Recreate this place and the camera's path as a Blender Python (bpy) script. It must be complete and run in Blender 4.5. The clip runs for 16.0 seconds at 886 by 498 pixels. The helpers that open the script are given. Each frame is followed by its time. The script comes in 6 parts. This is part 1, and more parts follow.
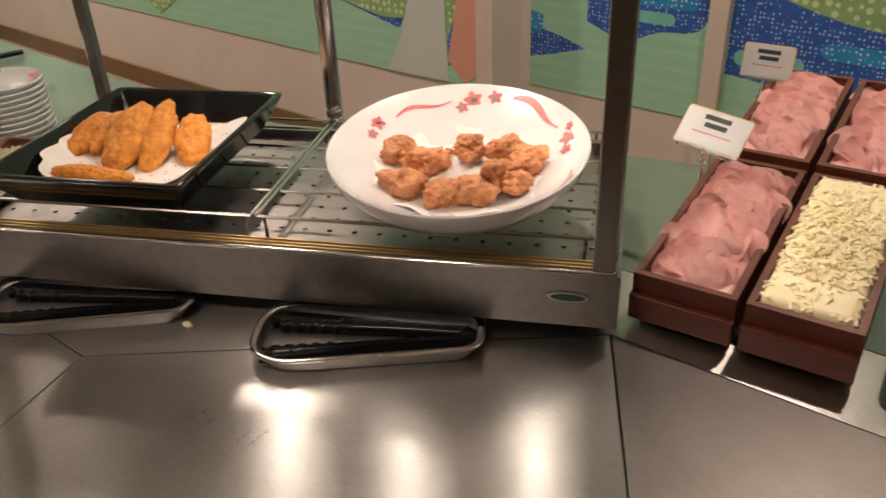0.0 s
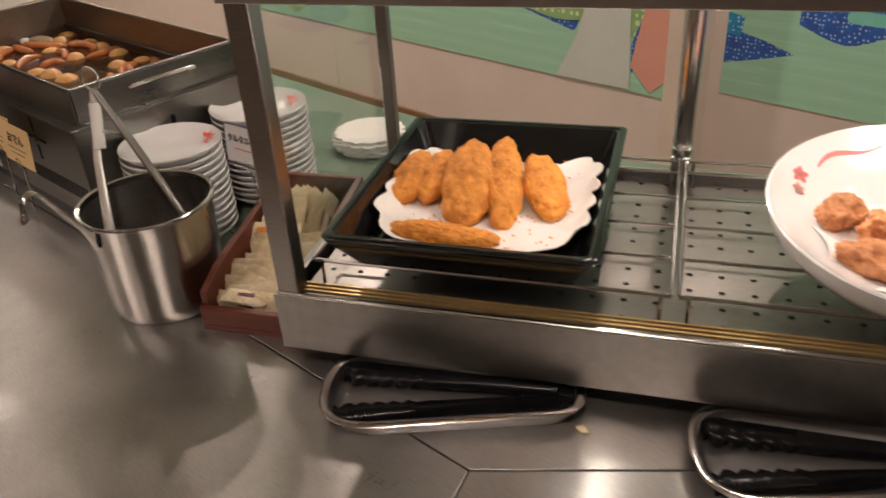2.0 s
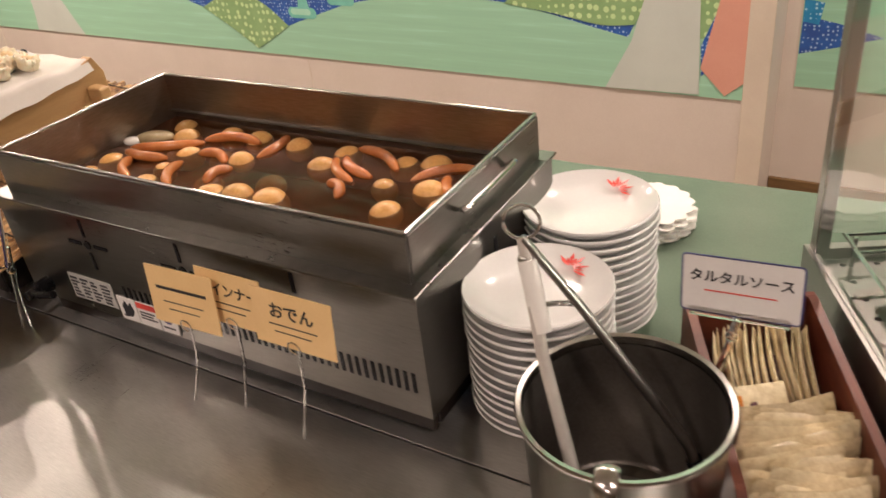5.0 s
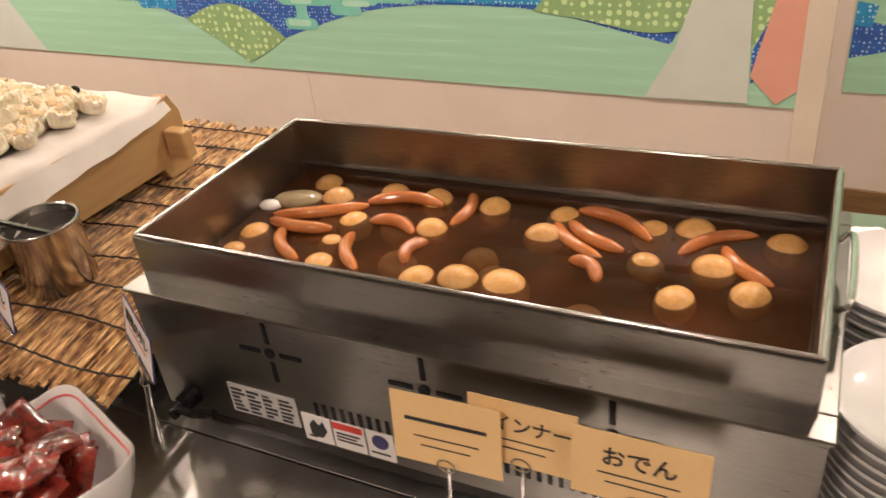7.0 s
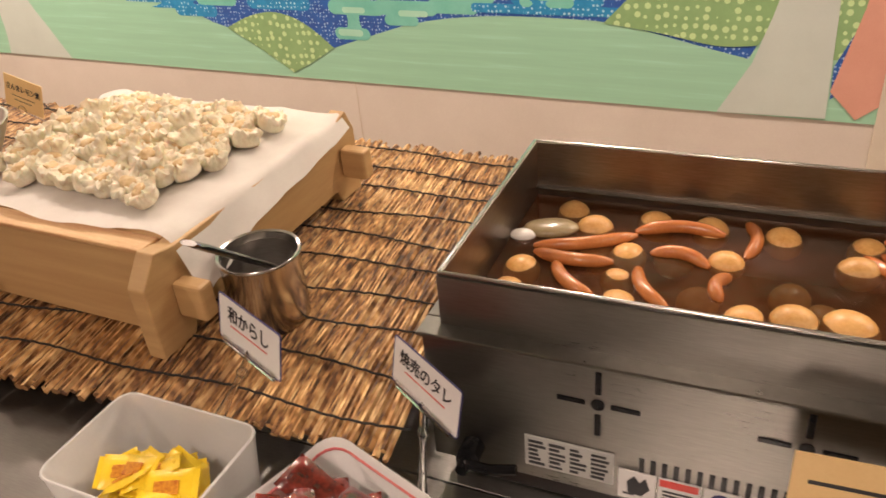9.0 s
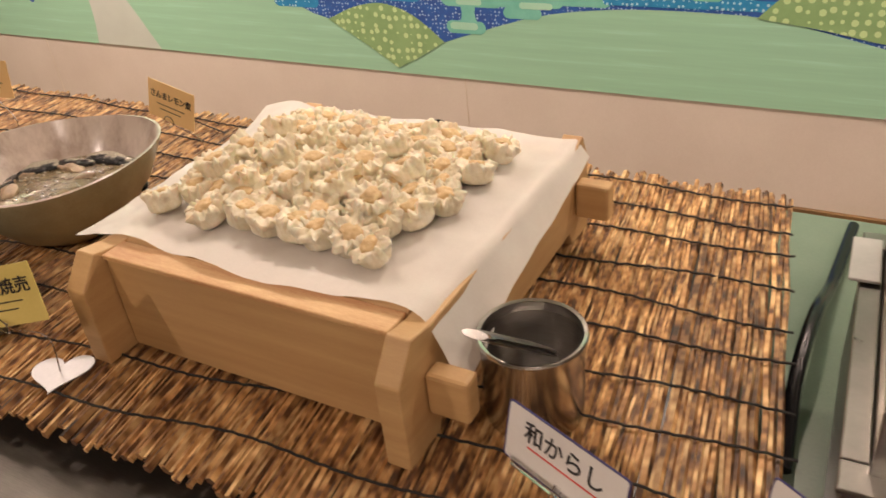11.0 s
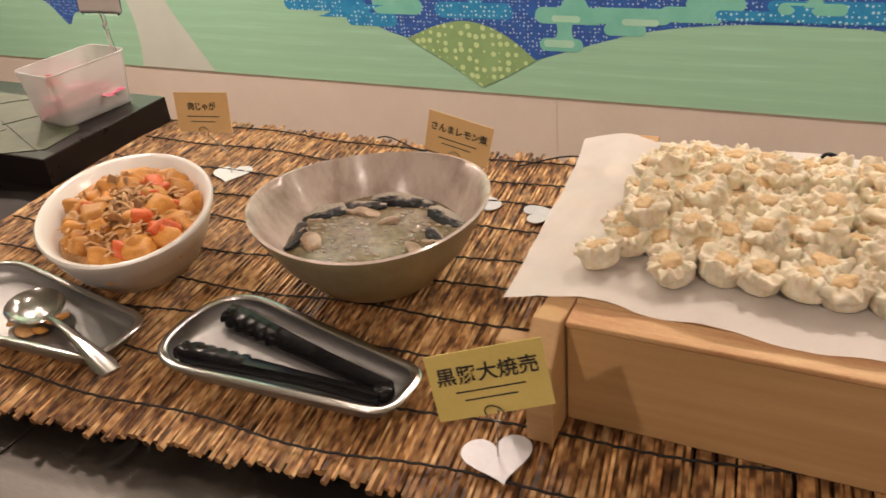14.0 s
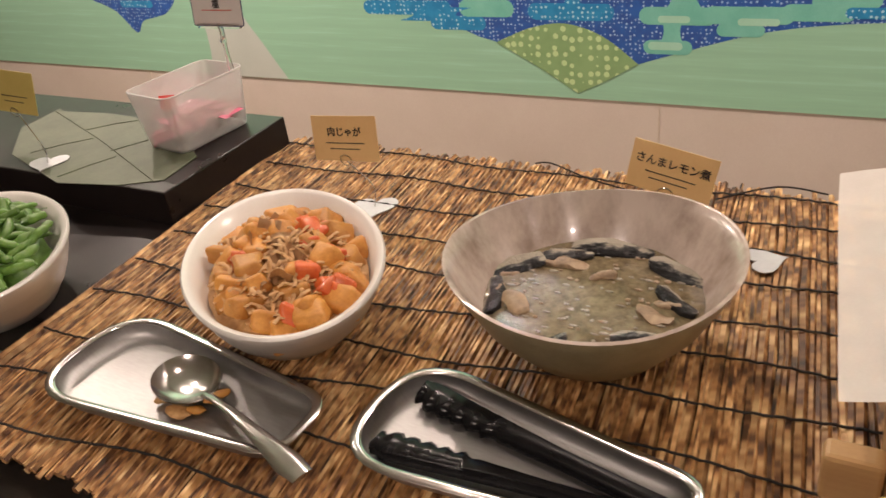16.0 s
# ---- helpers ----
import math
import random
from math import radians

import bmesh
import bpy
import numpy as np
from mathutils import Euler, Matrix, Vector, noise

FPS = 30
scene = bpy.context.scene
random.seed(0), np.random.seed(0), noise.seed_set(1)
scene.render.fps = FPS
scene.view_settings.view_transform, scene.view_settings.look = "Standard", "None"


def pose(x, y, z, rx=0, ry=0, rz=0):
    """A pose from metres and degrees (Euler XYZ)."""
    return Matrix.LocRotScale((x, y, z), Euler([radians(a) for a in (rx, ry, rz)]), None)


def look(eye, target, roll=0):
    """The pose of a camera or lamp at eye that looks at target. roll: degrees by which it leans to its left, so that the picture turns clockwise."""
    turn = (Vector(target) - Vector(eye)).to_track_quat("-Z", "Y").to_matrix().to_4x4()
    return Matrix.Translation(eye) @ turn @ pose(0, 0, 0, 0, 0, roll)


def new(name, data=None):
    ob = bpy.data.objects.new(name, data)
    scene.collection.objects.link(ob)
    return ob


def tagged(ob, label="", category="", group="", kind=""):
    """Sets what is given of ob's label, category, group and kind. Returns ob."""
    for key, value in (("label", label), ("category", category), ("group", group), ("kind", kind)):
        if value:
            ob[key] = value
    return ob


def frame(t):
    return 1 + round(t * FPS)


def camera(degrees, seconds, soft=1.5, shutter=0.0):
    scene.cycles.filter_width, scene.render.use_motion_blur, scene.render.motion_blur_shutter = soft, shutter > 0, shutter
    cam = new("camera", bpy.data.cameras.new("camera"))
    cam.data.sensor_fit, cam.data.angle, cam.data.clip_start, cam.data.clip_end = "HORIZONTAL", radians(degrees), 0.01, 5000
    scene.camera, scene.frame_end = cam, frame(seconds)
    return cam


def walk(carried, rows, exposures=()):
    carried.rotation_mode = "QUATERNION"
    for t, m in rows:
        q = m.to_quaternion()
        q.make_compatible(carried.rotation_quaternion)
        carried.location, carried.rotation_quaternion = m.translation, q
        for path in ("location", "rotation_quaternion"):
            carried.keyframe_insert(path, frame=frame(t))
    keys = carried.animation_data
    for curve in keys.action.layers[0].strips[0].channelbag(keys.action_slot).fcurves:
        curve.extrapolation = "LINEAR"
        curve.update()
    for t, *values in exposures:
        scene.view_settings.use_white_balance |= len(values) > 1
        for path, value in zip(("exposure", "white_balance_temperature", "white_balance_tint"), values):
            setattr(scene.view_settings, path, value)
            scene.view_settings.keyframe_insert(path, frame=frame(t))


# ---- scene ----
cam = camera(58.1, 16.0, soft=1.6, shutter=0.35)
PATH = [
    (0, (-0.163, 0.578, 1.46), (-1.285, 1.887, 0.446), -2.5),
    (0.5, (-0.252, 0.541, 1.452), (-1.391, 1.828, 0.43), -2.8),
    (1, (-0.375, 0.495, 1.439), (-1.522, 1.773, 0.414), -2.4),
    (1.5, (-0.508, 0.492, 1.438), (-1.712, 1.718, 0.413), -4.0),
    (2, (-0.637, 0.48, 1.455), (-1.861, 1.687, 0.432), -3.8),
    (2.5, (-0.757, 0.457, 1.46), (-2.001, 1.655, 0.45), -3.9),
    (3, (-0.873, 0.436, 1.45), (-2.099, 1.653, 0.442), -3.6),
    (3.5, (-1.034, 0.405, 1.444), (-2.198, 1.678, 0.433), -4.4),
    (4, (-1.175, 0.381, 1.466), (-2.274, 1.705, 0.447), -5.5),
    (4.5, (-1.287, 0.383, 1.465), (-2.325, 1.749, 0.438), -6.4),
    (5, (-1.405, 0.406, 1.451), (-2.4, 1.798, 0.416), -7.2),
    (7.5, (-1.898, 0.427, 1.475), (-2.722, 1.916, 0.423), -6.7),
    (8, (-1.994, 0.385, 1.488), (-2.789, 1.891, 0.441), -6.5),
    (8.5, (-2.057, 0.364, 1.484), (-2.847, 1.877, 0.441), -6.1),
    (9, (-2.124, 0.355, 1.477), (-2.919, 1.866, 0.436), -5.6),
    (11.5, (-2.514, 0.46, 1.452), (-3.417, 1.898, 0.396), -6.5),
    (12, (-2.587, 0.434, 1.457), (-3.466, 1.886, 0.398), -6.4),
    (12.5, (-2.675, 0.397, 1.476), (-3.518, 1.873, 0.421), -6.9),
    (13, (-2.781, 0.351, 1.486), (-3.588, 1.854, 0.442), -6.9),
    (13.5, (-2.855, 0.332, 1.481), (-3.657, 1.843, 0.444), -6.5),
    (14, (-2.918, 0.328, 1.48), (-3.729, 1.835, 0.445), -6.1),
    (14.5, (-2.984, 0.345, 1.47), (-3.815, 1.84, 0.434), -6.5),
    (15, (-3.045, 0.369, 1.467), (-3.896, 1.854, 0.432), -7.2),
    (15.5, (-3.112, 0.391, 1.473), (-3.983, 1.867, 0.442), -7.7),
    (16, (-3.17, 0.401, 1.468), (-4.062, 1.866, 0.44), -7.9),
]
EXPOSURES = [(t, e, k, 10) for t, e, k in ((0, -0.76, 6050), (2.0, -0.58, 5880), (3.5, -0.30, 5850), (5.0, 0.08, 5880), (8.5, 0.18, 6130), (11.5, -0.08, 6130), (14.5, -0.20, 5950), (16.0, -0.24, 5880))]
walk(cam, [(t, look(eye, target, roll)) for t, eye, target, roll in PATH], EXPOSURES)

# ---- light ----
world = bpy.data.worlds.new("indoor_world")
scene.world = world
world.use_nodes = True
world.node_tree.nodes["Background"].inputs[0].default_value = (0.9, 0.78, 0.62, 1)
world.node_tree.nodes["Background"].inputs[1].default_value = 0.05


# ---- materials ----
def c(h):
    """Linear colour from a hex string."""
    v = [int(h[i:i + 2], 16) / 255 for i in (1, 3, 5)]
    return tuple(a / 12.92 if a < 0.04045 else ((a + 0.055) / 1.055) ** 2.4 for a in v) + (1.0,)


class Nodes:
    """A small builder for node materials."""

    def __init__(self, name):
        self.m = bpy.data.materials.new(name)
        self.m.use_nodes = True
        self.t = self.m.node_tree
        self.b = self.t.nodes["Principled BSDF"]

    def add(self, kind, **kw):
        n = self.t.nodes.new(kind)
        for k, v in kw.items():
            if k in n.inputs:
                n.inputs[k].default_value = v
        return n

    def link(self, a, b):
        self.t.links.new(a, b)

    def coords(self, scale=(1, 1, 1), rot=(0, 0, 0)):
        tc = self.add("ShaderNodeTexCoord")
        mp = self.add("ShaderNodeMapping")
        mp.inputs["Scale"].default_value = scale
        mp.inputs["Rotation"].default_value = [radians(a) for a in rot]
        self.link(tc.outputs["Object"], mp.inputs[0])
        return mp.outputs[0]

    def noise(self, vec, scale, detail=4.0, rough=0.6):
        n = self.add("ShaderNodeTexNoise", Scale=scale, Detail=detail, Roughness=rough)
        self.link(vec, n.inputs["Vector"])
        return n.outputs["Fac"]

    def ramp(self, fac, stops):
        r = self.t.nodes.new("ShaderNodeValToRGB")
        el = r.color_ramp.elements
        while len(el) < len(stops):
            el.new(0.5)
        for e, (p, col) in zip(el, stops):
            e.position, e.color = p, col
        self.link(fac, r.inputs[0])
        return r.outputs[0]

    def mix(self, fac, a, b, mode="MIX"):
        n = self.t.nodes.new("ShaderNodeMix")
        n.data_type, n.blend_type = "RGBA", mode
        for s, v in ((0, fac), (6, a), (7, b)):
            if isinstance(v, bpy.types.NodeSocket):
                self.link(v, n.inputs[s])
            else:
                n.inputs[s].default_value = v
        return n.outputs[2]

    def math(self, op, a, b=0.0):
        n = self.t.nodes.new("ShaderNodeMath")
        n.operation = op
        for s, v in ((0, a), (1, b)):
            if isinstance(v, bpy.types.NodeSocket):
                self.link(v, n.inputs[s])
            else:
                n.inputs[s].default_value = v
        return n.outputs[0]

    def color(self, sock):
        self.link(sock, self.b.inputs["Base Color"])

    def bump(self, sock, strength, dist=0.001):
        n = self.add("ShaderNodeBump", Strength=strength, Distance=dist)
        self.link(sock, n.inputs["Height"])
        self.link(n.outputs[0], self.b.inputs["Normal"])


def surface(name, dark, light, rough=0.5, metal=0.0, scale=20.0, stretch=(1, 1, 1), bump=0.0, fine=300.0, vary=0.0, dist=0.001, coat=0.0, sss=0.0, rvar=0.0, island=False):
    """A material with two scales of variation between two tones, fine relief and some change of gloss."""
    n = Nodes(name)
    v = n.coords(stretch)
    big = n.noise(v, scale, 5.0)
    small = n.noise(v, fine, 3.0)
    f = n.math("ADD", n.math("MULTIPLY", big, 0.7), n.math("MULTIPLY", small, 0.3))
    col = n.ramp(f, [(0.35, dark), (0.65, light)])
    if vary:
        if island:
            r = n.add("ShaderNodeNewGeometry").outputs["Random Per Island"]
        else:
            r = n.add("ShaderNodeObjectInfo").outputs["Random"]
        k = n.math("ADD", n.math("MULTIPLY", r, vary), 1.0 - vary / 2)
        hsv = n.add("ShaderNodeHueSaturation")
        n.link(col, hsv.inputs["Color"])
        n.link(k, hsv.inputs["Value"])
        col = hsv.outputs[0]
    n.color(col)
    n.b.inputs["Metallic"].default_value = metal
    n.b.inputs["Roughness"].default_value = rough
    if rvar:
        n.link(n.math("ADD", n.math("MULTIPLY", big, rvar), rough - rvar / 2), n.b.inputs["Roughness"])
    if bump:
        n.bump(f, bump, dist)
    if coat:
        n.b.inputs["Coat Weight"].default_value = coat
        n.b.inputs["Coat Roughness"].default_value = 0.08
    if sss:
        n.b.inputs["Subsurface Weight"].default_value = sss
        n.b.inputs["Subsurface Radius"].default_value = (0.01, 0.006, 0.004)
        n.b.inputs["Subsurface Scale"].default_value = 0.5
    return n.m


def brushed(name, dark, light, rough, stretch, rvar=0.12, bump=0.12, scr=0.25, grain=None):
    """Brushed stainless steel with smears and fine scratches."""
    n = Nodes(name)
    streak = n.noise(n.coords(stretch), 60.0, 4.0)
    smear = n.noise(n.coords((1, 1, 1)), 7.0, 5.0)
    marks = n.noise(n.coords((36, 1.0, 1), (0, 0, 37)), 14.0, 3.0)
    n.color(n.ramp(n.math("ADD", n.math("MULTIPLY", streak, 0.5), n.math("MULTIPLY", smear, 0.5)), [(0.3, dark), (0.7, light)]))
    n.b.inputs["Metallic"].default_value = 1.0
    r = n.math("ADD", n.math("MULTIPLY", smear, rvar), rough - rvar / 2)
    r = n.math("ADD", r, n.math("MULTIPLY", n.math("SUBTRACT", marks, 0.5), scr * 0.07))
    n.link(n.math("ADD", r, n.math("MULTIPLY", streak, rvar * 0.6)), n.b.inputs["Roughness"])
    n.bump(n.math("ADD", streak, n.math("MULTIPLY", marks, scr)), bump, 0.0004)
    if grain:
        across = n.add("ShaderNodeCombineXYZ", X=grain[0], Y=grain[1], Z=0.0)
        n.b.inputs["Anisotropic"].default_value = 0.82
        n.link(across.outputs[0], n.b.inputs["Tangent"])
    return n.m


def glass(name, tint, rough=0.03, alpha=0.25):
    n = Nodes(name)
    n.b.inputs["Base Color"].default_value = tint
    n.b.inputs["Roughness"].default_value = rough
    n.b.inputs["Transmission Weight"].default_value = 1.0
    n.b.inputs["IOR"].default_value = 1.3
    return n.m


def glow(name, col, strength):
    n = Nodes(name)
    n.b.inputs["Base Color"].default_value = col
    n.b.inputs["Emission Color"].default_value = col
    n.b.inputs["Emission Strength"].default_value = strength
    return n.m


def dotted(name, ground, ground2, dot, scale, size, waves=False):
    """A printed pattern of dots on a mottled ground."""
    n = Nodes(name)
    v = n.coords((1, 0.0, 1))
    vo = n.add("ShaderNodeTexVoronoi", Scale=scale, Randomness=0.4)
    n.link(v, vo.inputs["Vector"])
    ring = n.math("LESS_THAN", vo.outputs["Distance"], size)
    base = n.ramp(n.noise(v, scale * 0.35), [(0.4, ground), (0.62, ground2)])
    n.color(n.mix(ring, base, dot))
    n.b.inputs["Roughness"].default_value = 0.45
    return n.m


M_STEEL = brushed("counter_steel", (0.40, 0.395, 0.38, 1), (0.66, 0.65, 0.625, 1), 0.28, (1, 14, 1), scr=2.5, bump=0.14, rvar=0.16, grain=(-0.62, 0.78))
for k, v in (("Coat Weight", 0.15), ("Coat Roughness", 0.10), ("Coat IOR", 1.6)):
    M_STEEL.node_tree.nodes["Principled BSDF"].inputs[k].default_value = v
M_STEELDARK = brushed("dull_counter_steel", (0.13, 0.12, 0.11, 1), (0.21, 0.195, 0.18, 1), 0.36, (1, 18, 1), scr=1.2, bump=0.25, rvar=0.12)
M_TRAY = brushed("satin_tray_steel", (0.35, 0.345, 0.335, 1), (0.46, 0.455, 0.45, 1), 0.44, (1, 6, 1), rvar=0.14, bump=0.1)
M_HOOD = brushed("hood_steel", (0.50, 0.48, 0.46, 1), (0.62, 0.60, 0.58, 1), 0.30, (1, 12, 1), bump=0.1)
M_POT = brushed("pot_steel", (0.165, 0.16, 0.148, 1), (0.24, 0.232, 0.215, 1), 0.26, (1, 1, 16), bump=0.03)
M_CHROME = brushed("polished_steel", (0.52, 0.5, 0.48, 1), (0.66, 0.64, 0.62, 1), 0.16, (1, 1, 12), rvar=0.08, bump=0.04)
M_DARKSTEEL = brushed("warmer_steel", (0.24, 0.23, 0.22, 1), (0.36, 0.34, 0.32, 1), 0.3, (1, 12, 1), bump=0.1)
M_CAN = brushed("can_steel", (0.34, 0.33, 0.31, 1), (0.46, 0.45, 0.43, 1), 0.17, (1, 1, 14), rvar=0.06, bump=0.03)
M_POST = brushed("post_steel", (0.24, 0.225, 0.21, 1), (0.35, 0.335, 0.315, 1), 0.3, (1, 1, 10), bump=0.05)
M_LAMINATE = surface("green_laminate", (0.12, 0.165, 0.12, 1), (0.16, 0.21, 0.155, 1), 0.25, 0, 6, bump=0.02, rvar=0.1)
M_WALL = surface("cream_wall", (0.62, 0.55, 0.48, 1), (0.69, 0.62, 0.55, 1), 0.75, 0, 2.5, bump=0.12, fine=180)
M_TRIM = surface("cream_trim", (0.60, 0.52, 0.42, 1), (0.68, 0.60, 0.49, 1), 0.5, 0, 5, bump=0.05)
M_BASEBOARD = surface("brown_baseboard", (0.13, 0.075, 0.03, 1), (0.22, 0.13, 0.05, 1), 0.45, 0, 8, (1, 1, 8), bump=0.1)
M_CEIL = surface("white_ceiling", (0.76, 0.73, 0.69, 1), (0.84, 0.81, 0.77, 1), 0.85, 0, 3, bump=0.1)
M_FLOOR = surface("brown_floor", (0.19, 0.145, 0.105, 1), (0.30, 0.23, 0.17, 1), 0.5, 0, 3, bump=0.1)
M_DARKWOOD = surface("counter_front", (0.05, 0.03, 0.02, 1), (0.09, 0.055, 0.035, 1), 0.4, 0, 4, (1, 1, 10), bump=0.1)
M_BLACKLAC = surface("black_lacquer", (0.012, 0.009, 0.009, 1), (0.022, 0.017, 0.016, 1), 0.3, 0, 12, bump=0.03, rvar=0.15)
M_BLACKLAC.node_tree.nodes["Principled BSDF"].inputs["Specular IOR Level"].default_value = 0.25
M_BLACKGLOSS = surface("black_gloss_melamine", (0.006, 0.006, 0.006, 1), (0.010, 0.010, 0.010, 1), 0.10, 0, 30, rvar=0.06)
M_BLACK = surface("black_plastic", (0.005, 0.005, 0.006, 1), (0.010, 0.010, 0.011, 1), 0.24, 0, 30, bump=0.05, rvar=0.12)
M_BLACK.node_tree.nodes["Principled BSDF"].inputs["Specular IOR Level"].default_value = 0.22
M_PORCELAIN = surface("white_porcelain", (0.76, 0.75, 0.74, 1), (0.83, 0.82, 0.81, 1), 0.14, 0, 6, coat=0.4)
M_MELAMINE = surface("white_melamine", (0.78, 0.76, 0.72, 1), (0.84, 0.82, 0.79, 1), 0.25, 0, 6, bump=0.02)
M_REDPRINT = surface("red_print", (0.6, 0.035, 0.025, 1), (0.72, 0.07, 0.05, 1), 0.35)
M_PINKPRINT = surface("pink_print", (0.62, 0.12, 0.15, 1), (0.75, 0.25, 0.22, 1), 0.3)
M_TEALPRINT = surface("teal_print", (0.15, 0.4, 0.35, 1), (0.25, 0.5, 0.42, 1), 0.3)
M_PAPER = surface("white_paper", (0.84, 0.81, 0.77, 1), (0.92, 0.90, 0.86, 1), 0.6, 0, 16, bump=0.35, fine=500, sss=0.05)
M_WOOD = surface("pale_wood", (0.44, 0.265, 0.115, 1), (0.57, 0.37, 0.17, 1), 0.5, 0, 5, (0.5, 1.0, 10), bump=0.08, vary=0.10)
M_WOODDARK = surface("box_wood_edge", (0.46, 0.22, 0.09, 1), (0.72, 0.50, 0.25, 1), 0.55, 0, 9, (0.8, 6, 4), bump=0.12)
M_REDBOX = surface("red_brown_wood", (0.085, 0.020, 0.010, 1), (0.15, 0.038, 0.017, 1), 0.45, 0, 14, (1, 1, 6), bump=0.12)
M_STRING = surface("black_string", (0.008, 0.008, 0.008, 1), (0.02, 0.018, 0.016, 1), 0.8, bump=0.4, fine=900)
M_CARDW = surface("white_card", (0.74, 0.72, 0.71, 1), (0.8, 0.78, 0.77, 1), 0.45)
M_CARDO = surface("orange_card", (0.80, 0.55, 0.25, 1), (0.86, 0.61, 0.30, 1), 0.5, 0, 15)
M_CARDY = surface("yellow_card", (0.62, 0.50, 0.14, 1), (0.7, 0.56, 0.18, 1), 0.5, 0, 15)
M_INK = surface("black_ink", (0.015, 0.015, 0.02, 1), (0.03, 0.03, 0.035, 1), 0.5)
M_NAVY = surface("navy_edge", (0.03, 0.03, 0.12, 1), (0.05, 0.05, 0.18, 1), 0.5)
M_MIRROR = surface("silver_acrylic", (0.52, 0.52, 0.56, 1), (0.62, 0.62, 0.65, 1), 0.4, 0.3)
M_CLEAR = glass("clear_acrylic", (0.97, 0.97, 0.97, 1))
M_PANE = glass("side_glass", (0.93, 0.97, 0.95, 1), 0.02)
M_FROST = surface("frosted_plastic", (0.80, 0.80, 0.79, 1), (0.87, 0.87, 0.86, 1), 0.35)
M_FROST.node_tree.nodes["Principled BSDF"].inputs["Alpha"].default_value = 0.48
M_FRIED = surface("fried_crumb", (0.54, 0.17, 0.012, 1), (0.90, 0.38, 0.05, 1), 0.6, 0, 70, bump=1.0, fine=330, vary=0.22, dist=0.006)
M_KARAAGE = surface("fried_chicken_crust", (0.42, 0.14, 0.045, 1), (0.80, 0.38, 0.16, 1), 0.5, 0, 45, bump=0.8, fine=260, vary=0.3, dist=0.004)
M_EGG = surface("simmered_egg", (0.56, 0.28, 0.07, 1), (0.76, 0.46, 0.17, 1), 0.4, 0, 40, vary=0.35, coat=0.2, sss=0.1)
M_SAUSAGE = surface("sausage_skin", (0.42, 0.13, 0.035, 1), (0.58, 0.22, 0.06, 1), 0.25, 0, 25, vary=0.2, coat=0.6)
M_KONJAC = surface("grey_konjac", (0.25, 0.2, 0.1, 1), (0.38, 0.3, 0.17, 1), 0.3, 0, 60, coat=0.4)
M_WRAP = surface("shumai_wrapper", (0.68, 0.59, 0.40, 1), (0.88, 0.83, 0.68, 1), 0.40, 0, 60, bump=0.4, vary=0.14, sss=0.25, dist=0.002)
M_FILL = surface("shumai_filling", (0.52, 0.33, 0.13, 1), (0.72, 0.54, 0.30, 1), 0.5, 0, 120, bump=0.8, vary=0.2, dist=0.003)
M_HAM = surface("pink_ham", (0.86, 0.42, 0.38, 1), (0.94, 0.60, 0.55, 1), 0.4, 0, 35, bump=0.2, vary=0.10)
M_CHEESE = surface("pale_cheese", (0.86, 0.75, 0.42, 1), (0.93, 0.86, 0.58, 1), 0.5, 0, 40, vary=0.12, bump=0.2, island=True)
M_POTATO = surface("simmered_potato", (0.44, 0.18, 0.028, 1), (0.68, 0.34, 0.070, 1), 0.5, 0, 30, vary=0.4, bump=0.4, sss=0.1)
M_CARROT = surface("simmered_carrot", (0.55, 0.085, 0.018, 1), (0.70, 0.17, 0.035, 1), 0.42, 0, 40, vary=0.25, coat=0.15)
M_MEAT = surface("simmered_meat", (0.46, 0.26, 0.11, 1), (0.66, 0.43, 0.22, 1), 0.5, 0, 50, vary=0.3, bump=0.4)
M_ONION = surface("simmered_onion", (0.36, 0.18, 0.055, 1), (0.62, 0.38, 0.16, 1), 0.6, 0, 60, vary=0.15, island=True)
M_POD = surface("edamame_pod", (0.06, 0.15, 0.018, 1), (0.15, 0.28, 0.045, 1), 0.45, 0, 60, bump=0.3, vary=0.35)
M_FISHFLESH = surface("fish_flesh", (0.17, 0.115, 0.065, 1), (0.38, 0.28, 0.17, 1), 0.45, 0, 60, bump=0.3)
M_YELLOWPK = surface("yellow_packet", (0.78, 0.52, 0.015, 1), (0.85, 0.62, 0.03, 1), 0.22, 0, 60, bump=0.5, dist=0.003, vary=0.1)
M_PINKPK = surface("pink_packet", (0.80, 0.15, 0.28, 1), (0.90, 0.38, 0.48, 1), 0.25, 0, 50, bump=0.4, dist=0.003, vary=0.2)
M_SAUCEPK = surface("dark_sauce_packet", (0.015, 0.005, 0.004, 1), (0.30, 0.032, 0.02, 1), 0.15, 0, 45, bump=0.5, dist=0.003, vary=0.4, coat=0.7)
M_MUSTARDINK = surface("mustard_print", (0.45, 0.14, 0.02, 1), (0.72, 0.34, 0.03, 1), 0.25, 0, 160)
M_SACHET = surface("cream_sachet", (0.56, 0.45, 0.26, 1), (0.84, 0.75, 0.54, 1), 0.3, 0, 90, bump=0.3, vary=0.2)
M_SACHETPRINT = surface("sachet_print", (0.06, 0.025, 0.035, 1), (0.22, 0.08, 0.09, 1), 0.35)
M_LEAF = surface("green_leaf", (0.06, 0.072, 0.04, 1), (0.10, 0.117, 0.066, 1), 0.6, 0, 14, bump=0.3, vary=0.2)
M_BRASS = surface("brass_strip", (0.46, 0.32, 0.13, 1), (0.62, 0.47, 0.22, 1), 0.35, 0.7)
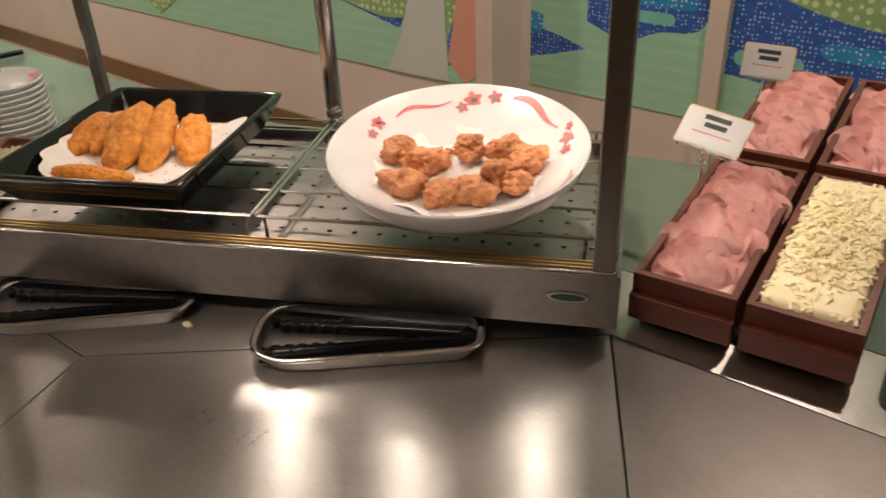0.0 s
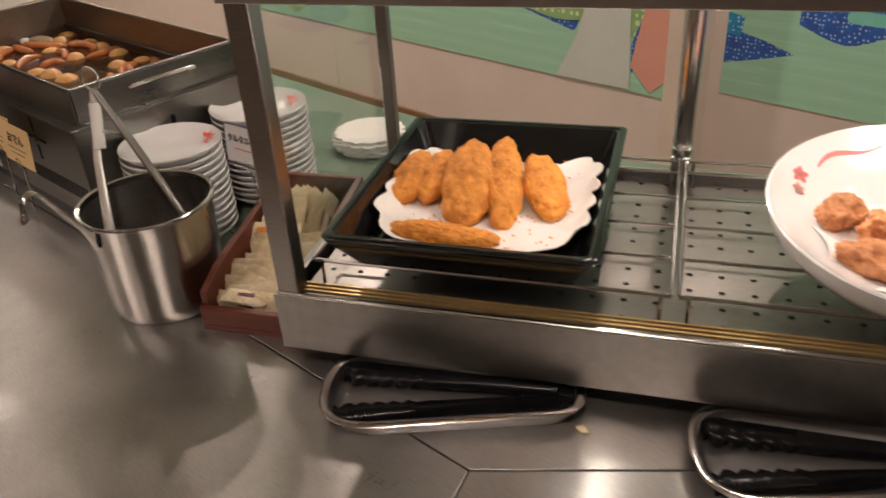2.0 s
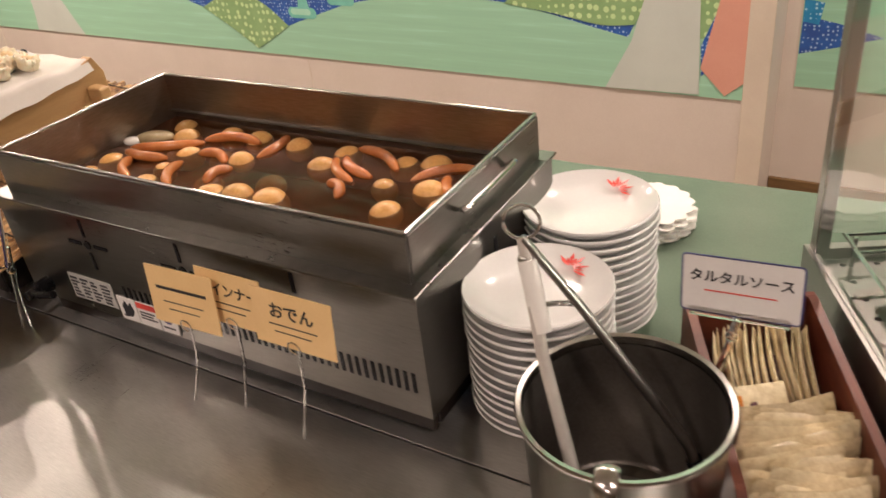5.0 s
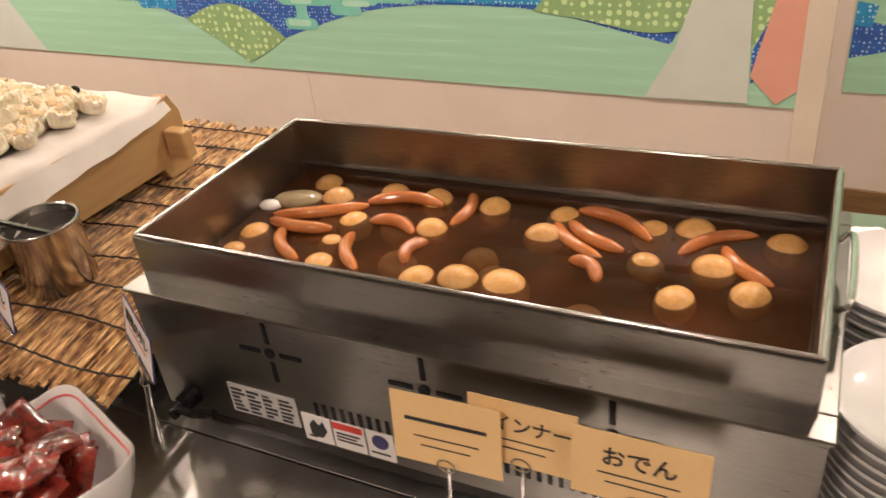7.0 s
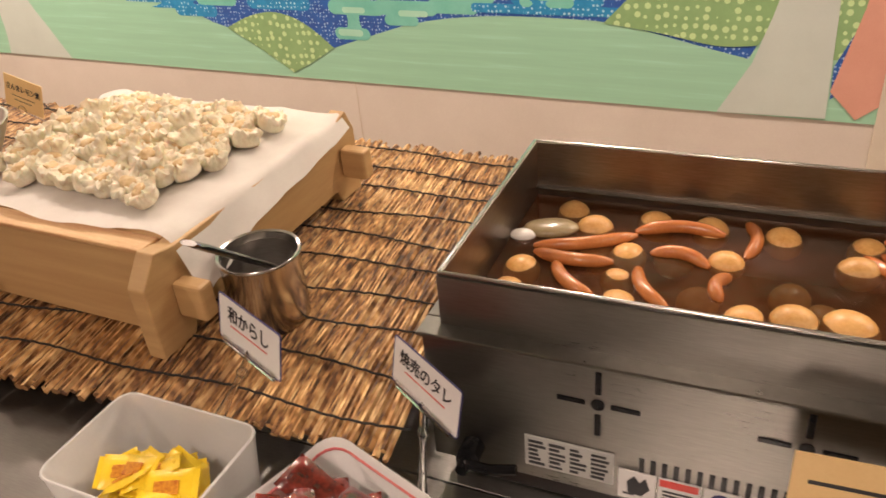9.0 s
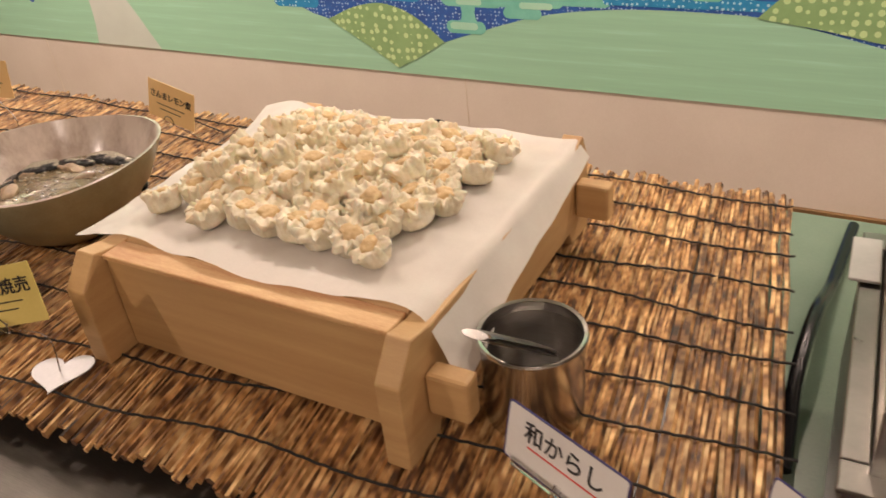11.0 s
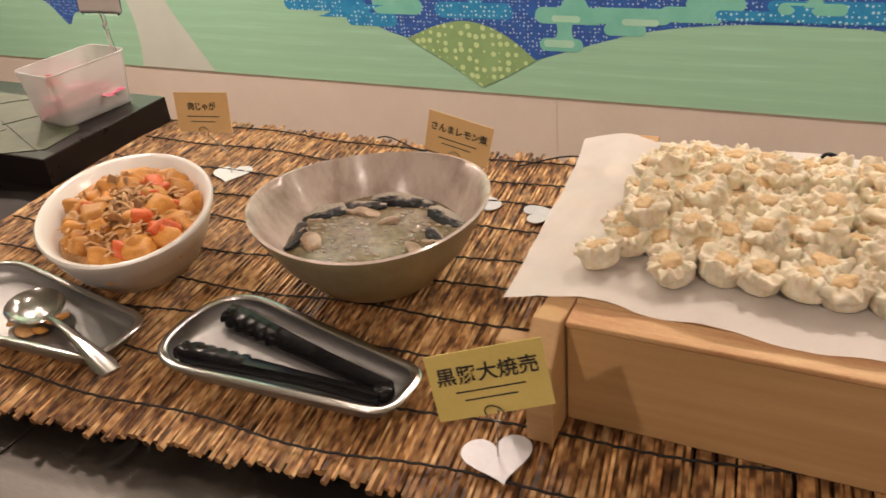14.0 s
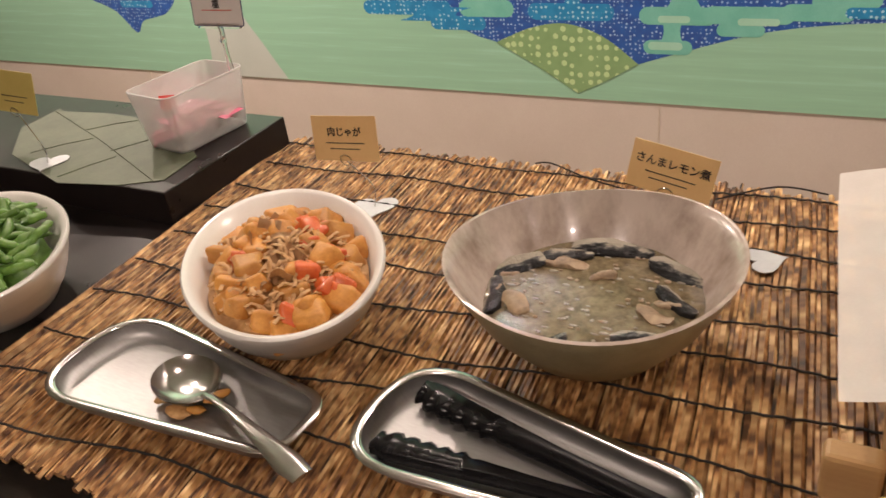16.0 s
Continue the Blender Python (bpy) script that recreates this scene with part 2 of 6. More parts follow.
M_GREENBADGE = surface("green_badge", (0.01, 0.05, 0.035, 1), (0.015, 0.07, 0.05, 1), 0.3)
M_GREYMARK = surface("grey_label", (0.40, 0.40, 0.39, 1), (0.48, 0.48, 0.46, 1), 0.45)
M_TOWEL = surface("white_towel", (0.76, 0.76, 0.76, 1), (0.85, 0.85, 0.84, 1), 0.9, 0, 60, bump=0.6, fine=700)


def make_reed():
    n = Nodes("reed")
    r = n.add("ShaderNodeNewGeometry").outputs["Random Per Island"]
    tc = n.add("ShaderNodeTexCoord")
    comb = n.add("ShaderNodeCombineXYZ")
    sep = n.add("ShaderNodeSeparateXYZ")
    n.link(tc.outputs["Object"], sep.inputs[0])
    n.link(n.math("MULTIPLY", r, 97.0), comb.inputs[0])
    n.link(sep.outputs[1], comb.inputs[1])
    blotch = n.noise(comb.outputs[0], 26.0, 2.0, 0.7)
    fib = n.noise(n.coords((260, 9, 260)), 4.0, 2.0)
    wide = n.noise(n.coords(), 5.0, 3.0)
    f = n.math("ADD", n.math("MULTIPLY", blotch, 0.75), n.math("ADD", n.math("MULTIPLY", fib, 0.07), n.math("MULTIPLY", wide, 0.20)))
    col = n.ramp(f, [(0.35, (0.020, 0.009, 0.004, 1)), (0.45, (0.13, 0.056, 0.020, 1)), (0.53, (0.40, 0.215, 0.078, 1)), (0.67, (0.80, 0.56, 0.27, 1))])
    hsv = n.add("ShaderNodeHueSaturation")
    n.link(col, hsv.inputs["Color"])
    n.link(n.math("ADD", n.math("MULTIPLY", r, 0.62), 0.68), hsv.inputs["Value"])
    n.color(hsv.outputs[0])
    n.b.inputs["Roughness"].default_value = 0.5
    n.bump(fib, 0.3, 0.0006)
    return n.m


def make_broth():
    """Murky broth: food below the surface shows dimly."""
    n = Nodes("dark_broth")
    v = n.coords()
    cloud = n.noise(v, 9.0, 5.0)
    n.color(n.ramp(cloud, [(0.35, (0.035, 0.012, 0.004, 1)), (0.55, (0.085, 0.030, 0.010, 1)), (0.75, (0.16, 0.065, 0.026, 1))]))
    n.b.inputs["Roughness"].default_value = 0.05
    n.link(n.math("ADD", n.math("MULTIPLY", cloud, 0.4), 0.50), n.b.inputs["Alpha"])
    n.bump(n.math("ADD", n.noise(v, 55.0, 3.0), n.math("MULTIPLY", n.noise(v, 160.0, 2.0), 0.5)), 0.16, 0.002)
    return n.m


def make_stripe():
    n = Nodes("mural_green")
    v = n.coords((1, 0, 1))
    sep = n.add("ShaderNodeSeparateXYZ")
    n.link(v, sep.inputs[0])
    wob = n.noise(n.coords((0.9, 0, 7)), 5.0, 3.0)
    line = n.math("SINE", n.math("MULTIPLY", n.math("ADD", sep.outputs[2], n.math("MULTIPLY", wob, 0.012)), 120.0))
    f = n.math("ADD", n.math("MULTIPLY", line, 0.12), n.noise(n.coords((0.6, 0, 16)), 6.0, 2.0))
    n.color(n.ramp(f, [(0.35, c("#9ecdb0")), (0.62, c("#a2d2b4")), (0.9, c("#b0dfca"))]))
    n.b.inputs["Roughness"].default_value = 0.5
    return n.m


def make_marble():
    n = Nodes("marbled_stoneware")
    v = n.coords((1, 1, 0.5), (10, 20, 30))
    w = n.noise(v, 14.0, 6.0, 0.65)
    n.color(n.ramp(w, [(0.36, (0.30, 0.235, 0.195, 1)), (0.48, (0.47, 0.39, 0.335, 1)), (0.62, (0.62, 0.535, 0.47, 1))]))
    n.b.inputs["Roughness"].default_value = 0.22
    n.b.inputs["Coat Weight"].default_value = 0.3
    return n.m


def make_fish():
    """Wet fish skin: blue-black back, silver belly."""
    n = Nodes("fish_skin")
    v = n.coords()
    sep = n.add("ShaderNodeSeparateXYZ")
    n.link(v, sep.inputs[0])
    mot = n.noise(n.coords((0.6, 1.5, 1.5)), 90.0, 4.0)
    f = n.math("ADD", n.math("MULTIPLY", sep.outputs[1], 26.0), mot)
    n.color(n.ramp(f, [(0.42, (0.014, 0.014, 0.015, 1)), (0.54, (0.06, 0.06, 0.058, 1)), (0.66, (0.34, 0.31, 0.25, 1))]))
    n.b.inputs["Roughness"].default_value = 0.16
    n.b.inputs["Specular IOR Level"].default_value = 0.2
    n.bump(n.noise(v, 150.0, 3.0), 0.7, 0.003)
    return n.m


M_FISHSKIN = make_fish()
M_PAPERTHIN = surface("thin_baking_paper", (0.74, 0.71, 0.67, 1), (0.84, 0.81, 0.77, 1), 0.5, 0, 16, bump=0.35, fine=500)
M_PAPERTHIN.node_tree.nodes["Principled BSDF"].inputs["Alpha"].default_value = 0.72
M_REED = make_reed()
M_BROTH = make_broth()
M_MURAL = make_stripe()
M_MARBLE = make_marble()
M_STONEOUT = surface("khaki_glaze", (0.26, 0.225, 0.125, 1), (0.35, 0.305, 0.18, 1), 0.35, 0, 30, bump=0.05)
M_SOUP = surface("fish_broth", (0.085, 0.065, 0.034, 1), (0.20, 0.16, 0.09, 1), 0.05, 0, 55, bump=0.5, fine=110, dist=0.005)
M_SOUP.node_tree.nodes["Principled BSDF"].inputs["Specular IOR Level"].default_value = 0.6
M_MURALBLUE = dotted("mural_blue", c("#3558a6"), c("#3566b8"), c("#a9c6e6"), 72.0, 0.27)
M_MURALSKY = dotted("mural_sky_blue", c("#2f87c0"), c("#3a97cc"), c("#b4dcec"), 62.0, 0.27)
M_MURALOLIVE = dotted("mural_olive", c("#8aae78"), c("#94b880"), c("#c6e0a6"), 33.0, 0.34)
M_MURALTEAL = surface("mural_teal", c("#72bfae"), c("#8ad0bf"), 0.5, 0, 8)
M_MURALGREY = surface("mural_grey", c("#c4ccc4"), c("#ccd4cc"), 0.5, 0, 5)
M_MURALPINK = surface("mural_pink", c("#d49a86"), c("#dca592"), 0.5, 0, 5)
M_SOUTH = surface("dim_brown_wall", (0.34, 0.28, 0.22, 1), (0.44, 0.37, 0.30, 1), 0.7, 0, 3, bump=0.1)
# steel darkened in its colour to stand for shade inside the can
M_CANSHADE = surface("shaded_can_inside", (0.10, 0.09, 0.08, 1), (0.17, 0.155, 0.14, 1), 0.4, 0.8, 10)


# ---- mesh helpers ----
def thing(name, loc, turn=0.0, label="", category="", group="", tip=(0, 0)):
    ob = new(name)
    ob.empty_display_size = 0.02
    ob.matrix_basis = pose(*loc, tip[0], tip[1], turn)
    return tagged(ob, label, category, group)


def part(name, bm, material, parent=None, label="", smooth=False, loc=None):
    me = bpy.data.meshes.new(name)
    bm.normal_update()
    bm.to_mesh(me)
    bm.free()
    me.materials.append(material)
    if smooth:
        me.polygons.foreach_set("use_smooth", [True] * len(me.polygons))
        me.set_sharp_from_angle(angle=radians(64))
    ob = new(name, me)
    ob.parent = parent
    if loc:
        ob.matrix_basis = loc if isinstance(loc, Matrix) else pose(*loc)
    return tagged(ob, label)


def shared(name, data, parent, m):
    ob = new(name, data)
    ob.parent = parent
    ob.matrix_basis = m
    return ob


def box(x0, y0, z0, x1, y1, z1, bevel=0.0, bm=None, seg=2):
    bm = bm or bmesh.new()
    vs = [bm.verts.new(p) for p in ((x0, y0, z0), (x1, y0, z0), (x1, y1, z0), (x0, y1, z0), (x0, y0, z1), (x1, y0, z1), (x1, y1, z1), (x0, y1, z1))]
    fs = [bm.faces.new([vs[i] for i in q]) for q in ((3, 2, 1, 0), (4, 5, 6, 7), (0, 1, 5, 4), (1, 2, 6, 5), (2, 3, 7, 6), (3, 0, 4, 7))]
    if bevel:
        es = {e for f in fs for e in f.edges}
        bmesh.ops.bevel(bm, geom=list(es), offset=bevel, segments=seg, affect="EDGES", profile=0.5)
    return bm


def prism(points, z0, z1, bevel=0.0, bm=None):
    """An upright prism over a plan polygon, anticlockwise."""
    bm = bm or bmesh.new()
    lo = [bm.verts.new((x, y, z0)) for x, y in points]
    hi = [bm.verts.new((x, y, z1)) for x, y in points]
    top = bm.faces.new(hi)
    bm.faces.new(lo[::-1])
    for i in range(len(points)):
        j = (i + 1) % len(points)
        bm.faces.new((lo[i], lo[j], hi[j], hi[i]))
    if bevel:
        bmesh.ops.bevel(bm, geom=list(top.edges), offset=bevel, segments=2, affect="EDGES", profile=0.5)
    return bm


def open_box(x0, y0, z0, x1, y1, z1, t, bm=None, flare=0.0):
    """A box with no lid and walls t thick, in one skin; flare widens the rim."""
    bm = bm or bmesh.new()
    def ring(d, z, k):
        return [bm.verts.new(p) for p in ((x0 + d - k, y0 + d - k, z), (x1 - d + k, y0 + d - k, z), (x1 - d + k, y1 - d + k, z), (x0 + d - k, y1 - d + k, z))]
    r = [ring(0, z0, 0), ring(0, z1, flare), ring(t, z1, flare), ring(t, z0 + t, 0)]
    for a, b in zip(r, r[1:]):
        for i in range(4):
            j = (i + 1) % 4
            bm.faces.new((a[i], a[j], b[j], b[i]))
    bm.faces.new(r[0][::-1])
    bm.faces.new(r[3])
    return bm


def loft(rings, bm=None, caps=True):
    """A skin over rings of points."""
    bm = bm or bmesh.new()
    vs = [[bm.verts.new(p) for p in r] for r in rings]
    n = len(vs[0])
    for a, b in zip(vs, vs[1:]):
        for i in range(n):
            j = (i + 1) % n
            bm.faces.new((a[i], a[j], b[j], b[i]))
    if caps:
        bm.faces.new(vs[0][::-1])
        bm.faces.new(vs[-1])
    return bm


def lathe(profile, n=48, bm=None, sx=1.0, sy=1.0, wave=None, ring_shape=False, cap0=True):
    """A turned body from (radius, z) rows. wave(angle, row) may shift radius and z."""
    bm = bm or bmesh.new()
    rings = []
    for k, (r, z) in enumerate(profile):
        ring = []
        for i in range(n):
            a = 2 * math.pi * i / n
            dr, dz = wave(a, k) if wave else (0, 0)
            ring.append(bm.verts.new(((r + dr) * math.cos(a) * sx, (r + dr) * math.sin(a) * sy, z + dz)))
        rings.append(ring)
    if ring_shape:
        rings.append(rings[0])
    for p, q in zip(rings, rings[1:]):
        for i in range(n):
            j = (i + 1) % n
            bm.faces.new((p[i], p[j], q[j], q[i]))
    if ring_shape:
        return bm
    if cap0:
        bm.faces.new(rings[0][::-1])
    bm.faces.new(rings[-1])
    return bm


def tube(points, r, n=8, bm=None, taper=None, flat=1.0):
    """A round bar along a line of points."""
    bm = bm or bmesh.new()
    pts = [Vector(p) for p in points]
    rings = []
    for i, p in enumerate(pts):
        d = (pts[min(i + 1, len(pts) - 1)] - pts[max(i - 1, 0)]).normalized()
        u = d.cross(Vector((0, 0, 1)))
        u = u.normalized() if u.length > 0.05 else Vector((1, 0, 0))
        v = u.cross(d).normalized()
        rr = r * (taper[i] if taper else 1.0)
        rings.append([bm.verts.new(p + u * rr * math.cos(2 * math.pi * k / n) + v * rr * flat * math.sin(2 * math.pi * k / n)) for k in range(n)])
    for a, b in zip(rings, rings[1:]):
        for k in range(n):
            j = (k + 1) % n
            bm.faces.new((a[k], a[j], b[j], b[k]))
    bm.faces.new(rings[0][::-1])
    bm.faces.new(rings[-1])
    return bm


def blob(radii, amp=0.12, freq=30.0, seed=0.0, sub=3, bm=None, at=(0, 0, 0), floor=None):
    """A lumpy ball."""
    bm = bm or bmesh.new()
    got = bmesh.ops.create_icosphere(bm, subdivisions=sub, radius=1.0)["verts"]
    off = Vector((seed * 7.31, seed * 3.17, seed * 5.77))
    for v in got:
        p = Vector((v.co.x * radii[0], v.co.y * radii[1], v.co.z * radii[2]))
        k = 1 + amp * (noise.noise(p * freq + off) + 0.5 * noise.noise(p * freq * 2.7 + off))
        p *= k
        if floor is not None and p.z < floor:
            p.z = floor
        v.co = p + Vector(at)
    return bm


def sheet(nx, ny, f, bm=None, thick=0.0):
    """A bent sheet: f(u, v) gives the place for u, v in 0..1."""
    bm = bm or bmesh.new()
    g = [[bm.verts.new(f(i / nx, j / ny)) for j in range(ny + 1)] for i in range(nx + 1)]
    fs = [bm.faces.new((g[i][j], g[i + 1][j], g[i + 1][j + 1], g[i][j + 1])) for i in range(nx) for j in range(ny)]
    if thick:
        bmesh.ops.solidify(bm, geom=fs, thickness=thick)
    return bm


def flat_shape(points, y, thick=0.0012, bm=None):
    """A thin printed shape on a wall that faces -y; points are (x, z)."""
    bm = bm or bmesh.new()
    f = [bm.verts.new((x, y - thick, z)) for x, z in points]
    b = [bm.verts.new((x, y, z)) for x, z in points]
    bm.faces.new(f)
    for i in range(len(points)):
        j = (i + 1) % len(points)
        bm.faces.new((f[j], f[i], b[i], b[j]))
    bmesh.ops.recalc_face_normals(bm, faces=bm.faces)
    return bm


def words(text, size, parent, m, material=None, name="lettering", thick=0.0002, sx=1.0):
    """Lettering as a thin mesh, centred."""
    cu = bpy.data.curves.new(name, "FONT")
    cu.body, cu.size, cu.align_x, cu.align_y, cu.extrude = text, size, "CENTER", "CENTER", thick
    cu.offset = size * 0.012
    tmp = new("lettering_curve", cu)
    bpy.context.view_layer.update()
    me = bpy.data.meshes.new_from_object(tmp.evaluated_get(bpy.context.evaluated_depsgraph_get()))
    bpy.data.objects.remove(tmp)
    me.materials.clear()
    me.materials.append(material or M_INK)
    ob = new(name, me)
    ob.parent = parent
    ob.matrix_basis = m @ Matrix.Diagonal((sx, 1, 1, 1))
    return ob


def setting(ob, label, category=""):
    return tagged(ob, label, category, "", "structure")


# ---- the room ----
MAT_Z = 0.942
TOP = 0.85
setting(part("floor", box(-9, -3.2, -0.1, 4, 4.2, 0.0), M_FLOOR), "brown hard floor of the dining hall", "floor")
setting(part("ceiling", box(-9, -3.2, 2.5, 4, 4.2, 2.6), M_CEIL), "plain white ceiling with downlights", "ceiling")
wall_left = setting(part("wall_north", box(-9, 2.92, 0, -1.887, 3.3, 2.5), M_WALL), "cream painted wall behind the counter", "wall")
wall_rec = setting(part("wall_recess", box(-1.887, 3.10, 0, 4, 3.3, 2.5), M_WALL), "set-back cream painted wall", "wall")
setting(part("wall_south", box(-9, -3.2, 0, 4, -3.0, 2.5), M_SOUTH), "plain brown wall", "wall")
setting(part("wall_west", box(-9.2, -3.2, 0, -9, 4.2, 2.5), M_WALL), "plain cream wall", "wall")
setting(part("wall_east", box(4, -3.2, 0, 4.2, 4.2, 2.5), M_WALL), "plain cream wall", "wall")
setting(part("baseboard", box(-9, 2.905, 0, -1.887, 2.92, 0.105, 0.003), M_BASEBOARD), "brown baseboard", "baseboard")
setting(part("baseboard", box(-1.886, 3.088, 0, 4, 3.10, 0.09, 0.003), M_BASEBOARD), "brown baseboard", "baseboard")
setting(part("trim", box(-1.96, 2.912, 0.105, -1.884, 2.921, 2.5, 0.002), M_TRIM), "cream corner trim", "trim")
setting(part("trim", box(-1.150, 3.070, 0.09, -1.085, 3.101, 2.5, 0.004), M_TRIM), "cream wall batten", "trim")
for x in (-6.15, -3.79):
    setting(part("trim", box(x - 0.0012, 2.9185, 0.105, x + 0.0012, 2.9205, 0.43), M_TRIM), "narrow panel joint", "trim")

# the printed mural
mural = thing("wall_mural", (0, 0, 0), 0, "printed landscape mural in mint green, blue and olive", "mural")
YA, YB = 2.9185, 3.0985
part("mural_panel", box(-9, YA - 0.002, 0.43, -1.89, YA + 0.001, 2.3), M_MURAL, mural)
part("mural_panel", box(-1.84, YB - 0.002, 0.425, -1.151, YB + 0.001, 2.3), M_MURAL, mural)
part("mural_panel", box(-1.084, YB - 0.002, 0.425, 4, YB + 0.001, 2.3), M_MURAL, mural)


def shape(points, mat, layer=1, y=YA):
    return part("printed_shape", flat_shape(points, y - 0.0021 - 0.00014 * layer, 0.0001), mat, mural)


def curve_line(pts, n=6):
    """A smooth line through a few points."""
    out = []
    p = [Vector(q) for q in pts]
    for i in range(len(p) - 1):
        a, b = p[max(i - 1, 0)], p[min(i + 2, len(p) - 1)]
        for k in range(n):
            t = k / n
            h = 0.5 * ((2 * p[i]) + (p[i + 1] - a) * t + (2 * a - 5 * p[i] + 4 * p[i + 1] - b) * t * t + (3 * p[i] - a - 3 * p[i + 1] + b) * t ** 3)
            out.append(tuple(h))
    return out + [tuple(p[-1])]


def stadium(x0, x1, z, h, mat, layer, y=YA):
    r = h / 2
    pts = [(x1 - r + r * math.cos(a), z + r * math.sin(a)) for a in np.linspace(-math.pi / 2, math.pi / 2, 9)]
    pts += [(x0 + r + r * math.cos(a), z + r * math.sin(a)) for a in np.linspace(math.pi / 2, 1.5 * math.pi, 9)]
    return shape(pts, mat, layer, y)


HILL = curve_line([(-3.86, 0.562), (-3.75, 0.598), (-3.485, 0.676), (-3.217, 0.710), (-2.93, 0.713), (-2.74, 0.699), (-2.436, 0.632), (-2.342, 0.612)])
SLOPE = curve_line([(-5.10, 0.80), (-4.763, 0.744), (-4.55, 0.69), (-4.365, 0.622), (-3.86, 0.562)], 4)
shape(SLOPE + HILL[1:] + [(-2.30, 0.70), (-2.27, 0.80), (-2.27, 1.3), (-5.1, 1.3)], M_MURALBLUE, 1)
FAN = curve_line([(-4.365, 0.62), (-4.24, 0.672), (-4.11, 0.692), (-3.98, 0.652), (-3.861, 0.563)])
shape(FAN + curve_line([(-3.861, 0.563), (-3.96, 0.505), (-4.07, 0.449)])[1:] + curve_line([(-4.07, 0.449), (-4.2, 0.53), (-4.365, 0.62)])[1:-1], M_MURALOLIVE, 12)
shape(curve_line([(-2.80, 0.704), (-2.62, 0.68), (-2.44, 0.648), (-2.32, 0.655)]) + [(-2.24, 0.80), (-2.2, 1.0), (-2.35, 1.12), (-2.55, 1.0), (-2.68, 0.83)], M_MURALOLIVE, 12)


def cloud(bars, stems, mat, layer):
    """A drifting cloud of rounded bars joined by short waisted stems."""
    for k, (x0, x1, z, h) in enumerate(bars):
        stadium(x0, x1, z, h, mat, layer + 0.3 * k)
    for x0, x1, z0, z1 in stems:
        w = (x1 - x0) * 0.22
        side = [(x1 - w * math.sin(math.pi * t), z0 + (z1 - z0) * t) for t in np.linspace(0, 1, 7)]
        back = [(x0 + w * math.sin(math.pi * t), z0 + (z1 - z0) * t) for t in np.linspace(1, 0, 7)]
        shape(side + back, mat, layer + 2)


M_MURALPALE = surface("mural_pale_green", c("#a6d8c0"), c("#b6e2cc"), 0.5, 0, 8)
cloud([(-4.90, -4.53, 0.737, 0.052), (-4.62, -4.40, 0.685, 0.050)], [(-4.75, -4.45, 0.69, 0.74)], M_MURALSKY, 2)
cloud([(-4.50, -4.29, 0.738, 0.060)], [(-4.46, -4.38, 0.75, 0.82)], M_MURALTEAL, 3)
cloud([(-4.24, -3.94, 0.730, 0.056)], [(-4.12, -4.04, 0.74, 0.82)], M_MURALSKY, 3)
cloud([(-3.86, -3.62, 0.722, 0.056), (-3.845, -3.69, 0.622, 0.046), (-3.66, -3.40, 0.728, 0.052), (-3.62, -3.48, 0.682, 0.040)], [(-3.80, -3.71, 0.62, 0.73), (-3.70, -3.56, 0.70, 0.74), (-3.78, -3.66, 0.74, 0.84)], M_MURALTEAL, 4)
cloud([(-3.83, -3.72, 0.626, 0.026), (-3.80, -3.70, 0.712, 0.022), (-3.56, -3.44, 0.708, 0.022)], [], M_MURALPALE, 7)
cloud([(-3.44, -3.24, 0.738, 0.050), (-3.36, -3.18, 0.772, 0.040)], [(-3.36, -3.28, 0.74, 0.84)], M_MURALTEAL, 5)
cloud([(-3.27, -2.71, 0.739, 0.032), (-3.12, -2.80, 0.772, 0.034)], [(-3.06, -2.98, 0.745, 0.775)], M_MURALSKY, 8)
cloud([(-3.09, -2.90, 0.765, 0.036)], [(-3.02, -2.96, 0.77, 0.84)], M_MURALTEAL, 9.1)
shape([(-2.421, 0.431), (-2.098, 0.437), (-2.11, 0.78), (-2.15, 1.3), (-2.2, 1.3), (-2.25, 0.9), (-2.285, 0.75), (-2.33, 0.6)], M_MURALGREY, 13)
shape([(-2.10, 0.60), (-2.095, 0.50), (-2.06, 0.53), (-2.06, 0.70)], M_MURALBLUE, 3)
shape([(-2.098, 0.525), (-2.016, 0.440), (-1.908, 0.53), (-1.906, 0.78), (-1.92, 1.3), (-2.0, 1.3), (-2.042, 0.78)], M_MURALPINK, 14)
shape([(-1.93, 0.55), (-1.892, 0.545), (-1.892, 0.72), (-1.93, 0.72)], M_MURALBLUE, 4)
shape([(-2.12, 0.62), (-2.04, 0.63), (-2.04, 1.0), (-2.16, 1.0)], M_MURALOLIVE, 2)
shape(curve_line([(-5.753, 0.431), (-5.73, 0.57), (-5.75, 0.75), (-5.9, 1.3)], 4) + curve_line([(-5.7, 1.3), (-5.53, 0.76), (-5.43, 0.58), (-5.335, 0.431)], 4), M_MURALGREY, 3)
shape(curve_line([(-6.376, 0.752), (-6.24, 0.70), (-6.148, 0.607), (-6.09, 0.66), (-6.0, 0.68), (-5.916, 0.707), (-5.85, 0.80), (-5.95, 1.0), (-6.3, 1.0)], 4), M_MURALBLUE, 2)
stadium(-6.2, -6.0, 0.735, 0.03, M_MURALSKY, 3)
shape([(-1.838, 0.535), (-1.72, 0.565), (-1.60, 0.60), (-1.70, 0.63), (-1.838, 0.66)], M_MURALBLUE, 1, YB)
shape([(-1.838, 0.64), (-1.79, 0.63), (-1.78, 0.70), (-1.838, 0.71)], M_MURALSKY, 2, YB)
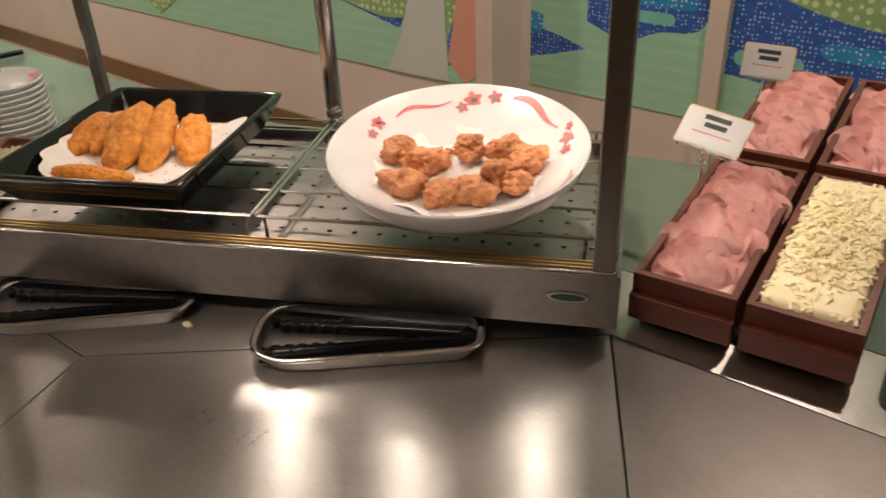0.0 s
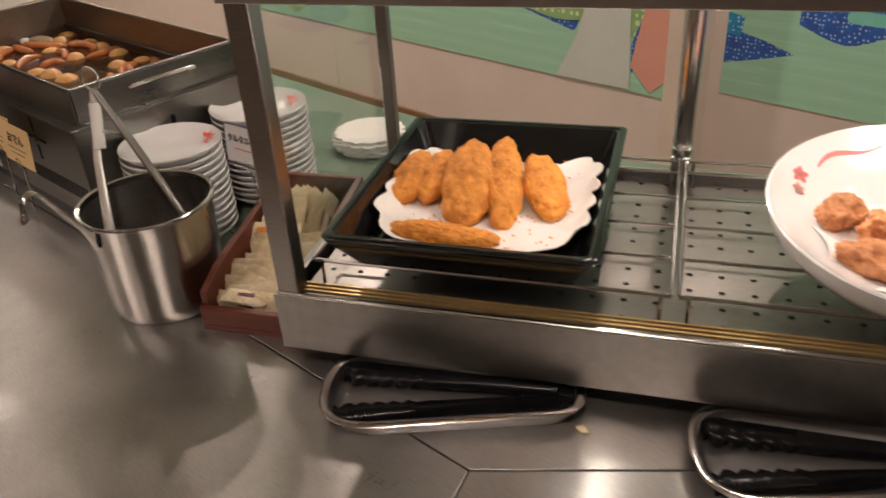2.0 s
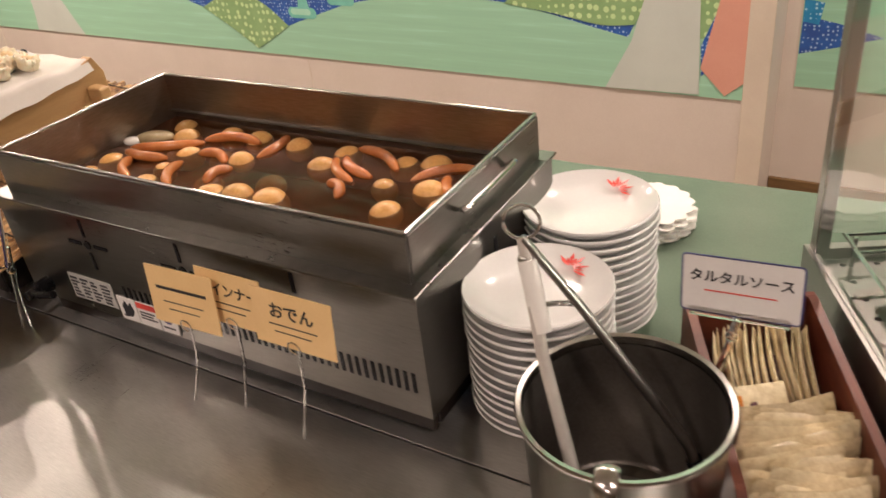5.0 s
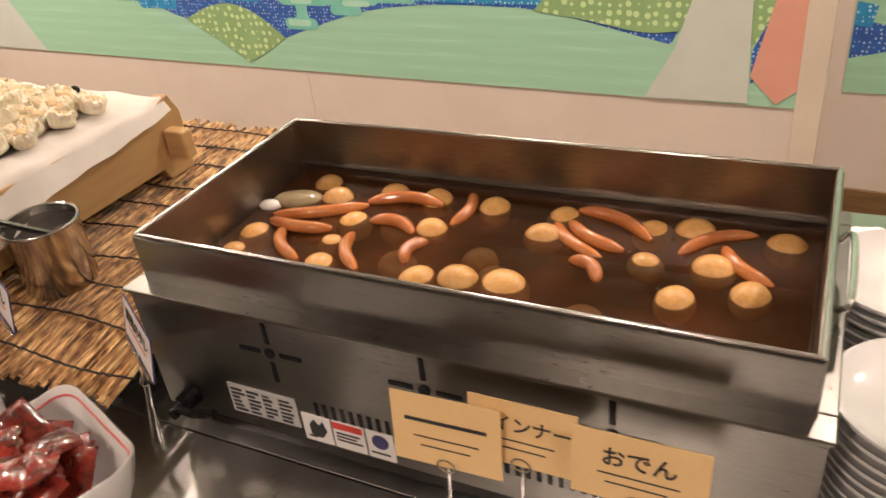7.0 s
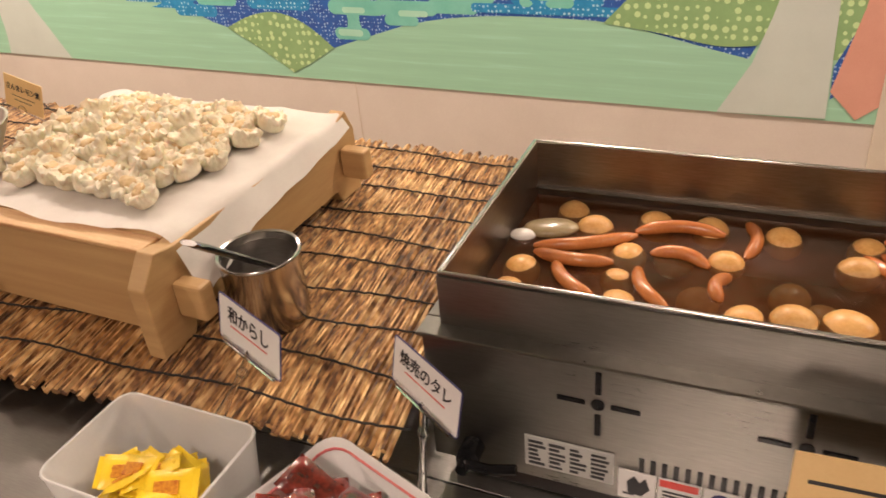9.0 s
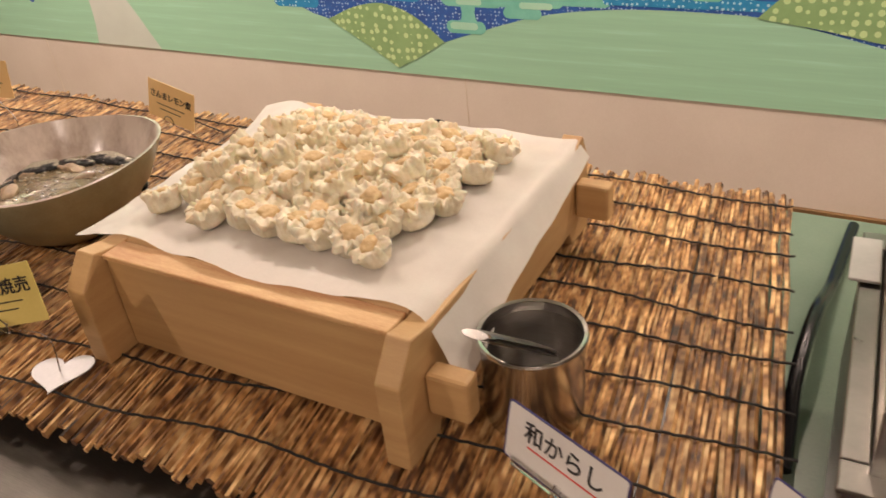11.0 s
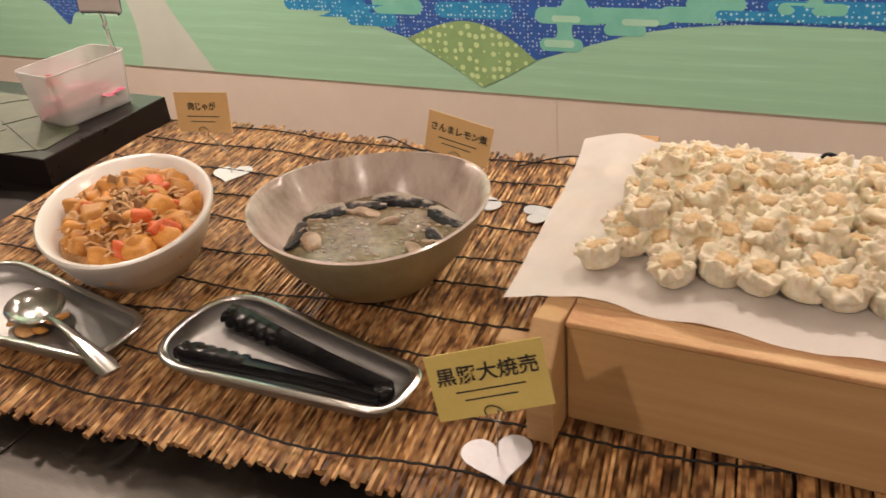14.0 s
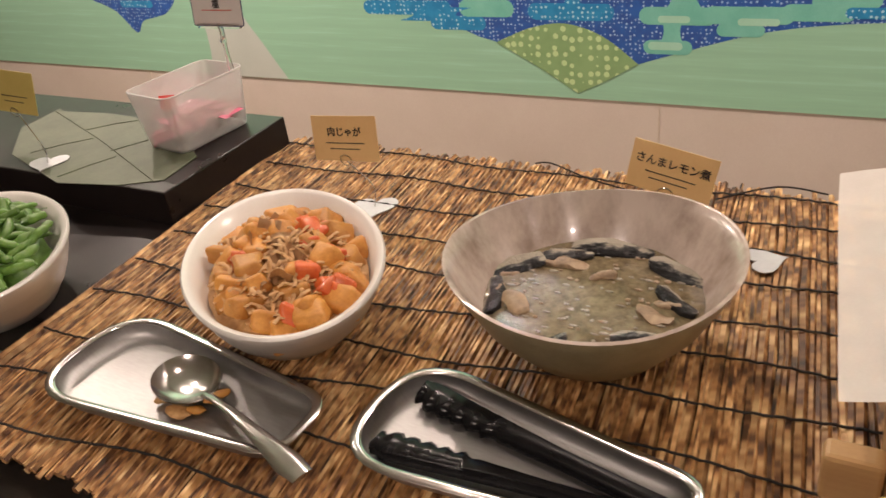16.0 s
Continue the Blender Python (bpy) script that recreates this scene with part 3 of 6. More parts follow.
shape(curve_line([(-1.60, 0.70), (-1.45, 0.655), (-1.32, 0.70), (-1.19, 0.72), (-1.153, 0.82), (-1.3, 0.95), (-1.6, 0.9)], 4), M_MURALBLUE, 1, YB)
stadium(-1.46, -1.27, 0.745, 0.04, M_MURALTEAL, 2, YB)
stadium(-1.42, -1.2, 0.80, 0.035, M_MURALSKY, 2, YB)
shape(curve_line([(-1.082, 0.60), (-0.9, 0.58), (-0.72, 0.52), (-0.5, 0.56), (-0.2, 0.5), (0.3, 0.55)], 4) + [(0.3, 1.0), (-0.6, 1.05), (-1.082, 0.9)], M_MURALBLUE, 1, YB)
stadium(-1.06, -0.84, 0.66, 0.05, M_MURALTEAL, 2, YB)
stadium(-0.8, -0.5, 0.72, 0.05, M_MURALSKY, 2, YB)
shape(curve_line([(-0.95, 0.86), (-0.7, 0.80), (-0.4, 0.80), (-0.1, 0.86)], 4) + [(-0.1, 1.2), (-0.95, 1.2)], M_MURALOLIVE, 3, YB)

# downlights: a trim ring, a glowing disc and a lamp
M_GLOW = glow("lamp_glow", (1.0, 0.80, 0.62, 1), 14.0)
# a few follow mirrored glints; the rest are unseen, added to brighten the room
for x, y, watts in ((-2.75, 2.30, 16), (-1.55, 2.35, 12), (-0.35, 2.35, 15), (-3.90, 0.98, 1.5), (-3.57, 1.78, 2.5), (-5.47, 1.65, 6), (-4.20, 2.35, 14), (-5.60, 2.35, 34), (-7.0, 2.3, 16), (-0.6, 0.2, 9), (-2.2, -0.6, 11), (-3.9, -0.6, 14), (1.9, 0.4, 9), (-1.2, -1.6, 9)):
    lamp = thing("ceiling_downlight", (x, y, 2.5), 0, "round unseen ceiling downlight giving warm light, mostly added as fill", "downlight", "ceiling downlights")
    part("trim_ring", lathe([(0.05, 0.0), (0.066, -0.004), (0.066, -0.008), (0.052, -0.007)], 32, ring_shape=True), M_CEIL, lamp, smooth=True)
    part("diffuser", lathe([(0.049, -0.002), (0.049, -0.004)], 32), M_GLOW, lamp)
    li = bpy.data.lights.new("downlight", "AREA")
    li.shape, li.size, li.energy, li.color, li.spread = "DISK", 0.09, watts * 1.42, (1.0, 0.75, 0.585), radians(150)
    lo = new("downlight_lamp", li)
    lo.parent = lamp
    lo.matrix_basis = pose(0, 0, -0.012)

# ---- the counter ----
def seam_y(x):
    return 0.893 + 0.0295 * (x + 1.04)


XL = -7.0
S = [(XL, seam_y(XL)), (-1.04, 0.893), (-0.532, 1.325), (1.2, 1.38)]
FR = [(XL, seam_y(XL) - 0.37), (-0.905, 0.523), (-0.293, 0.955), (1.2, 1.0)]
BK = [(1.2, 2.45), (-0.75, 1.835), (-1.45, 1.565), (-1.9, 1.54), (XL, 1.53)]
G = 0.0011
counter = setting(new("counter"), "long buffet counter with a steel front shelf", "counter")


def inset(points, d=G):
    out = []
    n = len(points)
    for i in range(n):
        a, b, q = Vector(points[i - 1]), Vector(points[i]), Vector(points[(i + 1) % n])
        e1, e2 = (b - a).normalized(), (q - b).normalized()
        n1, n2 = Vector((-e1.y, e1.x)), Vector((-e2.y, e2.x))
        k = n1 + n2
        out.append(tuple(b + k * (d / max(0.2, k.dot(n1)))))
    return out


XS, XM, TOP2 = -3.656, -2.73, 0.897
for pts, zt in (([FR[0], (XS, seam_y(XS) - 0.37), (XS, seam_y(XS)), S[0]], TOP2), ([(XS, seam_y(XS) - 0.37), (XM, seam_y(XM) - 0.37), (XM, seam_y(XM)), (XS, seam_y(XS))], TOP2), ([(XM, seam_y(XM) - 0.37), FR[1], S[1], (XM, seam_y(XM))], TOP),
                ([FR[1], FR[2], S[2], S[1]], TOP), ([FR[2], FR[3], S[3], S[2]], TOP)):
    part("steel_panel", prism(inset(pts), TOP - 0.03, zt, 0.0008), M_STEEL if zt == TOP and pts[0] != FR[2] else M_STEELDARK, counter)
part("seam_filler", prism([FR[0], (XM - 0.003, seam_y(XM) - 0.369), (XM - 0.003, seam_y(XM) - 0.002), (XL, seam_y(XL) - 0.002)], TOP - 0.02, TOP2 - 0.003), M_BLACKLAC, counter)
S2 = [(XL, seam_y(XL) + 0.15), (-1.10, 1.04), (-0.60, 1.47), (1.2, 1.52)]
part("steel_panel", prism(inset(S + S2[::-1]), TOP - 0.03, TOP, 0.0008), M_STEEL, counter)
part("laminate_top", prism(inset(S2 + BK), TOP - 0.03, TOP, 0.0008), M_LAMINATE, counter)
part("seam_filler", prism([FR[0], FR[1], FR[2], FR[3]] + BK, TOP - 0.034, TOP - 0.0035), M_BLACKLAC, counter)
part("counter_body", prism([(p[0], p[1] + 0.06) for p in FR] + [(p[0], p[1] - 0.03) for p in BK], 0.0, TOP - 0.034), M_DARKWOOD, counter)

# raised board under the reed mat
setting(part("raised_board", box(-6.2, 0.86, TOP, -2.52, 1.40, MAT_Z - 0.0065, 0.004), M_BLACKLAC), "dark raised display board on the counter", "display board")

# ---- reed mat ----
mat_ob = thing("reed_mat", (0, 0, MAT_Z), 0, "brown reed mat tied with black string on the counter", "mat")


def front_y(x):
    return 0.720 + 0.085 * (x + 3.41)


def slant(x):
    """How far a reed leans in plan, from the mat's left end to its right."""
    return 0.055 + 0.075 * (x + 4.06) / 1.55


def make_reeds():
    bm = bmesh.new()
    x = -2.510
    rnd = random.Random(4)
    while x > -4.058:
        r = rnd.uniform(0.0024, 0.0052)
        x -= r * 1.62
        y0 = front_y(x + 0.07) + rnd.uniform(-0.007, 0.007) + 0.005 * math.sin(x * 9) - 0.008
        y1 = 1.412 + rnd.uniform(-0.014, 0.010)
        n = 6
        lean = rnd.uniform(-0.003, 0.003)
        lift = rnd.uniform(-0.0016, 0.0018)
        rows = []
        for k in range(n + 1):
            y = y0 + (y1 - y0) * k / n
            droop = -0.008 * max(0.0, (y0 + 0.07 - y) / 0.07) ** 2
            rows.append((x + slant(x) * (1.40 - y) + lean * math.sin(3 * k + x * 40), y, lift - r + droop + 0.0010 * math.sin(k * 2.1 + x * 90)))
        tube(rows, r, 5, bm)
        x -= r * 0.05
    return bm


reeds = part("reeds", make_reeds(), M_REED, mat_ob, smooth=True)
tagged(reeds, "", "", "", "stuff")
rs = random.Random(9)
for k in range(10):
    y = 0.752 + k * 0.0705
    pts = []
    x = -2.510 + 0.13 * (1.40 - y)
    ph = rs.uniform(0, 6)
    while x > -4.055 + (1.40 - y) * 0.055:
        yy = front_y(x) + 0.03 + k / 9 * (1.385 - front_y(x) - 0.03) + 0.006 * math.sin(x * 7 + ph) + 0.004 * math.sin(x * 23 + ph * 2)
        pts.append((x, yy, 0.0016 + 0.0009 * math.sin(x * 300) - 0.008 * max(0.0, (front_y(x) + 0.07 - yy) / 0.07) ** 2))
        x -= 0.008
    part("string", tube(pts, 0.0014, 5), M_STRING, mat_ob)
loose = [(-3.60, 1.405, 0.004), (-3.57, 1.395, 0.012), (-3.50, 1.37, 0.006), (-3.40, 1.345, 0.003)]
part("string", tube(curve_line(loose), 0.0013, 5), M_STRING, mat_ob)
loose = [(-3.33, 1.36, 0.003), (-3.26, 1.40, 0.010), (-3.20, 1.405, 0.004)]
part("string", tube(curve_line(loose), 0.0013, 5), M_STRING, mat_ob)

# ---- stock pot with simmering food ----
pot = thing("simmering_pot_cooker", (-2.101, 1.021, TOP), 2.0, "square stainless steel oden cooker with an open pan of broth", "cooker")
bx0, bx1, by0, by1 = -0.320, 0.318, -0.158, 0.154
BZ0, BZ1 = 0.042, 0.191
part("body", open_box(bx0, by0, BZ0, bx1, by1, BZ1, 0.004), M_POT, pot)
lip = bmesh.new()
for q in ((bx0 - 0.004, by0 - 0.006, BZ1, bx1 + 0.004, by0 + 0.022, BZ1 + 0.004), (bx0 - 0.004, by1 - 0.022, BZ1, bx1 + 0.004, by1 + 0.006, BZ1 + 0.004), (bx0 - 0.004, by0 + 0.022, BZ1, bx0 + 0.014, by1 - 0.022, BZ1 + 0.004), (bx1 - 0.014, by0 + 0.022, BZ1, bx1 + 0.004, by1 - 0.022, BZ1 + 0.004)):
    box(*q, 0.0015, lip)
part("top_lip", lip, M_POT, pot)
px0, px1, py0, py1, pz0, pz1 = -0.305, 0.305, -0.1415, 0.1415, 0.105, 0.248
M_PAN = brushed("stained_pan_steel", (0.23, 0.19, 0.155, 1), (0.38, 0.33, 0.28, 1), 0.32, (1, 1, 10))
part("pan", open_box(px0, py0, pz0, px1, py1, pz1, 0.003), M_PAN, pot)
rim = bmesh.new()
for a, b in (((px0, py0), (px1, py0)), ((px1, py0), (px1, py1)), ((px1, py1), (px0, py1)), ((px0, py1), (px0, py0))):
    tube([(a[0], a[1], pz1), (b[0], b[1], pz1)], 0.0021, 8, rim)
part("rim", rim, M_CHROME, pot, smooth=True)
part("outer_skirt", box(px0 - 0.002, py0 - 0.0035, 0.192, px1 + 0.002, py0 - 0.0005, 0.246, 0.001), M_POT, pot)
part("outer_skirt", box(px1 + 0.0005, py0, 0.192, px1 + 0.0035, py1, 0.246, 0.001), M_POT, pot)
part("broth", sheet(60, 30, lambda u, v: Vector((px0 + 0.004 + u * (px1 - px0 - 0.008), py0 + 0.004 + v * (py1 - py0 - 0.008), 0.182 + 0.0008 * noise.noise((u * 40, v * 20, 0))))), M_BROTH, pot, smooth=True)
for sx in (bx0 + 0.04, bx1 - 0.04):
    for sy in (by0 + 0.05, by1 - 0.035):
        part("foot", lathe([(0.014, 0.0), (0.016, 0.006), (0.011, 0.012), (0.011, BZ0)], 16, ), M_BLACK, pot, loc=(sx, sy, 0))
# added black panel standing in for the shade in the gap underneath
part("front_drawer", box(bx0 + 0.012, by0 + 0.016, 0.006, bx1 - 0.012, by0 + 0.026, BZ0, 0.002), M_BLACKLAC, pot)
# burner sight holes on the front
for cx in (-0.159, 0.005, 0.169):
    h = lathe([(0.006, 0), (0.006, 0.0012)], 16)
    part("sight_hole", h, M_BLACK, pot, loc=pose(cx, by0 - 0.0002, 0.149, 90))
    for dx, dz, w, hh in ((0, 0.0235, 0.0028, 0.0125), (0, -0.0235, 0.0028, 0.0125), (0.0235, 0, 0.0125, 0.0028), (-0.0235, 0, 0.0125, 0.0028)):
        part("slot", box(cx + dx - w, by0 - 0.0012, 0.149 + dz - hh, cx + dx + w, by0 + 0.0005, 0.149 + dz + hh, 0.001), M_BLACK, pot)
vent = part("slot", box(-0.0024, -0.001, -0.0125, 0.0024, 0.001, 0.0125, 0.0008), M_BLACK, pot, loc=(0.302, by0, 0.085))
for k in range(1, 44):
    shared("slot", vent.data, pot, pose(0.302 - 0.0098 * k, by0, 0.085))
part("rating_plate", box(-0.226, by0 - 0.0022, 0.058, -0.143, by0 - 0.0002, 0.096, 0.0008), M_GREYMARK, pot, "printed grey rating plate")
rt = random.Random(6)
for k in range(6):
    for q in range(4):
        x0 = -0.222 + q * 0.0195
        part("print_bar", box(x0, by0 - 0.0028, 0.0615 + k * 0.0054, x0 + rt.uniform(0.008, 0.017), by0 - 0.002, 0.0636 + k * 0.0054 + rt.uniform(0, 0.0012)), M_INK, pot)
for x0, w in ((-0.139, 0.033), (-0.104, 0.036), (-0.066, 0.030)):
    part("warning_sticker", box(x0, by0 - 0.0022, 0.046, x0 + w, by0 - 0.0002, 0.081, 0.0006), M_CARDW, pot)
part("red_print", box(-0.103, by0 - 0.0029, 0.072, -0.070, by0 - 0.002, 0.080), M_REDPRINT, pot)
for k, (x0, x1, z) in enumerate(((-0.100, -0.074, 0.0655), (-0.100, -0.078, 0.0610), (-0.100, -0.072, 0.0565), (-0.062, -0.042, 0.053), (-0.134, -0.124, 0.052))):
    part("print_bar", box(x0, by0 - 0.0029, z, x1, by0 - 0.002, z + 0.0018), M_INK, pot)
part("warning_drawing", prism([(-0.009, -0.010), (0.003, -0.012), (0.010, -0.002), (0.006, 0.011), (0.001, 0.004), (-0.004, 0.011), (-0.010, 0.003)], 0, 0.0008), M_INK, pot, loc=pose(-0.121, by0 - 0.002, 0.065, 90))
part("blue_print", lathe([(0.009, 0), (0.009, 0.0008)], 20), M_NAVY, pot, loc=pose(-0.051, by0 - 0.002, 0.069, 90))
valve = part("gas_valve", lathe([(0.011, 0), (0.011, 0.018), (0.006, 0.02), (0.006, 0.035)], 20), M_BLACK, pot, loc=pose(-0.277, by0 - 0.002, 0.066, 90), smooth=False)
part("lever", tube([(-0.275, by0 - 0.03, 0.07), (-0.25, by0 - 0.034, 0.074), (-0.225, by0 - 0.03, 0.078)], 0.005, 8), M_BLACK, pot)
part("handle", tube(curve_line([(px1 + 0.005, -0.05, 0.225), (px1 + 0.016, -0.048, 0.232), (px1 + 0.016, 0.048, 0.232), (px1 + 0.005, 0.05, 0.225)]), 0.003, 8), M_CHROME, pot)
part("slot", box(bx1 - 0.0005, -0.004, 0.145, bx1 + 0.0012, 0.004, 0.168, 0.0008), M_BLACK, pot)
part("slot", box(bx1 - 0.0005, 0.01, 0.10, bx1 + 0.0012, 0.06, 0.112, 0.0008), M_BLACK, pot)
# same black stand-in for shade below the right side
part("under_panel", box(bx1 - 0.022, by0 + 0.03, 0.006, bx1 - 0.012, by1 - 0.02, BZ0, 0.002), M_BLACKLAC, pot)
part("ash_tab", box(bx0 - 0.012, 0.07, 0.197, bx0 + 0.012, 0.14, 0.2, 0.001), M_GREYMARK, pot, "pale grey folded tab")


# ---- kinds of things that repeat ----
def round_poly(pts, radii, n=6):
    """A plan polygon, anticlockwise, with rounded corners."""
    out = []
    m = len(pts)
    for i in range(m):
        a, b, d = Vector(pts[i - 1]), Vector(pts[i]), Vector(pts[(i + 1) % m])
        r = radii[i] if isinstance(radii, (list, tuple)) else radii
        e1, e2 = (a - b).normalized(), (d - b).normalized()
        ang = e1.angle(e2)
        t = r / math.tan(ang / 2)
        p1, p2 = b + e1 * t, b + e2 * t
        for k in range(n + 1):
            u = k / n
            out.append(tuple((1 - u) ** 2 * p1 + 2 * u * (1 - u) * b + u * u * p2))
    return out


def scaled(pts, d):
    """Moves an outline inwards by about d."""
    cx, cy = sum(p[0] for p in pts) / len(pts), sum(p[1] for p in pts) / len(pts)
    out = []
    for x, y in pts:
        v = Vector((x - cx, y - cy))
        v -= v.normalized() * d
        out.append((cx + v.x, cy + v.y))
    return out


def dish(outline, depth, wall, lip, floor_in, thick=0.0012):
    """A pressed metal dish over an outline: lip, sloping wall and flat floor."""
    lv = [(floor_in + thick, 0.0), (wall, depth * 0.5), (lip * 0.6, depth - 0.003), (-0.001, depth - 0.002), (-0.001, depth), (lip, depth - 0.0005), (wall + thick, depth * 0.5), (floor_in * 0.85 + thick, 0.004), (floor_in + 0.008, thick)]
    return loft([[(x, y, z) for x, y in scaled(outline, d)] for d, z in lv])


def tong_tray(loc, turn, label, L=0.29, w1=0.135, w2=0.062, depth=0.022):
    """Tapered steel tray, its wide end at -x."""
    out = round_poly([(-L / 2, -w1 / 2), (L / 2, -w2 / 2), (L / 2, w2 / 2), (-L / 2, w1 / 2)], [w1 * 0.42, w2 * 0.42, w2 * 0.42, w1 * 0.42], 8)
    th = thing("tong_tray", loc, turn, label, "tray", "steel tong trays")
    part("dish", dish(out, depth, 0.006, 0.006, 0.014), M_TRAY, th, smooth=True)
    edge = [(x, y, depth) for x, y in scaled(out, 0.001)]
    part("rolled_rim", tube(edge + edge[:1], 0.0052, 8, flat=0.32), M_CHROME, th, "flat polished rim", smooth=True)
    return th


def tong_arm(side, L=0.255):
    """One black scalloped arm from the hinge at +x to the tip at -x."""
    pts_o, pts_i = [], []
    n = 44
    for k in range(n + 1):
        u = k / n
        x = L / 2 - u * L
        mid = side * (0.006 + 0.030 * u ** 1.1)
        w = 0.0085 + 0.0085 * max(0.0, (u - 0.35) / 0.65)
        if u > 0.97:
            w *= 0.75
        sc = 0.0034 * math.sin(u * 95) if u > 0.62 else 0.0
        pts_o.append((x, mid + side * w))
        pts_i.append((x, mid - side * (w - 0.002) - side * sc))
    bm = bmesh.new()
    h = 0.014
    rows = []
    for (xi, yi), (xo, yo) in zip(pts_i, pts_o):
        ym = (yi + yo) / 2
        rows.append([(xi, yi, 0.002), (xo, yo, 0.002), (xo, yo, h * 0.7), (xo * 1.0, yo * 0.75 + ym * 0.25, h), (xi, yi * 0.6 + ym * 0.4, h * 0.85), (xi, yi, h * 0.5)])
    return loft(rows, bm)


def tongs(loc, turn, label, tip=(0, 0), L=0.255):
    th = thing("serving_tongs", loc, turn, label, "tongs", "black serving tongs", tip)
    for side in (1, -1):
        part("arm", tong_arm(side, L), M_BLACK, th, smooth=True)
    part("hinge", lathe([(0.009, 0.0), (0.011, 0.004), (0.011, 0.010), (0.008, 0.013)], 18), M_BLACK, th, smooth=True, loc=(L / 2 - 0.002, 0, 0.001))
    return th


def heart(size, thick=0.0012):
    pts = []
    for k in range(40):
        a = 2 * math.pi * k / 40
        pts.append((size * math.sin(a) ** 3, size * (13 * math.cos(a) - 5 * math.cos(2 * a) - 2 * math.cos(3 * a) - math.cos(4 * a)) / 16))
    return prism(pts[::-1], 0.0, thick)


def label_card(base, centre, turn, w, h, mat, label, text="", bars=2, roll=0.0, lean=12.0, stand="heart", heart_turn=0.0, size=0.0, red=False, edge=None, ty=0.14):
    """A small printed food label on its own stand."""
    th = thing("food_label", base, 0, label, "label", "food label cards")
    d = Vector(centre) - Vector(base)
    m = pose(d.x, d.y, d.z, 0, 0, turn) @ pose(0, 0, 0, -lean) @ pose(0, 0, 0, 0, -roll, 0)
    out = round_poly([(-w / 2, -h / 2), (w / 2, -h / 2), (w / 2, h / 2), (-w / 2, h / 2)], 0.004 if stand == "clip" else 0.0008, 4)
    bm = prism(out, -0.0006, 0.0006)
    card = part("card", bm, mat, th, loc=m @ pose(0, 0, 0, 90))
    if edge:
        eb = bmesh.new()
        ring = [(x, y, 0.0) for x, y in out]
        tube(ring + ring[:1], 0.0009, 5, eb)
        part("edge", eb, edge, card, loc=pose(0, 0, 0.0002))
    if text:
        words(text, size or min(h * 0.3, w * 0.92 / len(text)), card, pose(0, h * ty, 0.0012), M_INK, "lettering")
    for k in range(bars):
        bw = w * (0.30 if k == 0 else 0.24)
        part("print_bar", box(-bw, -h * 0.10 - k * h * 0.13 - 0.0006, 0.0007, bw * (0.9 if k else 1.0), -h * 0.10 - k * h * 0.13 + 0.0006, 0.0011), M_REDPRINT if red else M_INK, card)
    foot = m @ Vector((0, 0, -h / 2))
    if stand == "heart":
        part("heart_base", heart(0.033), M_MIRROR, th, "silver heart-shaped base", loc=pose(0, 0, 0.0008, 0, 0, heart_turn))
        part("wire_stem", tube(curve_line([(0, 0, 0.001), (0.002, 0.002, foot.z * 0.5), (foot.x, foot.y + 0.002, foot.z - 0.004), (foot.x, foot.y + 0.003, foot.z + 0.004)]), 0.0009, 6), M_CHROME, th)
        ring = [(foot.x + 0.009 * math.cos(a), foot.y - 0.004, foot.z + 0.003 + 0.008 * math.sin(a)) for a in np.linspace(0, 2 * math.pi, 15)]
        part("wire_loop", tube(ring, 0.0008, 6), M_CHROME, th)
    elif stand == "wire":
        part("wire_stem", tube([(0, 0, 0.003), (foot.x * 0.9, foot.y * 0.9, foot.z * 0.6), (foot.x, foot.y + 0.002, foot.z)], 0.0016, 6), M_CLEAR, th)
        ring = [(foot.x + 0.008 * math.cos(a), foot.y - 0.003, foot.z + 0.004 + 0.007 * math.sin(a)) for a in np.linspace(0, 2 * math.pi, 15)]
        part("wire_loop", tube(ring, 0.0008, 6), M_CHROME, th)
    else:
        part("clear_stem", tube([(0, 0, 0.0), (foot.x * 0.5, foot.y * 0.5, foot.z * 0.5), (foot.x, foot.y + 0.003, foot.z + 0.004)], 0.0042, 10, taper=[1.5, 0.8, 1.0]), M_CLEAR, th, smooth=True)
        part("clear_clip", box(-w * 0.42, -0.003, -0.004, w * 0.42, 0.004, 0.004, 0.0012), M_CLEAR, th, loc=m @ pose(0, 0, -h / 2))
        part("ball_joint", blob((0.006, 0.006, 0.006), 0.0, sub=2), M_CLEAR, th, smooth=True, loc=(foot.x * 0.75, foot.y * 0.75, foot.z * 0.75))
    return th


def packet(w, h, t, seed, bm=None):
    """A pillow sachet with crimped ends."""
    rnd = random.Random(seed)
    ph = rnd.uniform(0, 6)

    def top(s):
        def f(u, v):
            k = max(0.0, math.sin(math.pi * u)) ** 0.6 * max(0.0, math.sin(math.pi * v)) ** 0.5
            wr = 0.12 * math.sin(u * 17 + ph) * math.sin(v * 13 + ph)
            return Vector(((u - 0.5) * w, (v - 0.5) * h, s * t / 2 * k * (1 + wr) + 0.0004 * s + 0.0015 * math.sin(u * 5 + ph)))
        return f
    bm = bm or bmesh.new()
    sheet(10, 8, top(1), bm)
    sheet(10, 8, top(-1), bm)
    bmesh.ops.remove_doubles(bm, verts=bm.verts, dist=0.0009)
    bmesh.ops.recalc_face_normals(bm, faces=bm.faces)
    return bm


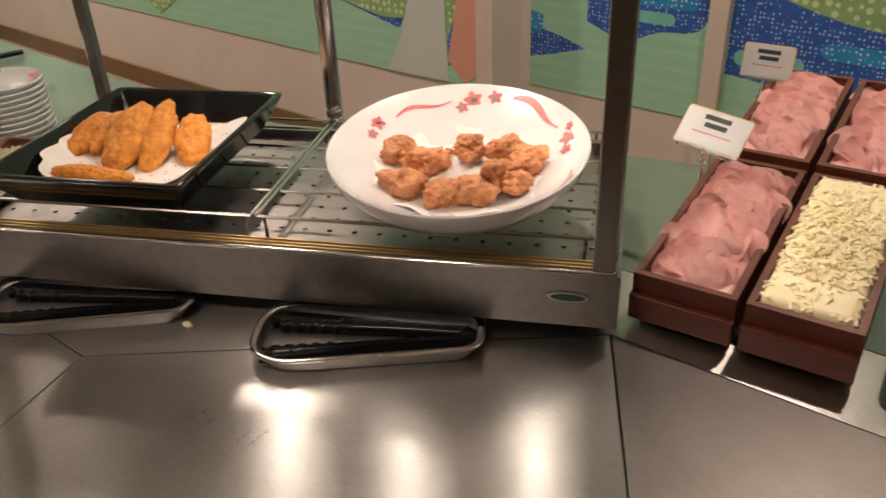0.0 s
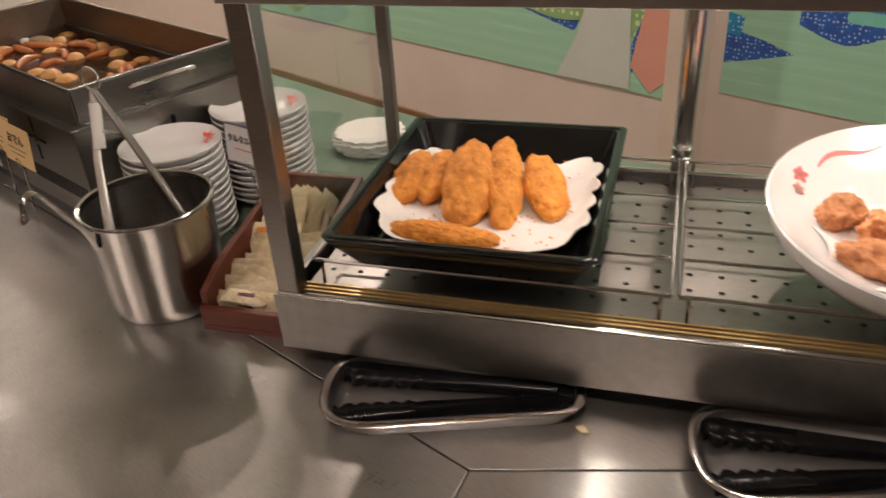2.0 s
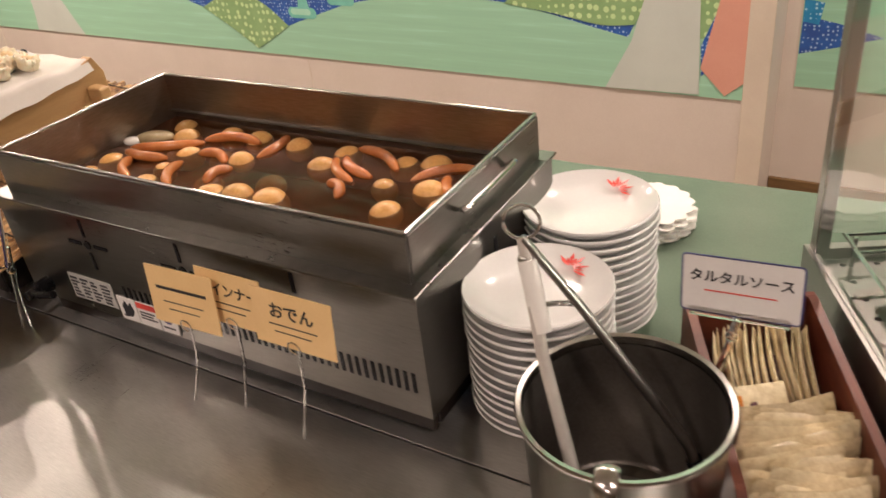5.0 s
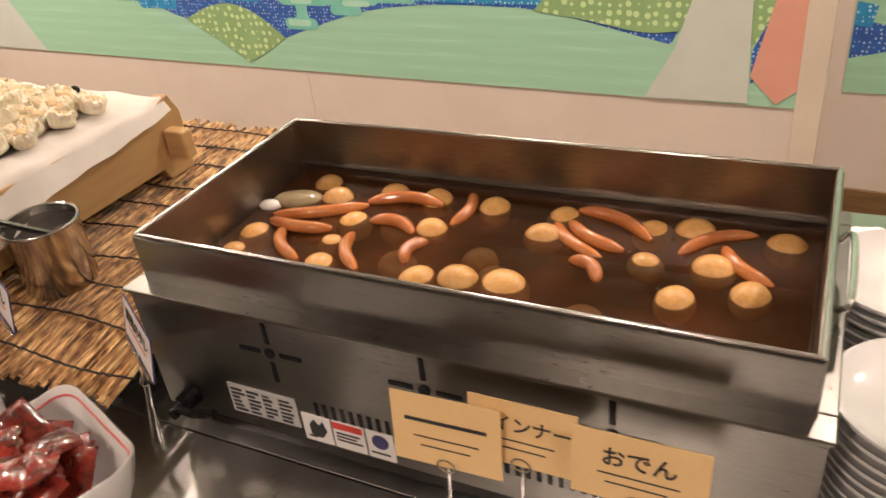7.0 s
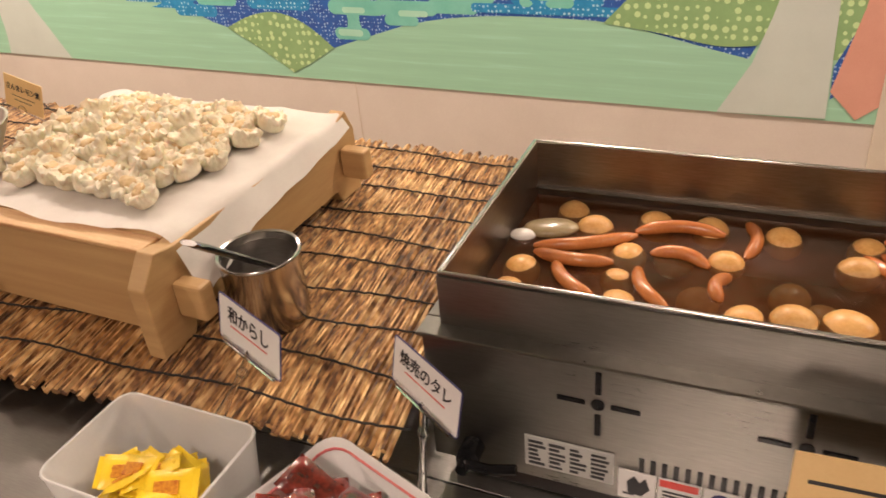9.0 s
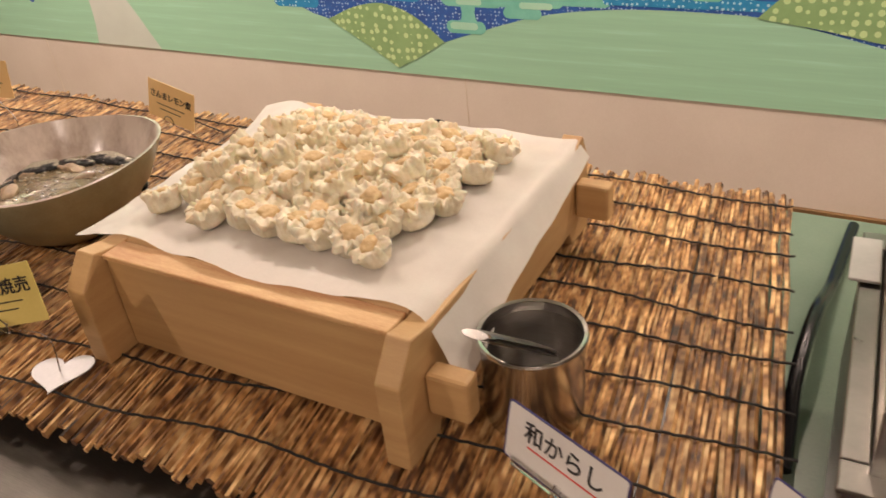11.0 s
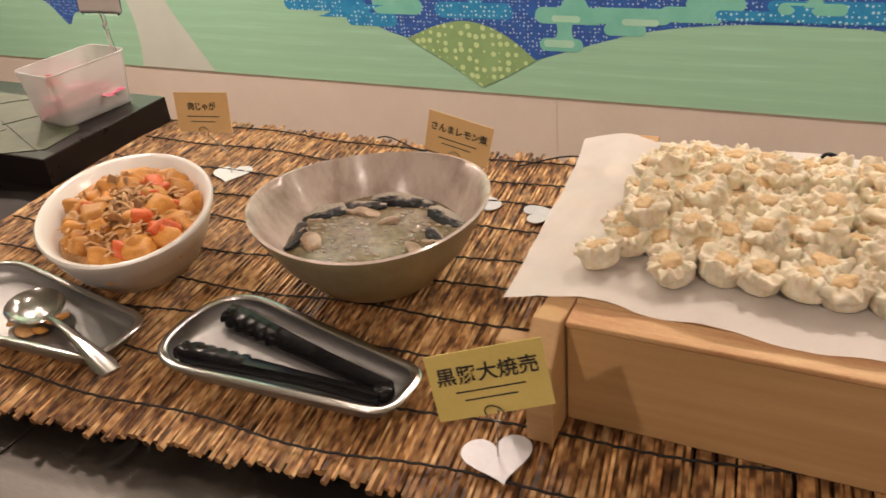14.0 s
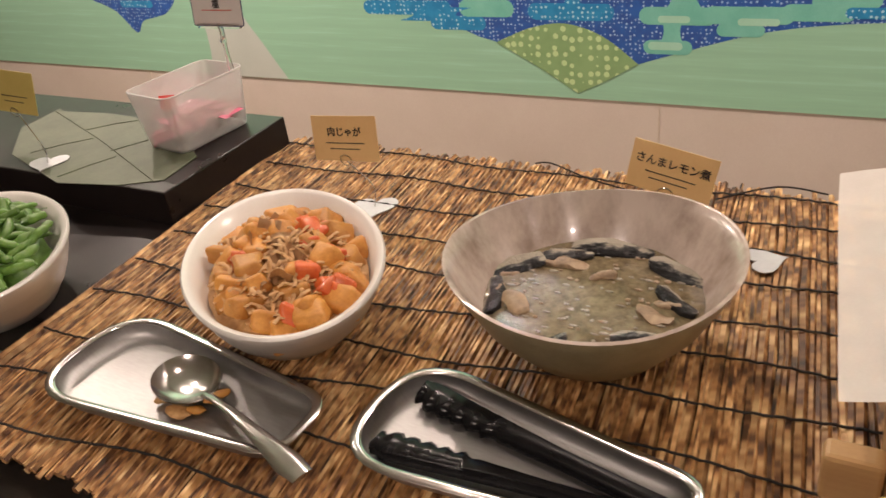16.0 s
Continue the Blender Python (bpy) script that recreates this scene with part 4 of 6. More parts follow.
# ---- hot display case ----
WX, WY, WT = -1.320, 0.877, 27.7
case = thing("food_warmer", (WX, WY, TOP), WT, "open-fronted steel hot display case on the counter", "food warmer")
WL, WD, WB0, WB1, WH = 0.912, 0.405, 0.030, 0.104, 0.448
part("base", open_box(0, 0, WB0, WL, WD, WB1, 0.012), M_DARKSTEEL, case)
part("front_lip", tube([(0.004, 0.004, WB1), (WL - 0.004, 0.004, WB1)], 0.004, 8), M_CHROME, case, smooth=True)
for k, z in enumerate((0.018, 0.024, 0.030)):
    part("brass_rail", box(0.014, z, WB1 - 0.006, WL - 0.014, z + 0.0035, WB1 - 0.001 + 0.001 * k, 0.0006), M_BRASS, case, "brass-coloured sliding rail")
for sx in (0.05, WL - 0.05):
    for sy in (0.07, WD - 0.06):
        part("foot", lathe([(0.018, 0), (0.018, 0.008), (0.012, 0.012), (0.012, WB0)], 16), M_BLACK, case, loc=(sx, sy, 0))
badge = part("badge", lathe([(0.024, 0), (0.026, 0.001), (0.024, 0.002)], 28, sy=0.26), M_CHROME, case, loc=pose(WL - 0.06, -0.0005, 0.072, 90))
part("badge_face", lathe([(0.021, 0), (0.0205, 0.0008)], 28, sy=0.22), M_GREENBADGE, badge, loc=(0, 0, 0.0019))


def perforated():
    """The hot floor plate with rows of punched holes."""
    bm = bmesh.new()
    nx, ny, x0, y0, dx, dy, r = 25, 11, 0.02, 0.036, 0.0349, 0.0328, 0.0036
    z = 0.090
    for i in range(nx):
        for j in range(ny):
            cx, cy = x0 + (i + 0.5) * dx, y0 + (j + 0.5) * dy
            sq = [bm.verts.new((cx + a * dx / 2, cy + b * dy / 2, z)) for a, b in ((1, 0), (1, 1), (0, 1), (-1, 1), (-1, 0), (-1, -1), (0, -1), (1, -1))]
            hole = [bm.verts.new((cx + r * math.cos(k * math.pi / 4), cy + r * math.sin(k * math.pi / 4), z)) for k in range(8)]
            low = [bm.verts.new((v.co.x, v.co.y, z - 0.006)) for v in hole]
            for k in range(8):
                m = (k + 1) % 8
                bm.faces.new((sq[k], sq[m], hole[m], hole[k]))
                bm.faces.new((hole[k], hole[m], low[m], low[k]))
    bmesh.ops.remove_doubles(bm, verts=bm.verts, dist=0.0002)
    return bm


part("perforated_plate", perforated(), M_DARKSTEEL, case)
part("heater_well", box(0.016, 0.034, 0.050, WL - 0.016, WD - 0.014, 0.080), M_BLACK, case)
for nm, x, y, w in (("front_post", 0.016, 0.018, 0.013), ("front_post", WL - 0.020, 0.018, 0.013), ("rear_post", 0.014, WD - 0.012, 0.009), ("rear_post", WL - 0.014, WD - 0.012, 0.009)):
    part(nm, box(x - w, y - w, WB1 - 0.002, x + w, y + w, WH, 0.002), M_POST, case)
mid = part("middle_post", lathe([(0.010, WB1 - 0.004), (0.012, WB1), (0.012, 0.12), (0.0145, 0.122), (0.0145, 0.13), (0.012, 0.132), (0.0145, 0.136), (0.0145, 0.144), (0.012, 0.146), (0.0135, 0.152), (0.0135, WH)], 20), M_CHROME, case, "ribbed chrome rear post", smooth=False, loc=(0.437, WD - 0.012, 0))
hood = part("hood", box(0.006, -0.012, WH, WL + 0.006, WD + 0.006, WH + 0.075, 0.008), M_HOOD, case)
part("hood_lip", box(0.008, -0.015, WH - 0.012, WL, -0.009, WH + 0.012, 0.001), M_HOOD, case)
part("heat_reflector", box(0.05, 0.06, WH - 0.010, WL - 0.05, WD - 0.06, WH - 0.002, 0.002), M_CHROME, case)
for x in (0.006, WL - 0.006):
    g = part("side_glass", box(x - 0.002, 0.034, WB1, x + 0.002, WD - 0.022, WH - 0.001), M_PANE, case, "clear side pane")
    g.visible_shadow = False


def wire_rack(x0, x1):
    rack = part("wire_rack", tube([(x0, 0.045, 0.128), (x1, 0.045, 0.128)], 0.0026, 6), M_CHROME, case, "chrome wire rack")
    for y in (0.12, 0.195, 0.27, 0.345, WD - 0.024):
        part("rod", tube([(x0, y, 0.128), (x1, y, 0.128)], 0.0022, 6), M_CHROME, rack)
    for x in (x0, (x0 + x1) / 2, x1):
        part("rod", tube([(x, 0.045, 0.1295), (x, WD - 0.024, 0.1295)], 0.0024, 6), M_CHROME, rack)
    for x in (x0 + 0.01, x1 - 0.01):
        for y in (0.045, WD - 0.03):
            part("leg", tube([(x, y, 0.128), (x, y, 0.092)], 0.0024, 6), M_CHROME, rack)


M_BULB = glow("bulb_glow", (1.0, 0.86, 0.70, 1), 22.0)
for u in (0.355, 0.580, 0.805):
    bulb = part("heat_lamp", tube([(0, -0.075, 0), (0, -0.068, 0), (0, 0.068, 0), (0, 0.075, 0)], 0.014, 16, taper=[0.5, 1, 1, 0.5]), M_BULB, case, "glowing warm lamp tube under the hood", smooth=True, loc=(u, 0.185, WH - 0.030))
    li = bpy.data.lights.new("heat_lamp", "POINT")
    li.energy, li.color, li.shadow_soft_size = 0.85, (1.0, 0.80, 0.62), 0.016
    lo = new("heat_lamp_light", li)
    lo.parent = case
    lo.matrix_basis = pose(u, 0.185, WH - 0.062)

wire_rack(0.034, 0.436)
wire_rack(0.444, WL - 0.034)
RACK = TOP + 0.132
# black tray with fried food
tr = thing("serving_tray", (-1.218, 1.142, RACK), WT, "square black melamine tray lined with white paper", "tray")
tray_out = round_poly([(-0.150, -0.180), (0.150, -0.180), (0.150, 0.180), (-0.150, 0.180)], 0.012, 3)
part("tray_body", loft([[(x, y, z) for x, y in scaled(tray_out, d)] for d, z in ((0.042, 0.0), (0.020, 0.024), (0.002, 0.044), (0.0, 0.048), (0.018, 0.048), (0.026, 0.036), (0.046, 0.007), (0.052, 0.005))]), M_BLACKGLOSS, tr)
rim_line = [(x, y, 0.0482) for x, y in scaled(tray_out, 0.009)]
part("rim", tube(rim_line + rim_line[:1], 0.0045, 8, flat=0.35), M_BLACKGLOSS, tr, smooth=True)
doily = thing("paper_doily", (-1.218, 1.142, RACK + 0.006), WT, "white scalloped paper doily in the tray", "paper")


def scallop():
    pts = []
    n = 120
    for k in range(n):
        a = 2 * math.pi * k / n
        q = 1 / (abs(math.cos(a)) ** 5 + abs(math.sin(a)) ** 5) ** (1 / 5)
        s = 1 + 0.085 * abs(math.sin(a * 9))
        pts.append((0.120 * q * s * math.cos(a), 0.116 * q * s * math.sin(a) + 0.006))
    return pts


po = scallop()
part("paper", loft([[(x * k, y * k, z + (0.0015 * math.sin(x * 90) * k if k > 0.5 else 0) + (0.027 * max(0, k - 0.84) / 0.16 * min(1.0, abs(x) / 0.12) ** 3)) for x, y in po] for k, z in ((1.0, 0.0022), (1.0, 0.0028), (0.93, 0.0028), (0.85, 0.0018), (0.5, 0.001), (0.002, 0.001))], caps=False), M_PAPER, doily, smooth=True)
edge_line = [(x * 0.995, y * 0.995, 0.0028 + 0.026 * min(1.0, abs(x) / 0.12) ** 3 + 0.0015 * math.sin(x * 90)) for x, y in po]
part("embossed_edge", tube(edge_line + edge_line[:1], 0.0009, 6), M_PAPER, doily, smooth=True)


def rough_blob(radii, amp, freq, seed):
    """A fried lump with a craggy crust."""
    bm = blob(radii, amp, freq, seed, 5, floor=-radii[2] * 0.75)
    bm.normal_update()
    for v in bm.verts:
        v.co += v.normal * (0.0022 * noise.noise(v.co * 230 + Vector((seed, 0, 0))) + 0.0013 * noise.noise(v.co * 620 + Vector((0, seed, 0))))
    return bm


def fried(name, loc, turn, radii, mat, label, cat, seed, group, amp=0.16, tip=(0, 0)):
    th = part(name, rough_blob(radii, amp, 1.1 / max(radii[1], 0.012), seed), mat, smooth=True)
    th.matrix_basis = pose(*loc, tip[0], tip[1], turn)
    return tagged(th, label, cat, group)


TR = pose(-1.218, 1.142, RACK, 0, 0, WT)
for k, (x, y, z, turn, tip, r) in enumerate(((-0.108, 0.018, 0.030, 82, 18, (0.048, 0.024, 0.016)), (-0.076, 0.024, 0.032, 84, 18, (0.046, 0.021, 0.016)), (-0.052, 0.048, 0.030, 88, 18, (0.040, 0.015, 0.014)), (-0.028, 0.002, 0.036, 97, 20, (0.072, 0.034, 0.019)),
                                             (0.014, 0.012, 0.036, 100, 22, (0.074, 0.023, 0.017)), (0.064, 0.022, 0.028, 112, 16, (0.060, 0.027, 0.015)))):
    p = TR @ Vector((x, y, z))
    fried("fried_cutlet", p, WT + turn, r, M_FRIED, "golden breadcrumbed fried cutlet on white paper", "fried food", k + 1.3, "fried cutlets in the tray", 0.14, (0, -tip))
p = TR @ Vector((-0.034, -0.096, 0.018))
fried("fried_cutlet", p, WT - 6, (0.068, 0.017, 0.013), M_FRIED, "long golden fried cutlet lying flat on the paper", "fried food", 9.1, "fried cutlets in the tray", 0.13)
crumbs = bmesh.new()
rc = random.Random(3)
for k in range(170):
    q = TR @ Vector((rc.uniform(-0.10, 0.10), rc.uniform(-0.13, 0.14), 0.011))
    blob((0.0014 + 0.0016 * (k % 5 == 0), 0.0014, 0.001), 0.3, 300, k, 1, crumbs, q)
tagged(part("fried_crumbs", crumbs, M_FRIED), "scattered golden frying crumbs", "crumbs", "", "stuff")

# big white bowl with fried chicken
bowl = thing("serving_bowl", (-0.776, 1.334, RACK + 0.004), WT, "wide white porcelain bowl with a pink flower border", "bowl", tip=(7, 0))
prof = [(0.060, 0.0), (0.068, 0.002), (0.112, 0.010), (0.150, 0.030), (0.167, 0.054), (0.1705, 0.069), (0.1715, 0.074), (0.169, 0.0755), (0.153, 0.056), (0.124, 0.034), (0.085, 0.016), (0.05, 0.009), (0.01, 0.008)]
part("bowl_body", lathe(prof, 72), M_PORCELAIN, bowl, smooth=True)


def on_bowl(a, r):
    """A place on the bowl's inside, lifted a little."""
    zs = np.interp(r, [0.085, 0.124, 0.153, 0.168], [0.016, 0.034, 0.056, 0.075])
    return Vector((r * math.cos(radians(a)), r * math.sin(radians(a)), float(zs) + 0.0012))


def decal(a, r, size, mat, n=10, petals=0):
    bm = bmesh.new()
    o = on_bowl(a, r)
    du = (on_bowl(a + 1, r) - o).normalized()
    dv = (on_bowl(a, r + 0.002) - o).normalized()
    nrm = du.cross(dv).normalized()
    if nrm.z < 0:
        nrm = -nrm
    ring = []
    for k in range(n * 3):
        t = 2 * math.pi * k / (n * 3)
        s = size * (1 + (0.28 * math.cos(t * petals) if petals else 0))
        ring.append(bm.verts.new(o + du * s * math.cos(t) + dv * s * math.sin(t) + nrm * 0.0004))
    bm.faces.new(ring)
    return part("printed_flower", bm, mat, bowl)


for a, r, s in ((92, 0.152, 0.0115), (80, 0.156, 0.009), (98, 0.142, 0.008), (150, 0.150, 0.010), (158, 0.142, 0.007), (22, 0.150, 0.011), (14, 0.142, 0.008), (28, 0.158, 0.006), (-60, 0.152, 0.010), (-120, 0.152, 0.010)):
    decal(a, r, s, M_PINKPRINT, petals=5)
    decal(a, r, s * 0.45, M_TEALPRINT)
for a0, a1, r0, r1, w in ((138, 104, 0.146, 0.152, 0.002), (70, 34, 0.158, 0.150, 0.0035), (-10, -50, 0.152, 0.155, 0.003)):
    bm = bmesh.new()
    rows = []
    for k in range(13):
        u = k / 12
        a, r = a0 + (a1 - a0) * u, r0 + (r1 - r0) * u + 0.004 * math.sin(u * 6)
        ww = w * math.sin(math.pi * min(0.95, u + 0.08)) + 0.0006
        rows.append((bm.verts.new(on_bowl(a, r + ww)), bm.verts.new(on_bowl(a, r - ww))))
    for p, q in zip(rows, rows[1:]):
        bm.faces.new((p[0], p[1], q[1], q[0]))
    part("printed_ribbon", bm, M_PINKPRINT, bowl)
bowl.matrix_basis = bowl.matrix_basis @ Matrix.Diagonal((1, 1, 0.90, 1))
liner = thing("paper_liner", (-0.776, 1.334, RACK + 0.0145), WT, "crumpled white paper lining the bowl", "paper", tip=(7, 0))
part("paper", loft([[(r * math.cos(a) * (1 + 0.07 * math.sin(a * 7)), r * math.sin(a) * (1 + 0.07 * math.sin(a * 7)), z + 0.002 * math.sin(a * 5 + r * 90)) for a in np.linspace(0, 2 * math.pi, 60, endpoint=False)] for r, z in ((0.118, 0.017), (0.118, 0.0176), (0.09, 0.006), (0.05, 0.003), (0.0005, 0.003))], caps=False), M_PAPER, liner, smooth=True)
for k, (x, y, z, rx, ry, rz, t) in enumerate(((-0.088, 0.030, 0.036, 0.032, 0.024, 0.020, 20), (-0.046, 0.010, 0.036, 0.036, 0.022, 0.020, 40), (0.006, 0.046, 0.038, 0.025, 0.022, 0.019, 90), (-0.064, -0.044, 0.034, 0.036, 0.025, 0.020, -10),
                                              (-0.010, -0.062, 0.032, 0.028, 0.022, 0.018, 30), (0.026, -0.058, 0.036, 0.034, 0.022, 0.019, 10), (0.058, -0.020, 0.040, 0.034, 0.024, 0.021, 40), (0.090, 0.010, 0.044, 0.036, 0.020, 0.020, 60),
                                              (0.062, 0.042, 0.042, 0.030, 0.022, 0.018, 20), (0.080, -0.036, 0.040, 0.022, 0.018, 0.016, 0), (-0.026, 0.048, 0.028, 0.007, 0.006, 0.005, 0))):
    p = pose(-0.776, 1.334, RACK + 0.004, 7, 0, WT) @ Vector((x, y, z * 0.92 - 0.003))
    fried("fried_chicken", p, WT + t, (rx * 0.9, ry * 0.9, rz * 0.92), M_KARAAGE, "brown crusty piece of fried chicken in the bowl", "fried chicken", k * 1.7 + 2, "fried chicken in the bowl", 0.44)

# steel tong trays on the front shelf
tong_tray((-0.763, 1.128, TOP), 36.5, "tapered steel tray holding black tongs before the warmer", L=0.284, w1=0.138, w2=0.072, depth=0.022)
tongs((-0.763, 1.128, TOP + 0.006), 36.5, "black scalloped serving tongs lying in a steel tray")
tong_tray((-1.122, 0.957, TOP), 38.5, "tapered steel tray with black tongs on the steel shelf", L=0.284, w1=0.138, w2=0.072, depth=0.022)
tongs((-1.122, 0.957, TOP + 0.006), 38.5, "black scalloped serving tongs resting in a steel tray")
part("bread_crumb", blob((0.008, 0.005, 0.004), 0.4, 200, 4, 2), M_CHEESE, smooth=True).matrix_basis = pose(-0.985, 1.012, TOP + 0.003)
tagged(bpy.data.objects["bread_crumb"], "small pale crumb dropped on the steel shelf", "crumb")


# wooden boxes of sandwich fillings
def filling_box(loc, turn, tilt, w, d, h, label):
    th = thing("wooden_box", loc, turn, label, "box", "red-brown filling boxes", (tilt, 0))
    part("box_body", open_box(0, 0, 0, w, d, h, 0.009), M_REDBOX, th)
    part("front_board", box(-0.001, -0.0105, -0.002, w + 0.001, -0.0005, h * 0.55, 0.0015), M_REDBOX, th)
    return th


def slices(origin, turn, tilt, w, d, z, n, mat, label, seed):
    rnd = random.Random(seed)
    for k in range(n):
        u = (k + 0.5) / n
        sx, sy = rnd.uniform(0.055, 0.105), rnd.uniform(0.05, 0.09)
        ph = rnd.uniform(0, 6)
        f = lambda a, b, sx=sx, sy=sy, ph=ph: Vector(((a - 0.5) * sx * (1 - 0.25 * (2 * b - 1) ** 2), (b - 0.5) * sy * (1 - 0.25 * (2 * a - 1) ** 2), 0.007 * math.sin(a * 5 + ph) * math.cos(b * 4 + ph) + 0.0025 * math.sin(a * 11 + b * 7 + ph)))
        m = pose(*origin, tilt, 0, turn) @ pose(w * (0.40 + 0.2 * ((k * 7) % 3) / 2) + rnd.uniform(-0.006, 0.006), d * (0.12 + 0.78 * u), z + 0.012 * math.sin(math.pi * u) + rnd.uniform(0, 0.006), rnd.uniform(8, 24), rnd.uniform(-7, 7), rnd.uniform(-28, 28))
        ob = part("ham_slice", sheet(16, 12, f, thick=0.0009), mat, smooth=True)
        ob.matrix_basis = m
        tagged(ob, label, "ham", "ham slices in the boxes")


B1 = (-0.527, 1.368, TOP + 0.014)
B2 = (-0.391, 1.3825, TOP + 0.014)
filling_box(B1, 6, 5, 0.126, 0.335, 0.062, "red-brown wooden box filled with pink ham slices")
filling_box(B2, 6, 5, 0.126, 0.335, 0.062, "red-brown wooden box filled with shredded pale cheese")
slices(B1, 6, 5, 0.126, 0.335, 0.046, 46, M_HAM, "thin folded slice of pink ham in a wooden box", 5)
B3 = (-0.564, 1.714, TOP + 0.050)
B4 = (-0.428, 1.7285, TOP + 0.050)
filling_box(B3, 6, 5, 0.126, 0.330, 0.062, "red-brown wooden box of pink ham at the back")
filling_box(B4, 6, 5, 0.126, 0.330, 0.062, "red-brown wooden box with wrapped pink slices at the back")
for q, lab in ((B1, "packed pink ham under the slices in a box"), (B3, "packed pink ham in the rear wooden box"), (B4, "packed pink slices in the rear wooden box")):
    bed = part("ham_stack", box(0.0095, 0.0095, 0.012, 0.1165, 0.320, 0.047, 0.010), M_HAM, smooth=True)
    bed.matrix_basis = pose(*q, 5, 0, 6)
    tagged(bed, lab, "ham")
slices(B3, 6, 5, 0.126, 0.330, 0.046, 40, M_HAM, "thin folded slice of pink ham in the rear box", 8)
slices(B4, 6, 5, 0.126, 0.330, 0.044, 34, M_HAM, "pink slice in the rear box", 11)
setting(part("box_riser", box(-0.58, 1.735, TOP, -0.34, 2.03, TOP + 0.046, 0.003), M_BLACKLAC), "dark riser under the rear boxes", "riser")
setting(part("box_riser", box(-0.53, 1.40, TOP, -0.30, 1.70, TOP + 0.012, 0.002), M_BLACKLAC), "dark riser under the front boxes", "riser")


def shreds(origin, turn, tilt, w, d, z, n, seed, mat):
    rnd = random.Random(seed)
    bm = bmesh.new()
    base = pose(*origin, tilt, 0, turn)
    for k in range(n):
        x, y = rnd.uniform(0.012, w - 0.012), rnd.uniform(0.014, d - 0.014)
        zz = z + 0.008 + 0.010 * math.sin(math.pi * x / w) * math.sin(math.pi * y / d) + rnd.uniform(-0.003, 0.002)
        a, L = rnd.uniform(0, math.pi), rnd.uniform(0.006, 0.014)
        dx, dy = L * math.cos(a), L * math.sin(a)
        tube([base @ Vector((x - dx / 2, y - dy / 2, zz)), base @ Vector((x, y, zz + 0.002)), base @ Vector((x + dx / 2, y + dy / 2, zz + rnd.uniform(-0.003, 0.003)))], 0.0023, 6, bm)
    return bm


part("cheese_bed", box(0.0095, 0.0095, 0.012, 0.1165, 0.3255, 0.068, 0.012), M_CHEESE, smooth=True).matrix_basis = pose(*B2, 5, 0, 6)
tagged(bpy.data.objects["cheese_bed"], "heap of pale yellow cheese in a wooden box", "cheese")
tagged(part("shredded_cheese", shreds(B2, 6, 5, 0.126, 0.335, 0.0535, 850, 2, M_CHEESE), M_CHEESE), "loose pale yellow cheese shreds", "cheese", "", "stuff")
label_card((-0.565, 1.640, TOP + 0.07), (-0.540, 1.600, 1.028), -8, 0.100, 0.056, M_CARDW, "white food label on a clear stand by the ham box", "", 1, -2, 38, "clip", red=True, edge=M_CARDO)
label_card((-0.615, 1.985, TOP), (-0.600, 1.975, 1.016), -3, 0.088, 0.058, M_CARDW, "white food label on a clear stand behind the boxes", "", 1, 2, 12, "clip", red=True, edge=M_CARDO)
for th_base in (("food_label", 0.10), ("food_label.001", 0.10)):
    cd = [o for o in bpy.data.objects[th_base[0]].children if o.name.startswith("card")][0]
    for k, (a, b) in enumerate(((-0.016, 0.018), (-0.02, 0.02))):
        part("print_bar", box(a, 0.003 + k * 0.011, 0.0007, b, 0.010 + k * 0.011, 0.0011), M_INK, cd)

# steel pan of yellow corn beside the boxes
cp = thing("food_pan", (-0.236, 1.398, TOP), 6, "shallow steel pan of yellow corn beside wooden boxes", "pan")
cout = round_poly([(0, 0), (0.26, 0), (0.26, 0.20), (0, 0.20)], 0.02, 5)
part("dish", dish(cout, 0.034, 0.006, 0.008, 0.014), M_TRAY, cp, smooth=True)
crim = [(x, y, 0.034) for x, y in scaled(cout, 0.001)]
part("rolled_rim", tube(crim + crim[:1], 0.003, 8), M_CHROME, cp, smooth=True)
corn = bmesh.new()
rk = random.Random(77)
PM = pose(-0.236, 1.398, TOP, 0, 0, 6)
for k in range(420):
    q = PM @ Vector((rk.uniform(0.022, 0.235), rk.uniform(0.022, 0.178), 0.020 + rk.uniform(0, 0.014)))
    blob((0.0052, 0.0042, 0.0036), 0.2, 200, k, 1, corn, q)
tagged(part("corn_kernels", corn, M_YELLOWPK, None, smooth=True), "loose yellow corn kernels in a steel pan", "corn", "", "stuff")

# ---- food in the cooker ----
BROTH_Z = TOP + 0.182


def floating(name, bm, mat, loc, turn, label, cat, group, tip=(0, 0)):
    ob = part(name, bm, mat, smooth=True)
    ob.matrix_basis = pose(*loc, tip[0], tip[1], turn)
    return tagged(ob, label, cat, group)


